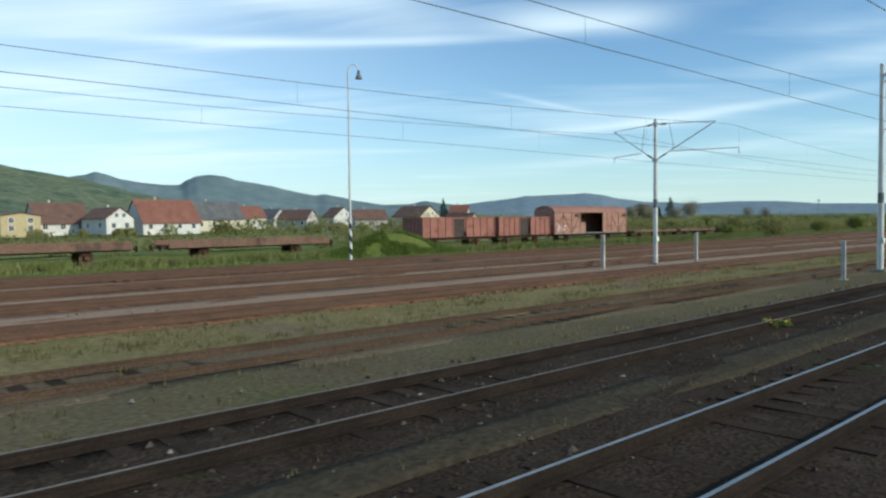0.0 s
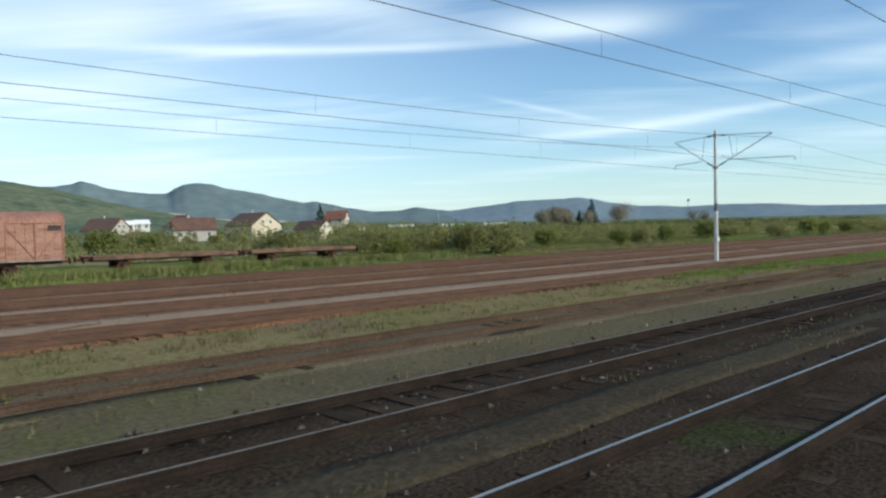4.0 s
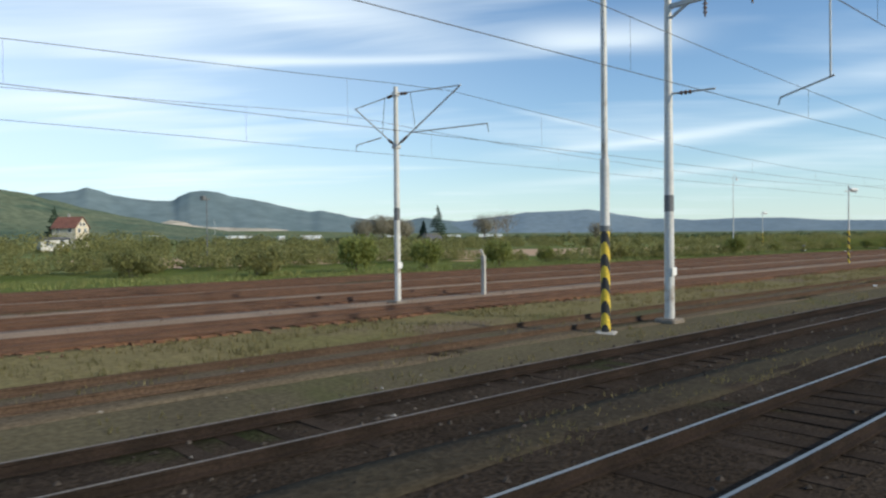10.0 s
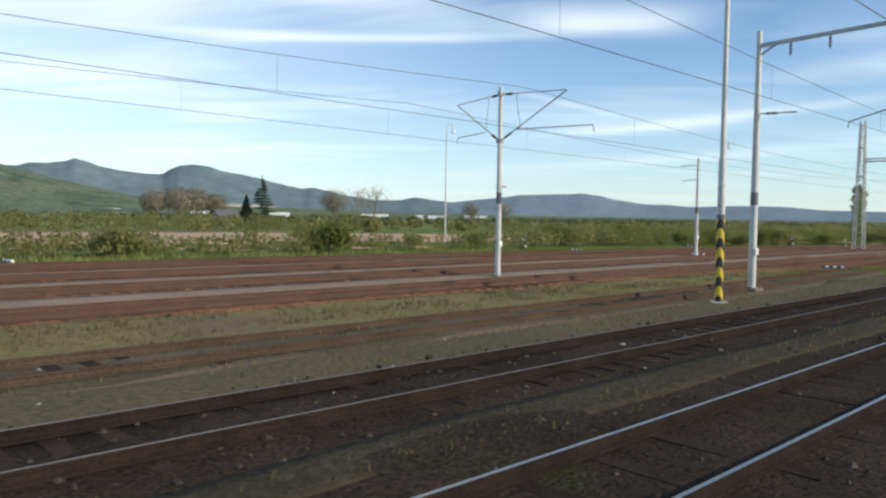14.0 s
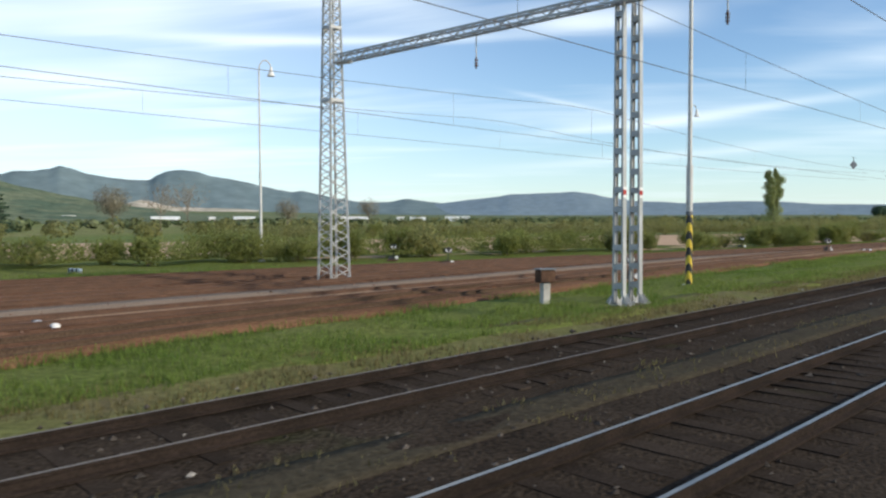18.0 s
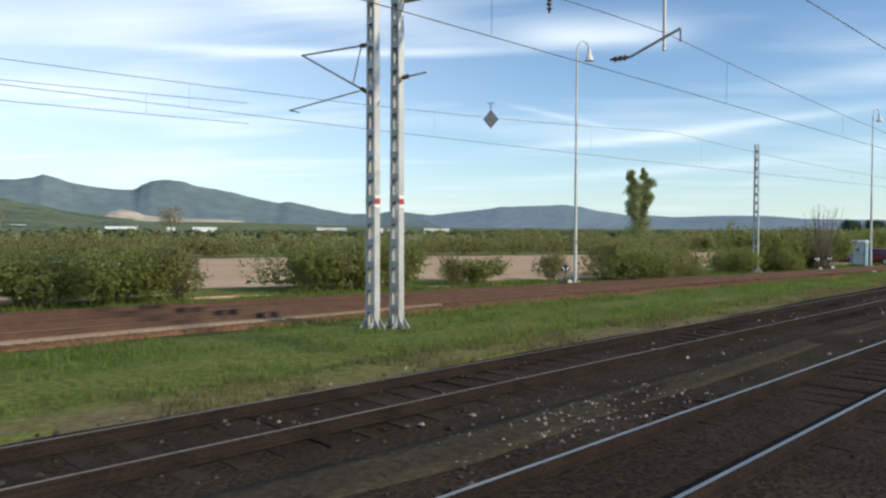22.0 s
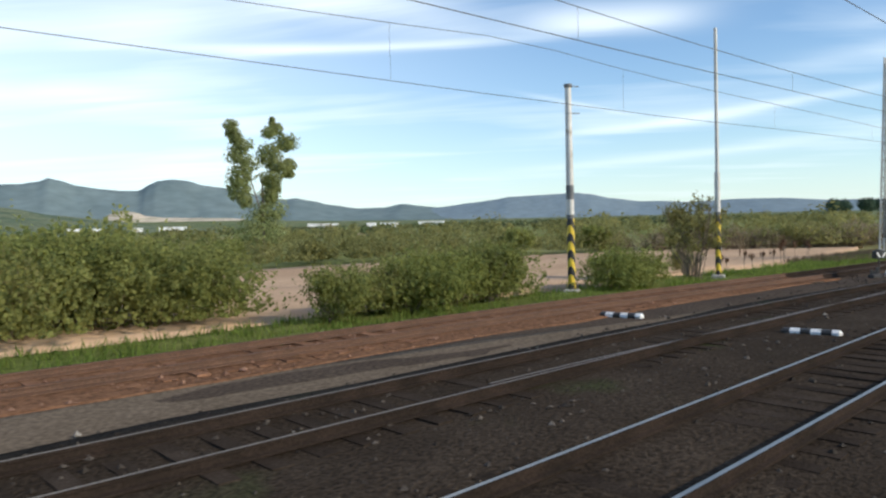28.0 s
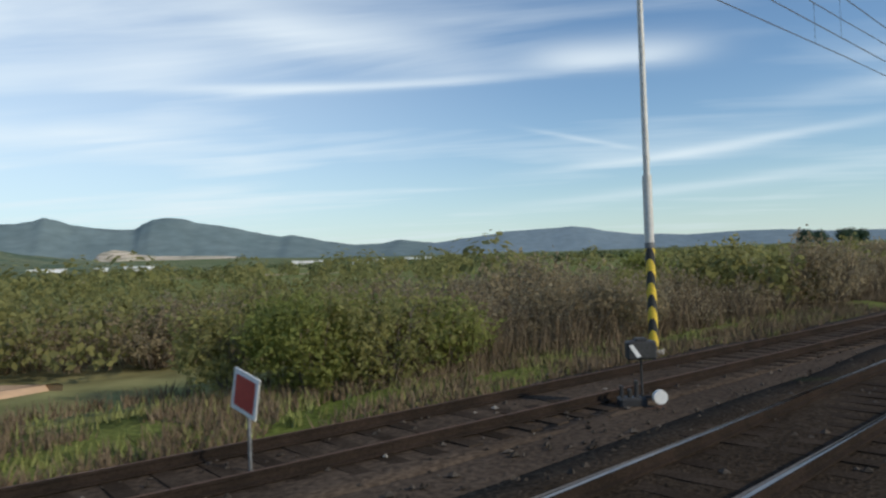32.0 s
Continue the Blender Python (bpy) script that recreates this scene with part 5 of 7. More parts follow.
def box_van(s, length, label):
    """A covered van with braced plank sides, an arched roof and an open sliding door."""
    ob = thing("covered_goods_van", place(s, SIDING, -0.14), label, "goods wagon", "wagons on the siding")
    underframe(ob, length)
    h = length / 2
    part("floor", boxed(-h, h, -1.35, 1.35, 1.1, 1.2), M_DARK, ob)
    door0, door1 = -2.35, 2.1
    for y in (-1.38, 1.38):
        k = -1 if y < 0 else 1
        for a, b in ((-h, door0), (door1, h)) if y < 0 else ((-h, -2.0), (0.9, h)):
            n = max(3, int((b - a) / 0.55))
            for i in range(n):
                part("plank", boxed(a + (b - a) * i / n + 0.006, a + (b - a) * (i + 1) / n - 0.006, y - 0.03, y + 0.03 + 0.006 * (i % 2), 1.1, 3.55), M_VAN, ob)
            m = 3 if b - a > 4 else 2
            for i in range(m + 1):
                x = a + 0.05 + (b - a - 0.1) * i / m
                part("post", boxed(x - 0.05, x + 0.05, y + k * 0.04 - 0.045, y + k * 0.04 + 0.045, 1.1, 3.55), M_VANROOF, ob)
            for i in range(m):
                x0, x1 = a + (b - a) * i / m + 0.1, a + (b - a) * (i + 1) / m - 0.1
                if i % 2:
                    x0, x1 = x1, x0
                part("brace", barred((x0, y + k * 0.05, 1.25), (x1, y + k * 0.05, 3.2), 0.08, 0.04), M_VANROOF, ob)
        part("door_sill", boxed(-h, h, y - 0.06, y + 0.06, 1.06, 1.14, bevel=0.01), M_PALE, ob, "pale worn door rail")
    for x0, x1 in ((-h + 3.7, -h + 4.5), (h - 0.95, h - 0.15)):
        part("vent_hatch", boxed(x0, x1, -1.425, -1.40, 3.0, 3.36, bevel=0.02), M_DARK, ob, "dark ventilation hatch")
    dr = part("sliding_door", boxed(door1 - 0.15, door1 + 1.75, -1.49, -1.455, 1.15, 3.5, bevel=0.015), M_VAN, ob)
    part("door_frame", side_ribs(bmesh.new(), door1 - 0.1, door1 + 1.7, 2, -1.51, 1.15, 3.5, 0.08, 0.02), M_VANROOF, dr)
    part("far_door", boxed(-0.75, 0.55, 1.45, 1.48, 1.15, 3.5), M_DARK, ob, "dark sliding door standing half open")
    part("near_leaf", boxed(door0, door0 + 1.1, -1.36, -1.32, 1.15, 2.35, bevel=0.01), M_VAN, ob, "lower half of a broken plank door")
    arch = [(1.45 * math.cos(math.pi * i / 12), 3.5 + 0.78 * math.sin(math.pi * i / 12)) for i in range(13)]
    for x in (-h, h):
        bm = prism(bmesh.new(), [(-1.38, 1.1)] + [(-p, z) for p, z in arch] + [(1.38, 1.1)], x - 0.03, x + 0.03)
        for v in bm.verts:
            v.co = (v.co.y, v.co.x, v.co.z)
        bmesh.ops.recalc_face_normals(bm, faces=bm.faces[:])
        part("end_wall", bm, M_VAN, ob)
    inner = [(p * 0.965, z - 0.05) for p, z in arch]
    bm = prism(bmesh.new(), arch + inner[::-1], -h - 0.08, h + 0.08)
    for v in bm.verts:
        v.co = (v.co.y, v.co.x, v.co.z)
    bmesh.ops.recalc_face_normals(bm, faces=bm.faces[:])
    part("arched_roof", bm, M_VANROOF, ob, smooth=False)
    for i in range(7):
        part("lettering_bar", boxed(-h + 0.5 + 0.9 * (i % 2), -h + 0.95 + 0.9 * (i % 2) + 0.1 * (i % 3), -1.428, -1.416, 1.5 + 0.22 * (i // 2), 1.58 + 0.22 * (i // 2)), M_WHITE, ob)
    return ob


box_van(65.55, 14.3, "faded red covered goods van with an open side door")


def flat_wagon(s, length, label, stakes):
    ob = thing("flat_wagon", place(s, SIDING, -0.14), label, "goods wagon", "wagons on the siding")
    underframe(ob, length)
    h = length / 2
    for i in range(int(length / 0.5)):
        x = -h + 0.5 * i
        part("deck_plank", boxed(x + 0.01, x + 0.48, -1.3, 1.3, 1.1, 1.17), M_RUSTSLEEPER, ob)
    for y in (-1.33, 1.33):
        part("side_sill", boxed(-h, h, y - 0.05, y + 0.05, 0.95, 1.22, bevel=0.015), M_OLDWAGON, ob)
        if stakes:
            part("drop_side", boxed(-h, h, y - 0.03, y + 0.03, 1.22, 1.52, bevel=0.01), M_OLDWAGON, ob)
    return ob


flat_wagon(25.4, 13.6, "rusty low-sided flat wagon in the grass", True)
flat_wagon(10.6, 13.6, "rusty low-sided flat wagon in the grass", True)
flat_wagon(-4.2, 13.6, "rusty low-sided flat wagon in the grass", True)
flat_wagon(78.5, 10.5, "rusty flat wagon with a bare deck", False)
flat_wagon(89.0, 10.0, "rusty flat wagon with a bare deck", False)


# ---- the village ----
def house(s, d, z, width, length, eave, apex, turn, wall, roof, label, chimney=True, storeys=1, attic=True):
    """A gabled house: local x is across the gable, local -y is the gable end that faces the line."""
    ob = thing("house", place(s, d, z, turn), label, "house", "village houses")
    w, l = width / 2, length / 2
    bm = prism(bmesh.new(), [(-w, -0.6), (w, -0.6), (w, eave), (0, apex), (-w, eave)], -l, l)
    part("wall", bm, wall, ob)
    over, th = 0.45, 0.18
    run = math.hypot(w, apex - eave)
    for sx in (-1, 1):
        ex, ez = sx * (w + over), eave - over * (apex - eave) / w
        part("roof_slope", prism(bmesh.new(), [(0, apex + 0.03), (0, apex + th + 0.08), (ex, ez + th + 0.03), (ex, ez + 0.03)], -l - over * 0.7, l + over * 0.7), roof, ob)
    if chimney:
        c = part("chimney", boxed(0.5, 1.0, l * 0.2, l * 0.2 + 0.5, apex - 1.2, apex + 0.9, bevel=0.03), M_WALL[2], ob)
        part("chimney_cap", boxed(0.44, 1.06, l * 0.2 - 0.06, l * 0.2 + 0.56, apex + 0.9, apex + 1.0), M_CONC, c)

    def window(x, y, zc, ww, hh, axis):
        bm = boxed(-ww / 2, ww / 2, -0.03, 0.05, -hh / 2, hh / 2)
        m = Matrix.Translation((x, y, zc)) @ (Matrix.Rotation(radians(-90), 4, "Z") if axis == "x" else Matrix.Identity(4))
        wd = part("window", bm, M_GLASS, ob, "dark window pane", m)
        fr = bmesh.new()
        for a, b in (((-ww / 2, 0), (-ww / 2, 1)), ((ww / 2, 0), (ww / 2, 1))):
            box(fr, a[0] - 0.05, a[0] + 0.05, -0.06, 0.02, -hh / 2 - 0.05, hh / 2 + 0.05)
        for zz in (-hh / 2, hh / 2):
            box(fr, -ww / 2, ww / 2, -0.06, 0.02, zz - 0.05, zz + 0.05)
        box(fr, -0.03, 0.03, -0.06, 0.0, -hh / 2, hh / 2)
        part("window_frame", fr, M_WHITE, wd)
    rows = [1.5] + ([eave - 1.0] if eave > 4.2 else [])
    for zc in rows:
        for x in (-w * 0.48, w * 0.48):
            window(x, -l, zc, 1.1, 1.25, "y")
        n = max(2, int(length / 3.5))
        for i in range(n):
            window(-w, -l + length * (i + 0.5) / n, zc, 1.1, 1.25, "x")
    if attic:
        for x in (-w * 0.26, w * 0.26):
            window(x, -l, eave + (apex - eave) * 0.28, 0.95, 1.05, "y")
    return ob


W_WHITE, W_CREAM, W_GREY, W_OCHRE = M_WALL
R_BROWN, R_RED, R_GREY = M_ROOF
R_PALE = M_HALL
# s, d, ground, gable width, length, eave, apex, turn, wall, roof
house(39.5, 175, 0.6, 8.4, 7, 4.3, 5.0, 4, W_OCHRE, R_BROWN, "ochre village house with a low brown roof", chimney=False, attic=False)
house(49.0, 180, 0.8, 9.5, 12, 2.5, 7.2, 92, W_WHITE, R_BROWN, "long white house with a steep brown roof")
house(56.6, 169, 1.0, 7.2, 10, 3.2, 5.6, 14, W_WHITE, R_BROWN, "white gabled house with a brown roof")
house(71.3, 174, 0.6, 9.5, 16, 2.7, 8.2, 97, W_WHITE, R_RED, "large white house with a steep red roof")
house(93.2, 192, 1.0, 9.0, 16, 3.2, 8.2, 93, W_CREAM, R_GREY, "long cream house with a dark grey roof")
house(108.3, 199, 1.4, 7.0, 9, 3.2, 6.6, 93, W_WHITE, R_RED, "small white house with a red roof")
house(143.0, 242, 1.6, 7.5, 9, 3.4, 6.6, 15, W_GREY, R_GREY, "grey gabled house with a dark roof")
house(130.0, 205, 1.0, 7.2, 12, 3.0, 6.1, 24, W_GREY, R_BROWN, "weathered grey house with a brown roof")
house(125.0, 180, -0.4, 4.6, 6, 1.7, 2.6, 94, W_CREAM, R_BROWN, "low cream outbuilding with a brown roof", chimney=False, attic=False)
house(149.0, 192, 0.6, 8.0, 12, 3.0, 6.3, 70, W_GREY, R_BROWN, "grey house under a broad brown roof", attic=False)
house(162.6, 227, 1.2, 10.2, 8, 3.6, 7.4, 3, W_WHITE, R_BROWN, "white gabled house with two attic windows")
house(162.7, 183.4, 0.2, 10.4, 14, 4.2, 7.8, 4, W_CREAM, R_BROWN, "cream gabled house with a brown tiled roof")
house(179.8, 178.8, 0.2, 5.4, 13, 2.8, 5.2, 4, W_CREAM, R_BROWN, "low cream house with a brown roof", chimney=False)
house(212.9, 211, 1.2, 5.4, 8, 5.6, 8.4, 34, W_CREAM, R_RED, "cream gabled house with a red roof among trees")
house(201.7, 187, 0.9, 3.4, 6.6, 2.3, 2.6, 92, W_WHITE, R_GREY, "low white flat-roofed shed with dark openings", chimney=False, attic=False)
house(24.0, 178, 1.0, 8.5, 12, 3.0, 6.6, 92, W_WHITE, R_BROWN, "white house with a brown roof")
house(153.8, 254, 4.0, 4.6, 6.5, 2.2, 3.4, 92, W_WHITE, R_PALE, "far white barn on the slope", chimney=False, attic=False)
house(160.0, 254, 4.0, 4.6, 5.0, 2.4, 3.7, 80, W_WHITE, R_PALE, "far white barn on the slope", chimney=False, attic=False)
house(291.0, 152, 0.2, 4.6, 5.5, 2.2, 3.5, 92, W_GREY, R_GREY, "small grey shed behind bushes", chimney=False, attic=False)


def tarp_shed(s, d):
    ob = thing("tarpaulin_shelter", place(s, d, 0.2, 20), "small shelter covered with a blue tarpaulin", "shelter")
    part("cover", boxed(-2.2, 2.2, -1.4, 1.4, 0.2, 2.5, bevel=0.15), M_TARP, ob)
    for x in (-2.0, 2.0):
        part("post", barred((x, -1.42, -0.8), (x, -1.42, 2.3), 0.1, 0.1), M_BARK, ob)


tarp_shed(167.0, 174)


def hall(az, half, height, label, far=2970.0):
    """A flat-roofed hall far out on the plain, at a compass angle from the origin and half its angular width."""
    a = radians(az)
    length = 2 * far * math.tan(radians(half))
    m = Matrix.Translation((far * math.sin(a), far * math.cos(a), 0.0)) @ Matrix.Rotation(-a, 4, "Z")
    ob = thing("industrial_hall", m, label, "hall", "far white halls")
    part("wall", boxed(-length / 2, length / 2, -25, 25, -4, height), M_HALL, ob)
    part("roof", boxed(-length / 2 - 0.8, length / 2 + 0.8, -25.8, 25.8, height, height + 1.2), M_HALL, ob)
    n = max(2, int(length / 24))
    for i in range(n):
        x = length * ((i + 0.5) / n - 0.5)
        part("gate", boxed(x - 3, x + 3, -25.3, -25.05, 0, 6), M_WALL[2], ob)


for az, half, height in ((37.5, 0.95, 12.4), (36.45, 0.12, 13.2), (40.9, 0.3, 11.6), (42.2, 0.62, 11.0), (44.9, 0.55, 12.6), (45.9, 0.3, 12.2)):
    hall(az, half, height, "long white industrial hall far across the plain", 2100.0)
for az, half, height in ((24.2, 0.95, 9.2), (29.7, 0.75, 8.8), (27.4, 0.2, 8.4), (18.0, 0.4, 11.0)):
    hall(az, half, height, "long white shed at the foot of the hill", 1350.0)


# ---- toilet cabin and car ----
def toilet(s, d):
    ob = thing("portable_toilet", place(s, d, -0.28, 4, 0.95), "white and turquoise portable toilet cabin on grass", "portable toilet")
    part("skid", boxed(-0.55, 0.55, -0.55, 0.55, 0.0, 0.14, bevel=0.03), M_BLACK, ob)
    turn = Matrix.Rotation(radians(270), 4, "Z")
    for x in (-0.535, 0.535):
        part("door_jamb", boxed(x - 0.075, x + 0.075, -0.60, -0.50, 0.12, 2.04, bevel=0.02), M_TOILET, ob, "turquoise door jamb", m=turn)
    door = part("door", boxed(-0.455, 0.455, -0.60, -0.55, 0.16, 2.0, bevel=0.03), M_TOILETW, ob, "white plastic door", m=turn)
    part("door_panel", boxed(-0.33, 0.33, -0.62, -0.598, 0.3, 1.86, bevel=0.04), M_TOILETW, door)
    part("notice", boxed(-0.13, 0.10, -0.628, -0.621, 1.32, 1.62), M_BAND, door, "small dark notice")
    part("print_bar", boxed(-0.2, 0.2, -0.628, -0.621, 1.14, 1.19), M_SIGN, door)
    part("handle", boxed(0.36, 0.41, -0.645, -0.60, 0.95, 1.18, bevel=0.01), M_BLACK, door)
    for mm in (0, 180):
        r = Matrix.Rotation(radians(mm), 4, "Z")
        k = 1 if mm == 0 else -1
        for x0, x1, material in ((-0.5, -0.16, M_TOILET), (-0.15, 0.25, M_TOILETW), (0.26, 0.6, M_TOILET)):
            part("side_wall", boxed(min(x0 * k, x1 * k), max(x0 * k, x1 * k), -0.588, -0.53, 0.12, 2.03, bevel=0.02), material, ob, "turquoise side panel" if material == M_TOILET else "white side panel", m=r)
        for x in (-0.42, -0.24, 0.34, 0.5):
            part("rib", boxed(x * k - 0.025, x * k + 0.025, -0.598, -0.58, 0.25, 1.9, bevel=0.008), M_TOILET, ob, m=r)
        part("corner_post", boxed(-0.6 * k - 0.035, -0.6 * k + 0.035, -0.6, -0.53, 0.12, 2.04, bevel=0.02), M_TOILETW, ob, m=r)
    part("back_wall", boxed(-0.53, 0.53, -0.59, -0.53, 0.12, 2.03, bevel=0.02), M_TOILETW, ob, m=Matrix.Rotation(radians(90), 4, "Z"))
    part("roof", boxed(-0.66, 0.66, -0.66, 0.66, 2.03, 2.2, bevel=0.06), M_TOILETW, ob)
    part("roof_dome", boxed(-0.52, 0.56, -0.56, 0.56, 2.19, 2.30, bevel=0.05), M_TOILETW, ob)
    part("vent_pipe", rodded((0.4, 0.4, 2.1), (0.4, 0.4, 2.42), 0.05, n=10), M_BLACK, ob)


toilet(395.3, 17.3)


CAR_STATIONS = [(-1.94, 0.44, 0.78, 0.80, 0.66), (-1.90, 0.34, 0.90, 0.94, 0.76), (-1.82, 0.26, 0.95, 1.06, 0.80), (-1.62, 0.24, 0.96, 1.23, 0.815), (-1.38, 0.22, 0.97, 1.37, 0.82),
                (-1.0, 0.22, 0.97, 1.44, 0.825), (-0.4, 0.22, 0.96, 1.46, 0.83), (0.1, 0.22, 0.95, 1.44, 0.83), (0.45, 0.22, 0.94, 1.35, 0.83), (0.8, 0.22, 0.93, 1.13, 0.825), (1.05, 0.22, 0.91, 0.97, 0.82),
                (1.4, 0.24, 0.86, 0.90, 0.80), (1.7, 0.28, 0.76, 0.80, 0.76), (1.88, 0.34, 0.63, 0.66, 0.66), (1.94, 0.42, 0.54, 0.56, 0.55)]


def car_at(x):
    """Sill, belt line, roof line and half width of the car at x."""
    for p, q in zip(CAR_STATIONS, CAR_STATIONS[1:]):
        if p[0] <= x <= q[0]:
            u = (x - p[0]) / (q[0] - p[0])
            return [a + (b - a) * u for a, b in zip(p[1:], q[1:])]
    return list(CAR_STATIONS[-1][1:])


def car_side(x, z):
    bot, belt, top, w = car_at(x)
    return 0.975 * w - max(0.0, z - belt) * 0.36


def hatchback(s, d, turn, size=1.0):
    """A rounded five-door hatchback, nose towards +x."""
    ob = thing("hatchback_car", place(s, d, -0.24, turn, size), "dark red five-door hatchback car parked on grass", "car")
    bm = bmesh.new()
    rings = []
    for i in range(49):
        x = -1.94 + 3.88 * i / 48
        bot, belt, top, w = car_at(x)
        wr = 0.975 * w - (top - belt) * 0.36
        prof = [(0.78 * w, bot), (0.95 * w, bot + 0.05), (w, bot + 0.16), (w, 0.5 * (bot + belt)), (w, belt - 0.12), (0.975 * w, belt)]
        prof += [(0.975 * w + (wr - 0.975 * w) * u, belt + (top - 0.06 - belt) * u) for u in (0.35, 0.7, 1.0)] if top - belt > 0.07 else [(0.95 * w, belt + 0.005), (0.92 * w, belt + 0.01), (0.9 * w, belt + 0.015)]
        prof += [(wr - 0.06, top - 0.015), (0.5 * wr, top + 0.005), (0.0, top + 0.012)]
        ring = [bm.verts.new((x, -y, z)) for y, z in prof] + [bm.verts.new((x, y, z)) for y, z in prof[-2::-1]]
        rings.append(ring)
    n = len(rings[0])
    for p, q in zip(rings, rings[1:]):
        for i in range(n):
            bm.faces.new((p[i], p[(i + 1) % n], q[(i + 1) % n], q[i]))
    bm.faces.new(rings[0])
    bm.faces.new(rings[-1][::-1])
    bmesh.ops.recalc_face_normals(bm, faces=bm.faces[:])
    body = part("body", bm, M_CAR, ob, smooth=True)

    def pane(name, pts, normal, material, parent=ob):
        g = bmesh.new()
        nv = Vector(normal).normalized() * (0.03 if name in ("rear_window", "windscreen") else 0.012)
        f = [g.verts.new(Vector(v) + nv) for v in pts]
        b = [g.verts.new(Vector(v) - nv * 2) for v in pts]
        g.faces.new(f)
        g.faces.new(b[::-1])
        for i in range(len(pts)):
            g.faces.new((f[i], b[i], b[(i + 1) % len(pts)], f[(i + 1) % len(pts)]))
        bmesh.ops.recalc_face_normals(g, faces=g.faces[:])
        return part(name, g, material, parent)
    for sy in (-1, 1):
        for outline in ([(-1.5, 1.0), (-0.38, 1.0), (-0.38, 1.37), (-0.95, 1.36), (-1.3, 1.27)], [(-0.3, 1.0), (0.86, 0.985), (0.62, 1.16), (0.36, 1.31), (-0.3, 1.37)]):
            pane("side_window", [(x, sy * car_side(x, z), z) for x, z in outline], (0, sy, 0.36), M_GLASS)
        for x in (-0.34, 0.92):
            part("door_seam", barred((x, sy * 0.834, 0.34), (x, sy * 0.824, 0.92), 0.012, 0.012), M_BLACK, body)
        m = part("door_mirror", boxed(0.66, 0.82, sy * 0.93 - 0.09, sy * 0.93 + 0.09, 0.97, 1.1, bevel=0.04), M_CAR, ob)
        part("door_handle", boxed(-0.2, -0.06, sy * 0.838 - 0.01, sy * 0.838 + 0.01, 0.82, 0.85, bevel=0.006), M_CAR, ob)
        part("tail_lamp", boxed(-1.915, -1.76, sy * 0.70 - 0.10, sy * 0.70 + 0.105, 0.76, 1.0, bevel=0.035), M_LAMPRED, ob)
        part("headlight", boxed(1.62, 1.86, sy * 0.56 - 0.16, sy * 0.56 + 0.14, 0.62, 0.75, bevel=0.05), M_GLASS, ob)
        for x in (-1.2, 1.24):
            part("wheel_arch", rodded((x, sy * 0.70, 0.33), (x, sy * 0.836, 0.33), 0.36, 0.355, 24), M_BLACK, body, "black wheel arch")
            wl = part("wheel", rodded((x, sy * 0.66, 0.3), (x, sy * 0.85, 0.3), 0.3, 0.295, 24), M_TYRE, ob)
            rim = part("rim", rodded((x, sy * 0.84, 0.3), (x, sy * 0.868, 0.3), 0.205, 0.175, 20), M_ALLOY, wl)
    pane("rear_window", [(-1.83, -0.58, 1.06), (-1.83, 0.58, 1.06), (-1.46, 0.5, 1.335), (-1.46, -0.5, 1.335)], (-0.6, 0, 0.8), M_GLASS)
    pane("windscreen", [(1.0, -0.64, 1.01), (0.5, -0.56, 1.335), (0.5, 0.56, 1.335), (1.0, 0.64, 1.01)], (0.55, 0, 0.83), M_GLASS)
    part("number_plate", boxed(-1.965, -1.93, -0.25, 0.25, 0.72, 0.83, bevel=0.004), M_WHITE, ob, "blank white number plate")
    part("rear_bumper", boxed(-2.0, -1.8, -0.76, 0.76, 0.36, 0.6, bevel=0.08), M_CAR, ob, smooth=True)
    part("bumper_strip", boxed(-2.012, -1.9, -0.7, 0.7, 0.56, 0.6, bevel=0.015), M_BLACK, ob)
    part("front_bumper", boxed(1.8, 1.99, -0.64, 0.64, 0.32, 0.52, bevel=0.08), M_CAR, ob, smooth=True)
    part("roof_aerial", rodded((-1.1, 0, 1.44), (-1.35, 0, 1.7), 0.008, n=5), M_BLACK, ob)


hatchback(398.2, 17.2, 95, 0.97)


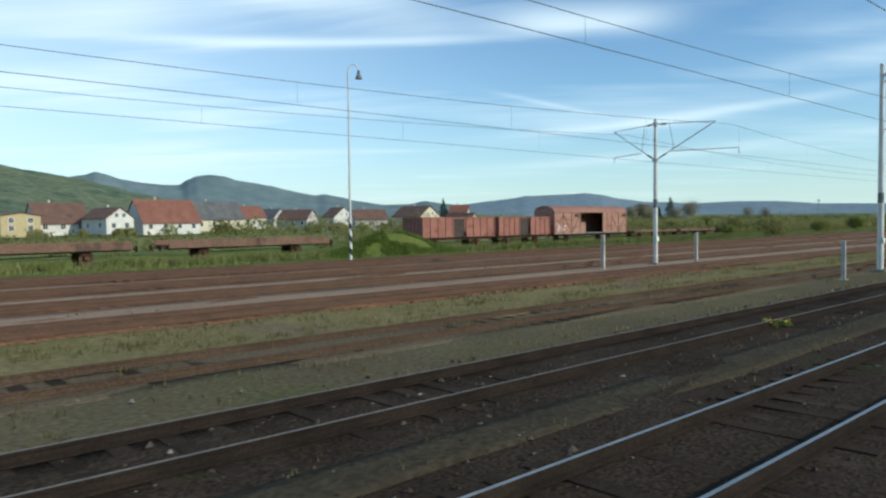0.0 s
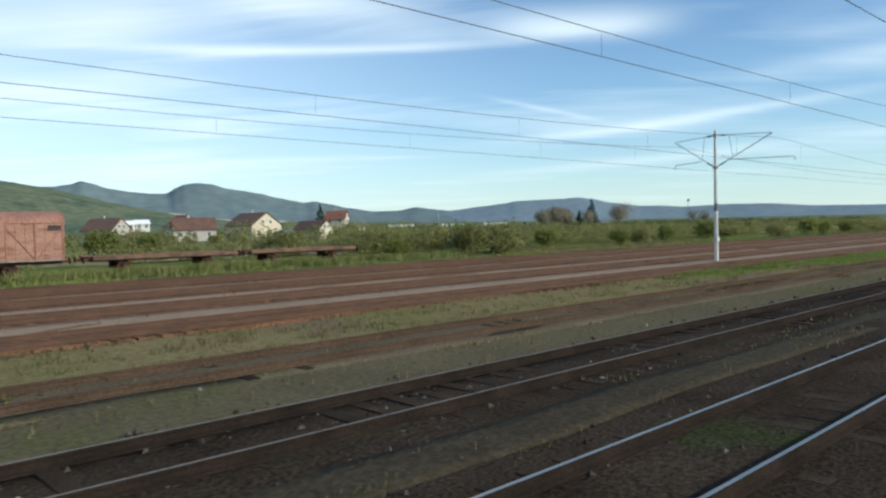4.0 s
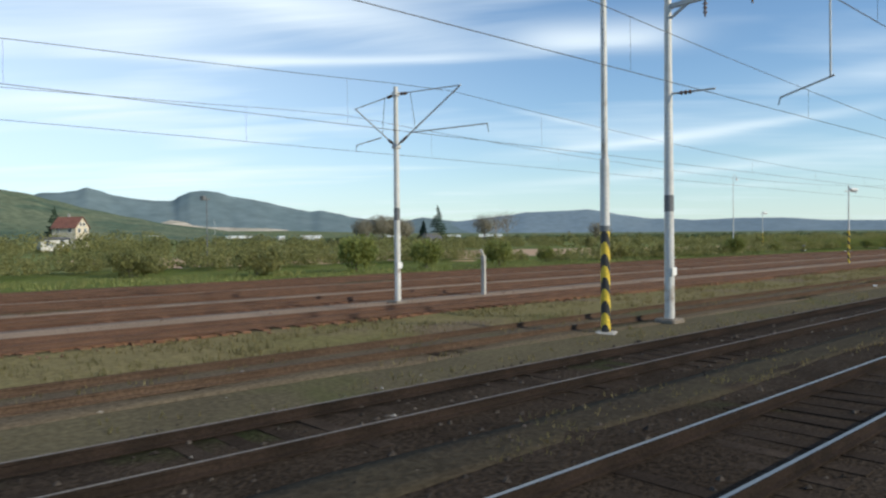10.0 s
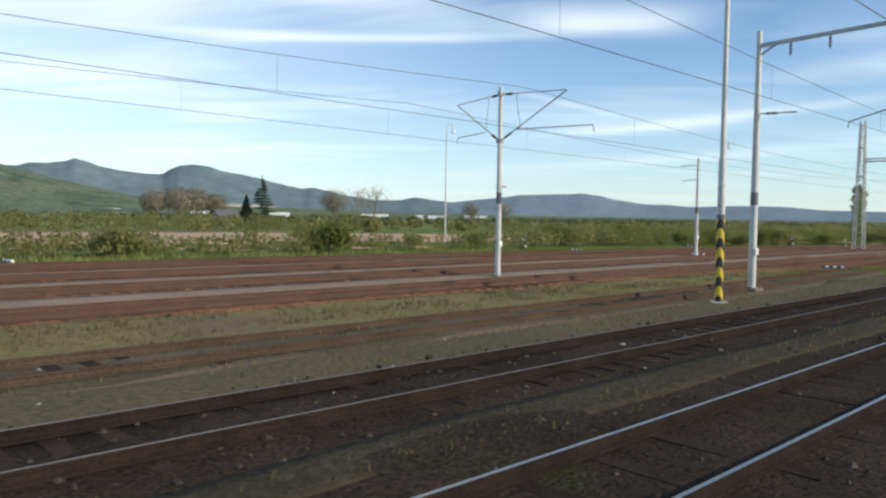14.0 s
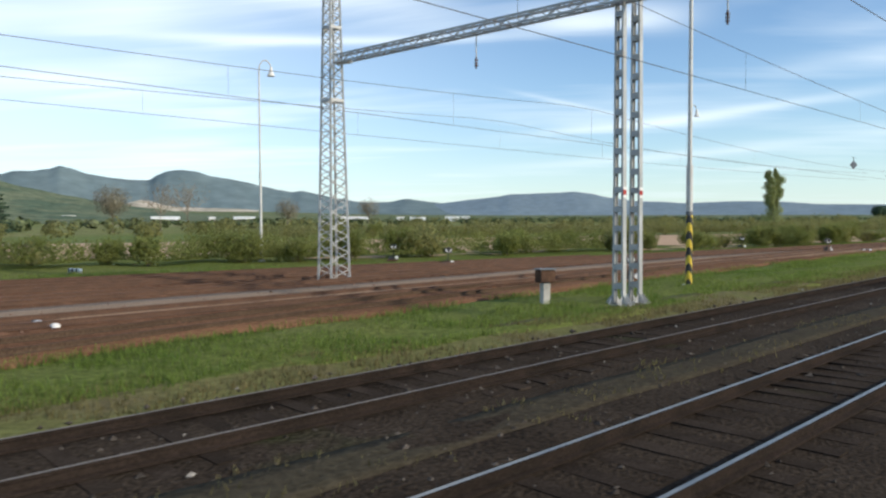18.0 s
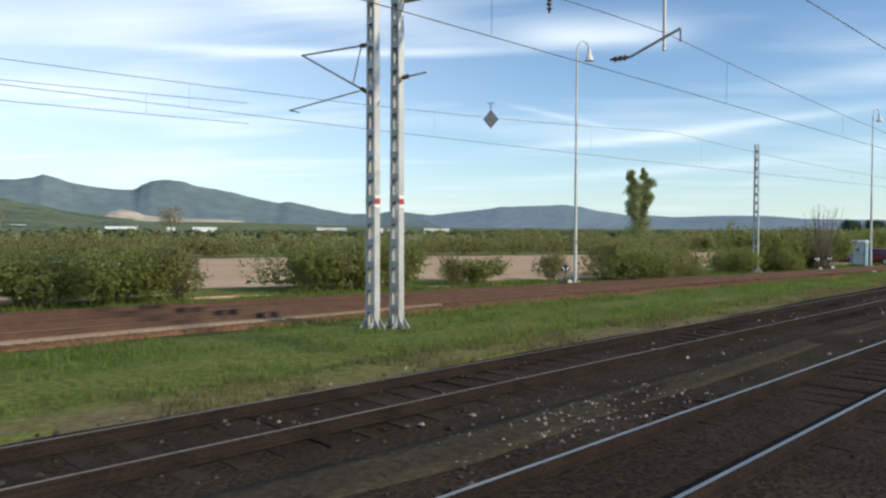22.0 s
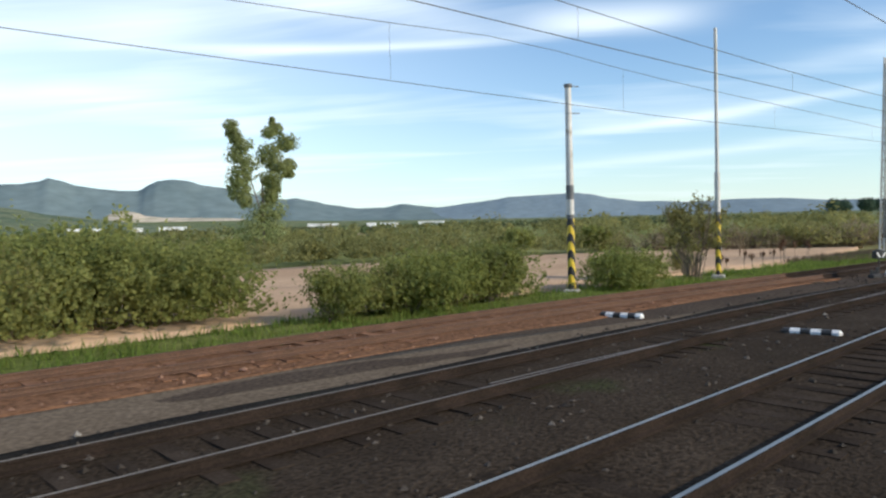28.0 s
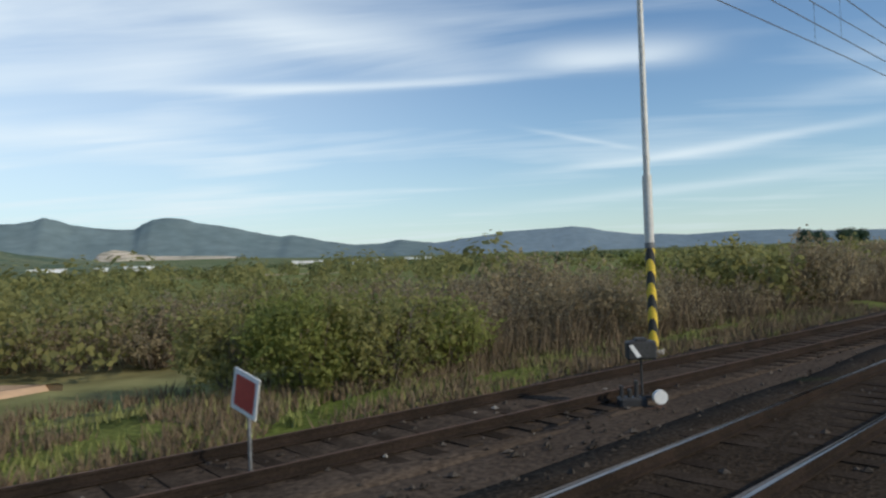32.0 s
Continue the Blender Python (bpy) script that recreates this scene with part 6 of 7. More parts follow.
# ---- plants ----
def leaf_mesh(name, lobes, n, size, material, seed, shoots=0.0, fill=0.55):
    """A crown of n small bent leaves spread through ellipsoid lobes (centre, radii, share)."""
    rng = np.random.default_rng(seed)
    share = np.array([l[2] for l in lobes], float)
    pick = rng.choice(len(lobes), n, p=share / share.sum())
    cen = np.array([l[0] for l in lobes], float)[pick]
    rad = np.array([l[1] for l in lobes], float)[pick]
    u = rng.normal(size=(n, 3))
    u /= np.linalg.norm(u, axis=1)[:, None]
    r = fill + (1 - fill) * rng.random(n) ** 0.6
    r *= 1 + 0.16 * np.sin(u[:, 0] * 7 + seed) * np.sin(u[:, 1] * 6 + 1.3 * seed) * np.sin(u[:, 2] * 8)
    r *= np.where(rng.random(n) < 0.07, 1.18, 1.0)
    p = cen + u * rad * r[:, None]
    if shoots:
        m = n // 14
        base = rng.integers(0, n, m)
        way = u[base] * 0.6 + rng.normal(size=(m, 3)) * 0.35 + np.array([0, 0, 0.75])
        way /= np.linalg.norm(way, axis=1)[:, None]
        own = rng.integers(0, m, int(n * 0.6))
        sel = rng.permutation(n)[:len(own)]
        p[sel] = p[base][own] + way[own] * (rng.random(len(own)) * shoots * (0.5 + (own % 7) / 7))[:, None] + rng.normal(size=(len(own), 3)) * size * 0.7
    p[:, 2] = np.maximum(p[:, 2], 0.03)
    nrm = u * 1.2 + rng.normal(size=(n, 3)) * 0.38
    nrm[:, 2] += 0.5
    nrm /= np.linalg.norm(nrm, axis=1)[:, None]
    a = np.cross(nrm, rng.normal(size=(n, 3)))
    a /= np.linalg.norm(a, axis=1)[:, None]
    b = np.cross(nrm, a)
    sz = size * (0.6 + 0.8 * rng.random(n))[:, None]
    a *= sz
    b *= sz * (0.5 + 0.2 * rng.random(n))[:, None]
    tip = p + a * 1.0 - nrm * sz * 0.25
    v = np.stack([p - a, p + b, tip, p - b], 1).reshape(-1, 3)
    me = bpy.data.meshes.new(name)
    me.vertices.add(4 * n)
    me.vertices.foreach_set("co", v.ravel())
    me.loops.add(4 * n)
    me.loops.foreach_set("vertex_index", np.arange(4 * n, dtype=np.int32))
    me.polygons.add(n)
    me.polygons.foreach_set("loop_start", np.arange(0, 4 * n, 4, dtype=np.int32))
    me.materials.append(material)
    me.update(calc_edges=True)
    return me


def limb(bm, p, q, r0, r1, bend, n=5):
    p, q = Vector(p), Vector(q)
    k = 4
    pts = [p.lerp(q, i / k) + Vector((math.sin(i * 2.1 + p.x * 9), math.cos(i * 1.7 + p.y * 7), 0)) * bend * math.sin(math.pi * i / k) for i in range(k + 1)]
    for i in range(k):
        rod(bm, pts[i], pts[i + 1], r0 + (r1 - r0) * i / k, r0 + (r1 - r0) * (i + 1) / k, n)


def stems_mesh(count, h, spread, seed, material=None, r=0.03):
    rng = random.Random(seed)
    bm = bmesh.new()
    for _ in range(count):
        a = rng.uniform(0, 2 * math.pi)
        k = rng.random() ** 0.6
        p = Vector((math.cos(a) * 0.25 * spread * k, math.sin(a) * 0.25 * spread * k, -0.1))
        q = Vector((math.cos(a) * spread * k, math.sin(a) * spread * k, h * rng.uniform(0.6, 1.0)))
        limb(bm, p, q, r, r * 0.25, 0.12, 4)
        for _ in range(3):
            u = rng.uniform(0.4, 0.9)
            c = p.lerp(q, u)
            limb(bm, c, c + Vector((rng.uniform(-0.5, 0.5), rng.uniform(-0.5, 0.5), rng.uniform(0.2, 0.7))) * h * 0.3, r * 0.5, r * 0.15, 0.05, 3)
    return mesh_of(bm, "branchwork", material or M_BARK)


def make_bush(label, lobes, n, size, material, seed, h, spread, stems=9, shoots=0.5):
    ob = thing("bush", place(0, -60, 0), label, "bush", "bushes along the line")
    tagged(part("branchwork", stems_mesh(stems, h * 0.85, spread * 0.7, seed), None, ob), kind="stuff")
    part("crown", leaf_mesh("crown", lobes, n, size, material, seed, shoots, 0.55), None, ob)
    return ob


def rand_lobes(w, h, k, seed, low=0.0):
    rng = random.Random(seed)
    out = [((0, 0, h * 0.45), (w * 0.62, w * 0.62, h * 0.47), 2.0)]
    for _ in range(k):
        a = rng.uniform(0, 2 * math.pi)
        q = rng.uniform(0.35, 0.8) * w
        hh = rng.uniform(0.25, 0.75) * h
        rr = rng.uniform(0.25, 0.45) * w
        out.append(((math.cos(a) * q, math.sin(a) * q, hh), (rr, rr, rng.uniform(0.2, 0.33) * h), 0.7))
    return out


BUSHES = {
    "green": [make_bush("dense fresh green bush with an uneven outline", rand_lobes(1.7, 2.6, 8, 1), 6800, 0.063, M_LEAF, 1, 2.6, 1.5),
              make_bush("wide green bush with drooping outer twigs", rand_lobes(2.1, 2.1, 10, 2), 7200, 0.063, M_LEAF, 2, 2.1, 1.8)],
    "olive": [make_bush("olive green shrub with gaps between its twigs", rand_lobes(1.6, 2.5, 9, 3), 5600, 0.063, M_LEAF2, 3, 2.6, 1.5, 16),
              make_bush("spreading olive green shrub", rand_lobes(2.2, 2.2, 10, 4), 6200, 0.065, M_LEAF2, 4, 2.2, 1.9, 16)],
    "brown": [make_bush("brownish spring thicket with thin bare stems", rand_lobes(1.8, 2.4, 9, 5), 3600, 0.058, M_LEAF3, 5, 2.5, 1.7, 22),
              make_bush("brownish low scrub of fine twigs", rand_lobes(2.2, 1.7, 10, 6), 3600, 0.058, M_LEAF3, 6, 1.8, 2.0, 22)],
    "far": [make_bush("hazy green bush beyond the yard", rand_lobes(1.9, 2.5, 9, 7), 1900, 0.13, M_LEAF, 7, 2.6, 1.5, 5),
            make_bush("hazy olive bush beyond the field", rand_lobes(2.3, 2.2, 11, 8), 2000, 0.13, M_LEAF2, 8, 2.2, 1.8, 5)],
}
USED = set()


def plant(kind, s, d, h, i=None):
    """Sets a bush of that kind, h metres high."""
    pool = BUSHES[kind]
    i = random.randrange(len(pool)) if i is None else i
    k = h / (2.6, 2.1, 2.5, 2.2, 2.4, 1.7, 2.5, 2.2)[("green", "olive", "brown", "far").index(kind) * 2 + i]
    turn = random.uniform(0, 360)
    if (kind, i) in USED:
        return copy_thing(pool[i], place(s, d, -0.36, turn, k / pool[i].scale[0]))
    m = place(s, d, -0.36, turn, k)
    USED.add((kind, i))
    pool[i].matrix_basis = m
    return pool[i]


def row(kinds, n, s0, s1, dfun, depth, h0, h1):
    for i in range(n):
        s = s0 + (s1 - s0) * (i + random.random()) / n
        plant(random.choice(kinds), s, dfun(s) + random.random() * depth, random.uniform(h0, h1))


random.seed(4)
# behind the siding and the yard
FAR = ["far"]
row(FAR, 10, 78, 130, lambda s: 60, 25, 2.4, 3.8)
row(FAR, 12, 96, 200, lambda s: 46 - (s - 96) * 0.03, 9, 1.9, 3.2)
row(FAR, 7, 196, 262, lambda s: 43, 8, 1.6, 2.6)
# hedge beside the narrowing yard
plant("green", 274.4, 46.8, 2.5)
row(["far", "green"], 14, 280, 326, lambda s: 43 - (s - 280) * 0.27, 5, 1.5, 2.3)
for kind, s, d, h in (("green", 326.0, 31.0, 1.7), ("green", 329.2, 28.7, 1.8), ("green", 331.0, 28.9, 1.6), ("olive", 334.0, 29.3, 1.3), ("olive", 336.8, 29.6, 1.2), ("green", 338.6, 27.0, 2.1), ("green", 340.9, 26.4, 2.2),
                     ("green", 343.0, 26.2, 2.2), ("olive", 345.2, 25.9, 2.3), ("green", 350.6, 25.4, 2.2), ("green", 353.6, 25.2, 2.3), ("olive", 352.2, 25.8, 2.2), ("green", 355.4, 25.5, 2.3), ("olive", 358.0, 24.2, 1.5), ("green", 359.4, 24.1, 1.5),
                     ("olive", 365.0, 23.8, 1.6), ("green", 366.6, 19.6, 1.9), ("olive", 368.4, 19.6, 1.8), ("green", 370.4, 19.8, 1.9), ("olive", 372.4, 19.7, 1.7), ("olive", 368.6, 22.8, 2.3), ("green", 371.4, 23.2, 2.4),
                     ("green", 379.0, 20.0, 1.8), ("green", 381.4, 20.2, 1.8), ("olive", 383.4, 20.0, 2.1), ("green", 385.3, 20.4, 3.3), ("green", 384.2, 20.8, 2.9), ("green", 386.6, 20.6, 2.8), ("olive", 387.4, 19.6, 2.3), ("green", 388.6, 18.4, 1.8), ("olive", 390.6, 18.8, 2.5), ("green", 391.6, 19.4, 2.8), ("green", 382.6, 18.4, 1.6), ("green", 392.6, 21.2, 0.8), ("olive", 395.4, 21.8, 0.8)):
    plant(kind, s, d, h)
row(["green", "olive", "green"], 12, 404.0, 427, lambda s: 18.4, 3.0, 2.4, 3.2)
row(["green", "far"], 9, 403.0, 426, lambda s: 22.0, 4.0, 2.6, 3.4)
for kind, s, d, h in (("green", 428.0, 16.2, 1.7), ("olive", 429.6, 17.2, 1.6), ("green", 430.9, 16.5, 1.9), ("green", 432.6, 16.4, 2.0), ("green", 434.3, 16.3, 2.2), ("olive", 433.4, 17.8, 1.9), ("green", 435.9, 17.6, 1.8), ("green", 439.6, 15.1, 1.6), ("green", 441.2, 15.0, 1.75),
                     ("olive", 448.6, 17.0, 1.2)):
    plant(kind, s, d, h)
# thicket at the end
plant("green", 482.6, 12.3, 2.2, 0)
plant("olive", 484.4, 12.0, 2.2, 1)
plant("green", 486.0, 12.4, 2.0, 1)
plant("olive", 481.6, 13.4, 1.9, 0)
plant("olive", 496.0, 13.6, 2.2, 0)
row(["brown"], 16, 486, 524, lambda s: 12.6 - (s - 483) * 0.03, 4.5, 1.3, 2.0)
row(["brown", "brown", "brown", "olive"], 20, 472, 530, lambda s: 18.0 + max(0, 484 - s) * 0.5, 9.0, 1.5, 2.2)
row(["far", "brown"], 24, 490, 620, lambda s: 9.5, 14.0, 2.0, 3.2)
# hedge behind the field
row(FAR, 16, 330, 486, lambda s: FIELD_FAR(s) + 1.0, 5.0, 1.7, 2.5)


def scatter_leaves(name, label, boxes, per, size, material, seed):
    """Far scrub and woods: many clumps joined, as nobody could count them."""
    rng = random.Random(seed)
    lobes = []
    for s0, s1, d0, d1, n, h0, h1 in boxes:
        for _ in range(n):
            s, d = rng.uniform(s0, s1), rng.uniform(d0, d1)
            h = rng.uniform(h0, h1)
            p = at(s, d, h * 0.42)
            w = h * rng.uniform(0.55, 1.0)
            lobes.append(((p.x, p.y, p.z), (w, w, h * 0.55), 1.0))
    me = leaf_mesh(name, lobes, per * len(lobes), size, material, seed, fill=0.6)
    return tagged(new(name, me), label, "woods", "", "stuff")


def hedge(name, label, spans, per, size, material, seed, fill=0.5):
    """A continuous band of scrub following a curve of the plan: (s0, s1, near edge, depth, count, low, high)."""
    rng = random.Random(seed)
    lobes = []
    for s0, s1, dn, depth, n, h0, h1 in spans:
        for i in range(n):
            s = s0 + (s1 - s0) * (i + rng.random()) / n
            d = dn(s) + rng.random() ** 1.4 * depth
            swell = 0.5 + 0.5 * noise.noise((s * 0.07, d * 0.05, seed)) + 0.25 * noise.noise((s * 0.3, d * 0.2, seed))
            h = h0 + (h1 - h0) * min(1, max(0, swell + rng.uniform(-0.15, 0.25)))
            p = at(s, d, h * 0.42 - 0.3)
            w = rng.uniform(0.75, 1.5)
            lobes.append(((p.x, p.y, p.z), (w, w, h * 0.55), h * w))
    me = leaf_mesh(name, lobes, per * len(lobes), size, material, seed, 0.4, fill)
    return tagged(new(name, me), label, "hedge", "", "stuff")


hedge("field_hedge", "continuous olive hedge behind the ploughed field", [(325, 488, lambda s: FIELD_FAR(s) + 0.5, 5.0, 330, 1.3, 2.3), (325, 500, lambda s: FIELD_FAR(s) + 7.0, 30.0, 420, 1.5, 2.5)], 190, 0.12, M_LEAF2, 101)
hedge("yard_scrub", "low olive scrub behind the goods yard", [(-30, 90, lambda s: 58, 40.0, 260, 0.8, 2.4), (88, 215, lambda s: 57, 26.0, 520, 0.8, 2.5), (205, 285, lambda s: 45 - (s - 205) * 0.02, 7.0, 150, 0.9, 2.0), (190, 300, lambda s: 112, 10.0, 120, 2.0, 3.5)], 170, 0.13, M_LEAF2, 102)
hedge("yard_edge_scrub", "uneven green scrub at the edge of the narrowing yard", [(280, 328, lambda s: 43.5 - (s - 280) * 0.27, 4.0, 110, 0.7, 1.9), (296, 324, lambda s: 49 - (s - 296) * 0.2, 6, 50, 1.2, 2.2), (337, 346.2, lambda s: 27.4 - (s - 337) * 0.13, 2.5, 24, 0.9, 2.1), (350, 356, lambda s: 27.4 - (s - 337) * 0.13, 2.5, 16, 0.9, 2.1), (365, 374, lambda s: 19.6, 2.5, 22, 0.8, 1.8), (379.5, 391, lambda s: 19.4, 2.5, 32, 1.0, 2.0)], 430, 0.066, M_LEAF, 103)
hedge("trackside_scrub", "dense green scrub between field and track", [(403.5, 428, lambda s: 18.0, 4.5, 70, 1.6, 3.0), (428, 436.5, lambda s: 16.3, 1.6, 16, 0.8, 1.7), (438.6, 442.2, lambda s: 15.0, 0.8, 6, 0.7, 1.3)], 460, 0.064, M_LEAF, 104)
hedge("end_thicket", "soft brownish thicket of fine twigs", [(488, 530, lambda s: 12.4 - (s - 483) * 0.03, 5.0, 60, 0.9, 1.9), (470, 540, lambda s: 18.5 + max(0, 484 - s) * 0.6, 10.0, 150, 1.0, 2.0)], 360, 0.05, M_LEAF3, 105)
scatter_leaves("far_scrub", "low green scrub across the plain", [(60, 330, 118, 165, 60, 2.5, 4.5), (200, 620, 95, 170, 120, 2.0, 4.0), (480, 900, 30, 120, 140, 2.5, 4.5), (620, 1000, 10, 60, 60, 3, 5)], 150, 0.34, M_LEAF2, 21)
scatter_leaves("far_tree_rows", "rows of distant trees on the plain", [(-200, 500, 260, 320, 60, 2.5, 4), (150, 1000, 330, 420, 90, 2.5, 4.2), (400, 1600, 450, 600, 90, 2.0, 3.2), (0, 1200, 700, 900, 80, 2.2, 3.6), (900, 2600, 250, 500, 110, 5, 9), (900, 3000, 600, 900, 110, 6, 10), (1060, 1190, 360, 690, 120, 5.0, 6.8), (1350, 1560, 1120, 1450, 130, 6.5, 8.5),
                                                              (-200, 900, 195, 235, 70, 2.2, 3.8)], 70, 1.0, M_WOODS, 22)
scatter_leaves("village_trees", "garden trees between the village houses", [(20, 200, 150, 166, 34, 1.6, 3.0), (20, 210, 190, 215, 30, 4, 6.5), (155, 200, 160, 200, 10, 4.5, 7), (198, 228, 192, 204, 12, 4.5, 6.2)], 190, 0.36, M_LEAF2, 23)


def broadleaf(name, label, s, d, trunk_h, lobes, n, size, material, seed, limbs, category="tree", r=0.22):
    ob = thing(name, place(s, d, -0.4), label, category, "trees")
    bm = bmesh.new()
    limb(bm, (0, 0, -0.2), (0.1, 0, trunk_h), r, r * 0.35, 0.15, 9)
    part("trunk", bm, M_BARK, ob)
    for p, q in limbs:
        bm = bmesh.new()
        limb(bm, p, q, r * 0.45, r * 0.08, 0.25, 6)
        part("limb", bm, M_BARK, ob)
    part("crown", leaf_mesh("crown", lobes, n, size, material, seed, fill=0.35), None, ob)
    return ob


rng = random.Random(9)
pop = [((-0.2, 0.3, 2.6), (3.4, 3.0, 3.0), 5), ((1.0, 0, 5.2), (2.4, 2.2, 1.6), 2)]
for x0, x1, z0, z1, n in ((-2.4, -2.6, 6.2, 15.0, 13), (1.5, 2.4, 6.6, 15.8, 15)):
    for i in range(n):
        u = i / (n - 1)
        w = 0.6 + 0.95 * math.sin(math.pi * min(1, u * 1.05 + 0.05)) ** 0.7 + rng.uniform(-0.25, 0.35)
        w *= 1.1
        pop.append(((x0 + (x1 - x0) * u + rng.uniform(-1.2, 1.2) * (0.4 + u * 0.8), rng.uniform(-0.6, 0.6), z0 + (z1 - z0) * u), (w, w, 0.85), 0.8))
for _ in range(6):
    pop.append(((rng.uniform(2.8, 4.6), 0, rng.uniform(9.5, 13)), (0.8, 0.7, 0.6), 0.5))
broadleaf("poplar_tree", "tall ragged twin-topped poplar behind the hedge", 458.51, 71.62, 9.0, pop, 15000, 0.17, M_POPLAR, 31,
          [((0, 0, 3.0), (-2.6, 0, 14.0)), ((0, 0, 4.0), (2.4, 0, 15.0)), ((1.4, 0, 8.0), (4.2, 0, 12.0)), ((-1.6, 0, 7.5), (-3.4, 0, 11.5))])


def spruce(s, d, h, seed):
    ob = thing("spruce_tree", place(s, d, -0.4), "dark green spruce with drooping tiers", "tree", "trees")
    part("trunk", rodded((0, 0, -0.3), (0, 0, h * 0.97), 0.2, 0.03, 8), M_BARK, ob)
    g = random.Random(seed)
    lobes = []
    n = 16
    for i in range(n):
        u = i / (n - 1)
        w = (1 - u) ** 0.9 * h * 0.31 + 0.15
        for _ in range(5):
            a = g.uniform(0, 2 * math.pi)
            lobes.append(((math.cos(a) * w * 0.6, math.sin(a) * w * 0.6, 0.8 + u * (h - 1.1)), (w * 0.55, w * 0.55, h * 0.028), w))
    part("crown", leaf_mesh("crown", lobes, 6500, 0.22, M_NEEDLE, seed, fill=0.3), None, ob)


spruce(311.1, 169.5, 14.3, 41)
spruce(309.0, 174.0, 9.2, 42)
spruce(210.9, 218.4, 13.5, 43)
spruce(170.0, 188.0, 9.0, 44)


def bare_tree(s, d, h, seed, leafy=900, label="round garden tree still thin in leaf", r=0.16, leaf=0.2):
    g = random.Random(seed)
    ob = thing("garden_tree", place(s, d, -0.4), label, "tree", "trees")
    bm = bmesh.new()
    limb(bm, (0, 0, -0.2), (0, 0, h * 0.45), r, r * 0.6, 0.08, 8)
    part("trunk", bm, M_BARK, ob)
    bm = bmesh.new()
    for _ in range(16):
        a, e = g.uniform(0, 2 * math.pi), g.uniform(0.5, 1.35)
        ln = h * g.uniform(0.38, 0.55)
        p = Vector((0, 0, h * g.uniform(0.25, 0.48)))
        q = p + Vector((math.cos(a) * math.cos(e), math.sin(a) * math.cos(e), math.sin(e))) * ln
        limb(bm, p, q, r * 0.4, 0.02, 0.15, 5)
        for _ in range(5):
            c = p.lerp(q, g.uniform(0.45, 0.95))
            limb(bm, c, c + Vector((g.uniform(-1, 1), g.uniform(-1, 1), g.uniform(0.1, 1.2))) * h * 0.13, 0.0035 * h, 0.0018 * h, 0.04, 4)
    tagged(part("branchwork", bm, M_TWIG, ob), kind="stuff")
    part("crown", leaf_mesh("crown", [((0, 0, h * 0.66), (h * 0.4, h * 0.4, h * 0.33), 1)], leafy, leaf, M_BUD, seed, fill=0.25), None, ob)


for s, d, h, seed, leafy in ((336.0, 172, 12.0, 51, 2600), (358.5, 180.5, 15.0, 52, 350), (281.0, 152, 9.0, 53, 1400), (367.6, 148, 8.8, 54, 900), (284.0, 174, 9.6, 55, 3000), (289.0, 172, 11.0, 56, 3400), (351.0, 180, 14.0, 57, 300), (294.5, 173, 10.8, 58, 3400), (300.0, 174, 9.4, 59, 3000), (414.0, 174, 10.4, 60, 1000)):
    bare_tree(s, d, h, seed, leafy)


def fan_shrub(s, d, h, spread, stems, leaves, leaf, seed, label, material):
    """Many thin stems fanning out from one foot, with leaves on the upper twigs only."""
    g = random.Random(seed)
    ob = thing("fan_shrub", place(s, d, -0.38), label, "shrub", "bushes along the line")
    tagged(part("branchwork", stems_mesh(stems, h, spread, seed, M_BARK, 0.006 * h), None, ob), kind="stuff")
    lobes = []
    for _ in range(22):
        a, k = g.uniform(0, 2 * math.pi), g.uniform(0.15, 1.0)
        z = h * g.uniform(0.45, 0.95) * (1.0 - 0.15 * k)
        lobes.append(((math.cos(a) * spread * k, math.sin(a) * spread * k, z), (0.42, 0.42, 0.38), 1.0))
    part("crown", leaf_mesh("crown", lobes, leaves, leaf, material, seed, 0.45, 0.15), None, ob)


fan_shrub(387.6, 17.6, 5.2, 1.9, 34, 420, 0.04, 61, "tall bare many-stemmed shrub beside the track", M_LEAF3)
fan_shrub(445.8, 15.1, 3.8, 1.5, 40, 5200, 0.06, 62, "many-stemmed shrub just coming into leaf", M_LEAF2)


def far_tree(s, d, h, seed):
    broadleaf("field_tree", "dark rounded tree far beyond the field", s, d, h * 0.6, [((random.uniform(-3, 3), random.uniform(-3, 3), h * random.uniform(0.45, 0.8)), (h * 0.3, h * 0.3, h * 0.25), 1) for _ in range(6)],
              1600, 0.7, M_NEEDLE, seed, [((0, 0, h * 0.3), (2, 0, h * 0.7))], r=0.4)


far_tree(960, 150, 17, 71)
far_tree(1000, 152, 16, 72)
far_tree(1045, 150, 17, 73)
far_tree(1100, 156, 18, 74)
far_tree(1160, 160, 19, 75)


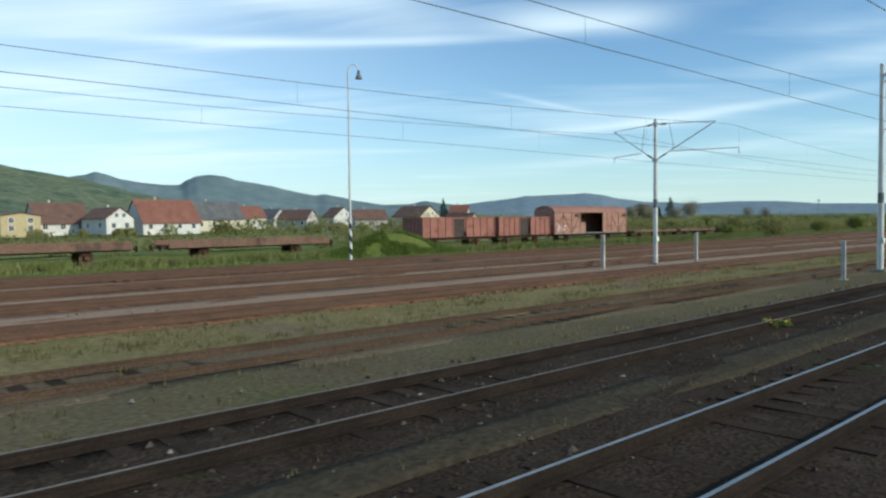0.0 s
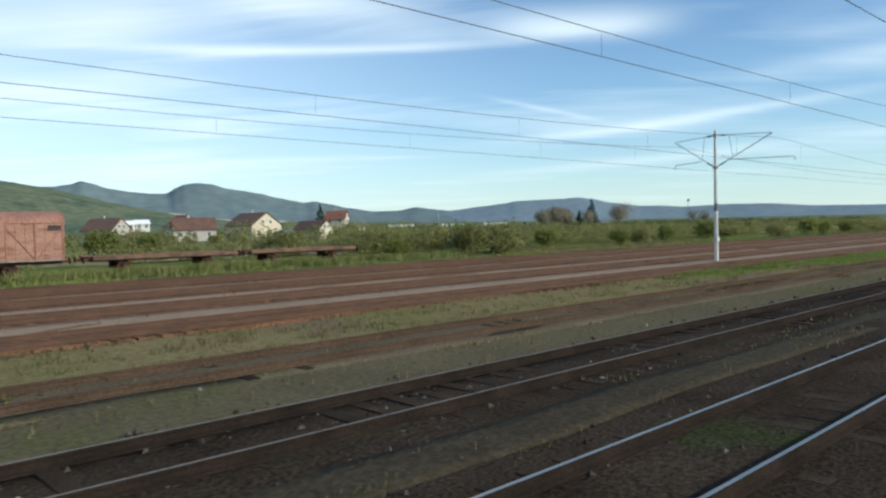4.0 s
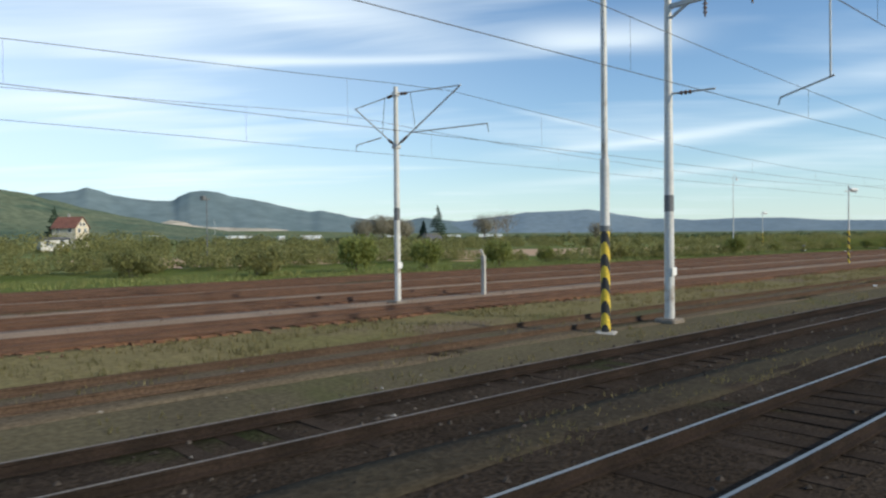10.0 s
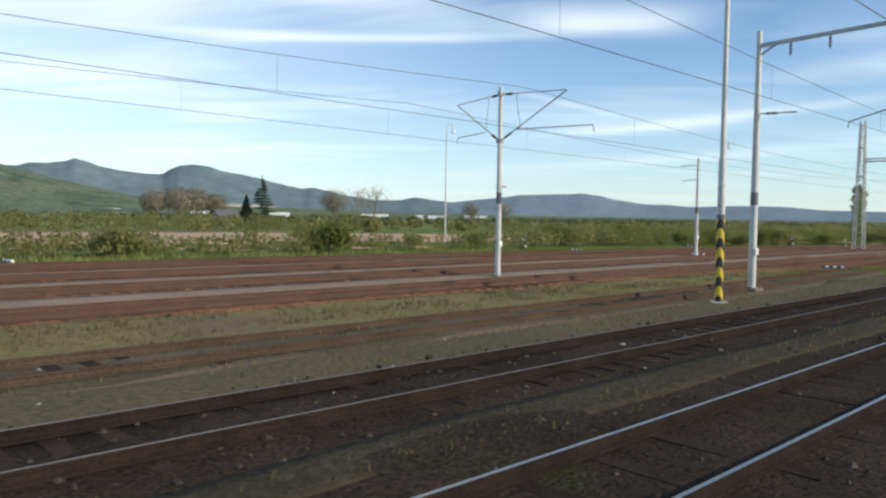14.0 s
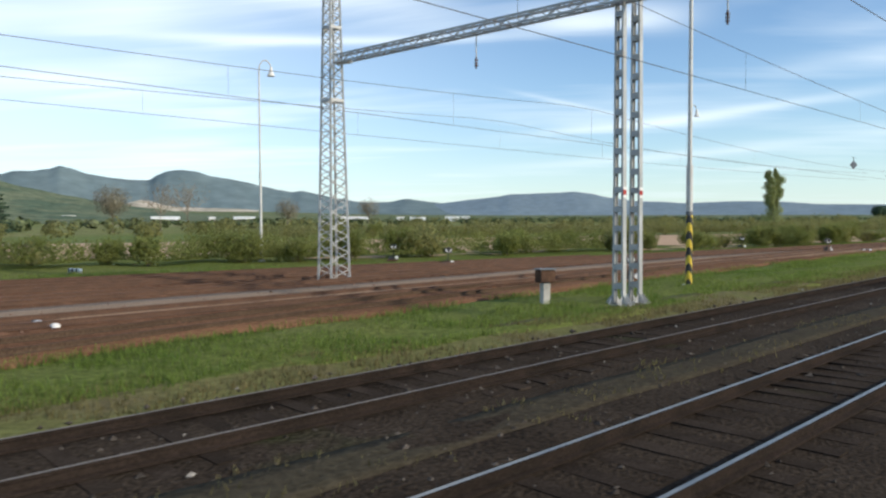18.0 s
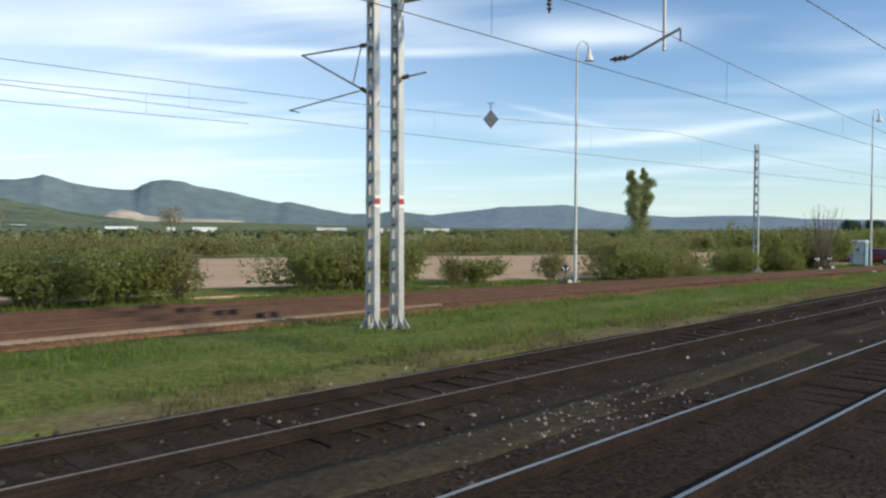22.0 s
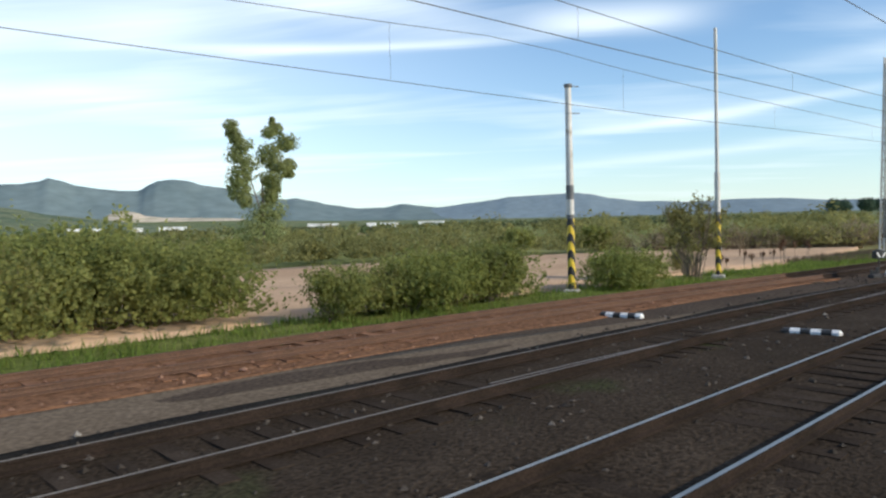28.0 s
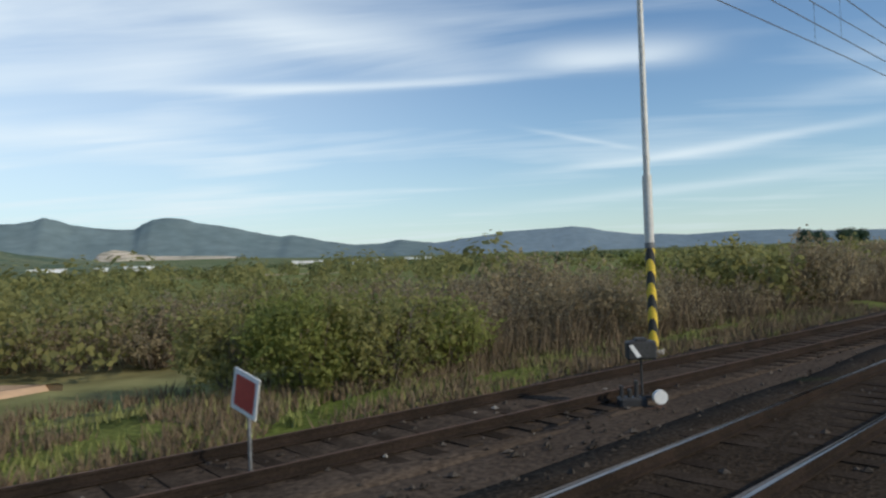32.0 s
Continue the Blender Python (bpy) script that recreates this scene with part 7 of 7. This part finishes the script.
# ---- grass, stones and litter ----
def blades(name, label, regions, material, seed, h0, h1, w=0.02):
    """Tufts of grass blades over strips of the plan: (s0, s1, near edge, far edge, count, ground height)."""
    g = np.random.default_rng(seed)
    allv = []
    for s0, s1, dn, df, n, z in regions:
        ss = g.uniform(s0, s1, n)
        uu = g.random(n)
        for s, u in zip(ss, uu):
            a, b = dn(s), df(s)
            dd = a + (b - a) * u
            if noise.noise((s * 0.4, dd * 0.7, seed)) < -0.12:
                continue
            p = at(s, dd, z(s, dd) if callable(z) else z)
            for _ in range(4):
                h = g.uniform(h0, h1)
                x, y = p.x + g.normal() * 0.09, p.y + g.normal() * 0.09
                ang = g.uniform(0, math.pi)
                cx, cy = math.cos(ang) * w, math.sin(ang) * w
                lx, ly = g.normal() * 0.35 * h, g.normal() * 0.35 * h
                allv += [(x - cx, y - cy, p.z - 0.05), (x + cx, y + cy, p.z - 0.05), (x + lx, y + ly, p.z + h)]
    v = np.array(allv)
    n = len(v) // 3
    me = bpy.data.meshes.new(name)
    me.vertices.add(3 * n)
    me.vertices.foreach_set("co", v.ravel())
    me.loops.add(3 * n)
    me.loops.foreach_set("vertex_index", np.arange(3 * n, dtype=np.int32))
    me.polygons.add(n)
    me.polygons.foreach_set("loop_start", np.arange(0, 3 * n, 3, dtype=np.int32))
    me.materials.append(material)
    me.update(calc_edges=True)
    return tagged(new(name, me), label, "grass", "", "stuff")


blades("dry_grass", "thin dry grass tufts between the tracks", [(-10, 258, lambda s: T3(s) + 0.9, lambda s: YARD_NEAR(s), 15000, -0.21), (-10, 262, lambda s: 8.9, lambda s: 11.2, 2600, -0.22), (-10, 262, lambda s: T3(s) - 0.6, lambda s: T3(s) + 0.6, 1500, -0.2)], M_DRYBLADE, 81, 0.06, 0.16)
blades("fresh_grass", "short fresh green grass at the yard edge", [(90, 104, lambda s: 15.4, lambda s: 17.9, 900, -0.18), (102, 119, lambda s: 13.9, lambda s: 16.6, 1100, -0.18)], M_BLADE, 88, 0.08, 0.2)
blades("green_grass", "lush green grass beside the tracks", [(256, 386, lambda s: max(10.3, path_far(s)), lambda s: YARD_NEAR(s) + 0.2, 26000, -0.25)], M_BLADE, 82, 0.08, 0.24, 0.016)
blades("fringe_grass", "thin yellowing grass along the ballast edge", [(252, 380, lambda s: max(MAIN_FAR(s), path_far(s)), lambda s: 11.2, 10000, -0.22)], M_DRYBLADE, 94, 0.05, 0.13, 0.016)
def mound_height(s, d):
    """The grass mound between the flat wagons and the open wagons."""
    q = ((s - 36.6) / 4.3) ** 2 + ((d - 45.6) / 1.45) ** 2
    return -0.36 + 1.95 * math.exp(-q ** 1.15) * (1 + 0.12 * noise.noise((s * 0.8, d * 0.9, 2.0)))


def grass_mound():
    verts, faces = [], []
    n, k = 40, 20
    for i in range(n):
        for j in range(k):
            s, d = 28.6 + 16.0 * i / (n - 1), 42.4 + 6.0 * j / (k - 1)
            verts.append(at(s, d, mound_height(s, d) - 0.02))
    for i in range(n - 1):
        for j in range(k - 1):
            p = i * k + j
            faces.append((p, p + k, p + k + 1, p + 1))
    tagged(new("grass_mound", raw("grass_mound", verts, faces, M_GREEN, True)), "overgrown earth mound covered in green grass", "mound", "", "structure")


grass_mound()
blades("mound_grass", "long green grass on the earth mound", [(29.5, 43.5, lambda s: 43.2, lambda s: 46.9, 5200, mound_height)], M_BLADE, 95, 0.15, 0.45, 0.03)
blades("siding_grass", "long grass hiding the wheels along the siding", [(-40, 105, lambda s: 44.2, lambda s: 46.7, 9000, -0.34), (-40, 40, lambda s: 45.4, lambda s: 46.7, 5000, -0.34), (72, 96, lambda s: 45.4, lambda s: 46.7, 3600, -0.34)], M_OLIVEBLADE, 86, 0.4, 0.85, 0.03)
blades("olive_verge_grass", "dull olive grass along the wide yard", [(-10, 260, lambda s: YARD_FAR(s), lambda s: YARD_FAR(s) + 9, 9000, -0.34)], M_OLIVEBLADE, 87, 0.16, 0.45, 0.03)
blades("verge_grass", "rough grass along the yard edge", [(260, 446, lambda s: YARD_FAR(s) - 0.1, lambda s: YARD_FAR(s) + 4.0, 13000, -0.34), (446, 464, lambda s: YARD_FAR(s) + 0.3, lambda s: YARD_FAR(s) + 4, 2200, -0.33), (470.5, 473.5, lambda s: YARD_FAR(s) + 0.3, lambda s: YARD_FAR(s) + 3, 420, -0.33)], M_BLADE, 83, 0.10, 0.34, 0.025)
blades("mixed_end_grass", "olive grass mixed with dead stalks", [(468, 505, lambda s: YARD_FAR(s), lambda s: YARD_FAR(s) + 5, 1600, -0.33)], M_OLIVEBLADE, 90, 0.12, 0.35, 0.025)
blades("dead_grass", "brown dead grass in front of the thicket", [(458, 520, lambda s: YARD_FAR(s), lambda s: YARD_FAR(s) + 5.5, 17000, -0.33)], M_DEAD, 84, 0.14, 0.4)
blades("dry_stems", "tall thin brown stems of last year in the thicket", [(484, 535, lambda s: 11.6 - (s - 483) * 0.03, lambda s: 18.5, 7000, -0.33), (470, 545, lambda s: 18.5 + max(0, 484 - s) * 0.6, lambda s: 30.0 + max(0, 484 - s) * 0.6, 9000, -0.33)], M_DEAD, 89, 0.7, 1.7, 0.014)
blades("ballast_weeds", "weeds growing through the ballast", [(150, 330, lambda s: 5.1, lambda s: 6.3, 1500, -0.19), (0, 150, lambda s: 5.1, lambda s: 6.6, 700, -0.19)], M_DRYBLADE, 85, 0.05, 0.14)


def teasels():
    for s, d, h in ((447.3, 14.6, 1.1), (450.3, 14.9, 1.2), (450.5, 15.8, 0.7), (451.9, 15.2, 0.9), (453.4, 15.3, 0.9), (455.2, 15.5, 0.95), (456.9, 15.6, 1.6), (457.5, 16.0, 1.2), (458.6, 16.2, 1.5), (458.9, 16.4, 1.3), (459.8, 16.1, 1.3), (463.0, 16.6, 1.3), (463.6, 16.7, 1.0)):
        ob = thing("dry_dock_plant", place(s, d, -0.3, random.uniform(0, 360)), "dry brown dock stalk with a dense seed plume", "plant", "dry stalks")
        part("stalk", rodded((0, 0, -0.1), (0.05, 0, h * 0.95), 0.018, 0.01, 6), M_TWIG, ob)
        lobes = [((0.05, 0, h * 0.75), (0.07, 0.07, h * 0.26), 2.0)]
        for k in range(3):
            x, y = random.uniform(-0.16, 0.16), random.uniform(-0.16, 0.16)
            part("side_stalk", rodded((0.03, 0, h * 0.4), (x, y, h * 0.85), 0.01, 0.006, 5), M_TWIG, ob)
            lobes.append(((x, y, h * random.uniform(0.7, 0.82)), (0.05, 0.05, h * 0.17), 1.0))
        tagged(part("seed_plume", leaf_mesh("seed_plume", lobes, 260, 0.03, M_DOCK, int(s * 10), fill=0.1), None, ob), kind="stuff")


teasels()


def stones(name, label, regions, material, seed, r0, r1):
    g = np.random.default_rng(seed)
    base = np.array([(1, 0, 0), (-0.9, 0.1, 0), (0, 1, 0.1), (0.1, -0.9, 0), (0, 0, 0.8), (0.1, 0, -0.7)])
    tri = np.array([(0, 2, 4), (2, 1, 4), (1, 3, 4), (3, 0, 4), (2, 0, 5), (1, 2, 5), (3, 1, 5), (0, 3, 5)])
    vs, fs, k = [], [], 0
    for s0, s1, dn, df, n, z in regions:
        for _ in range(n):
            s = g.uniform(s0, s1)
            a, b = dn(s), df(s)
            p = at(s, a + (b - a) * g.random(), z)
            r = r0 + (r1 - r0) * g.random() ** 2.5
            q = base * r * g.uniform(0.6, 1.25, (6, 1)) * g.uniform(0.7, 1.2, 3)
            an = g.uniform(0, 6.3)
            c, sn = math.cos(an), math.sin(an)
            vs.append(np.stack([q[:, 0] * c - q[:, 1] * sn, q[:, 0] * sn + q[:, 1] * c, q[:, 2]], 1) + np.array(p))
            fs.append(tri + k)
            k += 6
    me = raw(name, np.concatenate(vs).tolist(), np.concatenate(fs).tolist(), material)
    return tagged(new(name, me), label, "stones", "", "stuff")


stones("ballast_stones", "loose dark ballast stones around the running lines", [(-5, 500, lambda s: 4.6, lambda s: 9.3, 16000, -0.17), (-5, 500, lambda s: 1.0, lambda s: 4.6, 5000, -0.17)], M_STONE, 91, 0.025, 0.08)
stones("rust_stones", "rusty stones of the yard ballast", [(-5, 300, lambda s: 16.4, lambda s: 27, 9000, -0.17), (300, 436, YARD_NEAR, YARD_FAR, 3000, -0.17)], M_RUSTSTONE, 92, 0.03, 0.09)
stones("pale_stones", "scattered pale stones and litter", [(-5, 490, lambda s: 6.2, lambda s: 9.4, 420, -0.16), (-5, 260, lambda s: 9.6, lambda s: 13, 160, -0.2), (300, 400, lambda s: 4.8, lambda s: 9.4, 190, -0.16)], M_PALE, 93, 0.02, 0.075)
stones("stone_spill", "spill of small pale stones between the running lines", [(338.5, 343.5, lambda s: 4.8, lambda s: 5.9, 150, -0.15)], M_PALE, 96, 0.015, 0.05)


def yellow_weed(s, d, h):
    ob = thing("flowering_weed", place(s, d, -0.2, random.uniform(0, 360)), "yellow flowering weed growing in the ballast", "plant", "flowering weeds")
    tagged(part("branchwork", stems_mesh(7, h, 0.25, int(s), M_BLADE, 0.008), None, ob), kind="stuff")
    part("foliage", leaf_mesh("foliage", [((0, 0, h * 0.4), (0.22, 0.22, h * 0.4), 1)], 130, 0.04, M_BLADE, int(s), fill=0.1), None, ob)
    part("blossom", leaf_mesh("blossom", [((0, 0, h * 0.9), (0.22, 0.22, h * 0.25), 1)], 60, 0.018, M_YELLOW, int(s) + 1, fill=0.1), None, ob)


for s, d, h in ((51.9, 6.78, 0.16), (52.5, 6.82, 0.17), (53.1, 6.76, 0.13), (53.8, 6.92, 0.16), (16.3, 7.05, 0.24), (16.7, 6.92, 0.2)):
    yellow_weed(s, d, h)


def litter(s, d, length, turn):
    """A torn strip of white plastic lying on the ground."""
    bm = bmesh.new()
    for i in range(4):
        x0, x1 = length * (i / 4 - 0.5), length * ((i + 1) / 4 - 0.5)
        box(bm, x0, x1 + 0.01, -0.07 + 0.015 * (i % 2), 0.06 + 0.02 * (i % 3), 0.012 * (i % 2), 0.03 + 0.02 * (i % 3))
    ob = thing("litter", place(s, d, -0.15, turn), "crumpled white scrap lying on the ballast", "litter", "litter along the line")
    part("scrap", bm, M_WHITE, ob)


for s, d, length, turn in ((186.6, 7.9, 0.42, 35), (187.9, 11.0, 0.24, 0), (185.0, 9.6, 0.2, 60), (190.7, 6.1, 0.3, 20), (47.5, 13.2, 0.18, 10)):
    litter(s, d, length, turn)
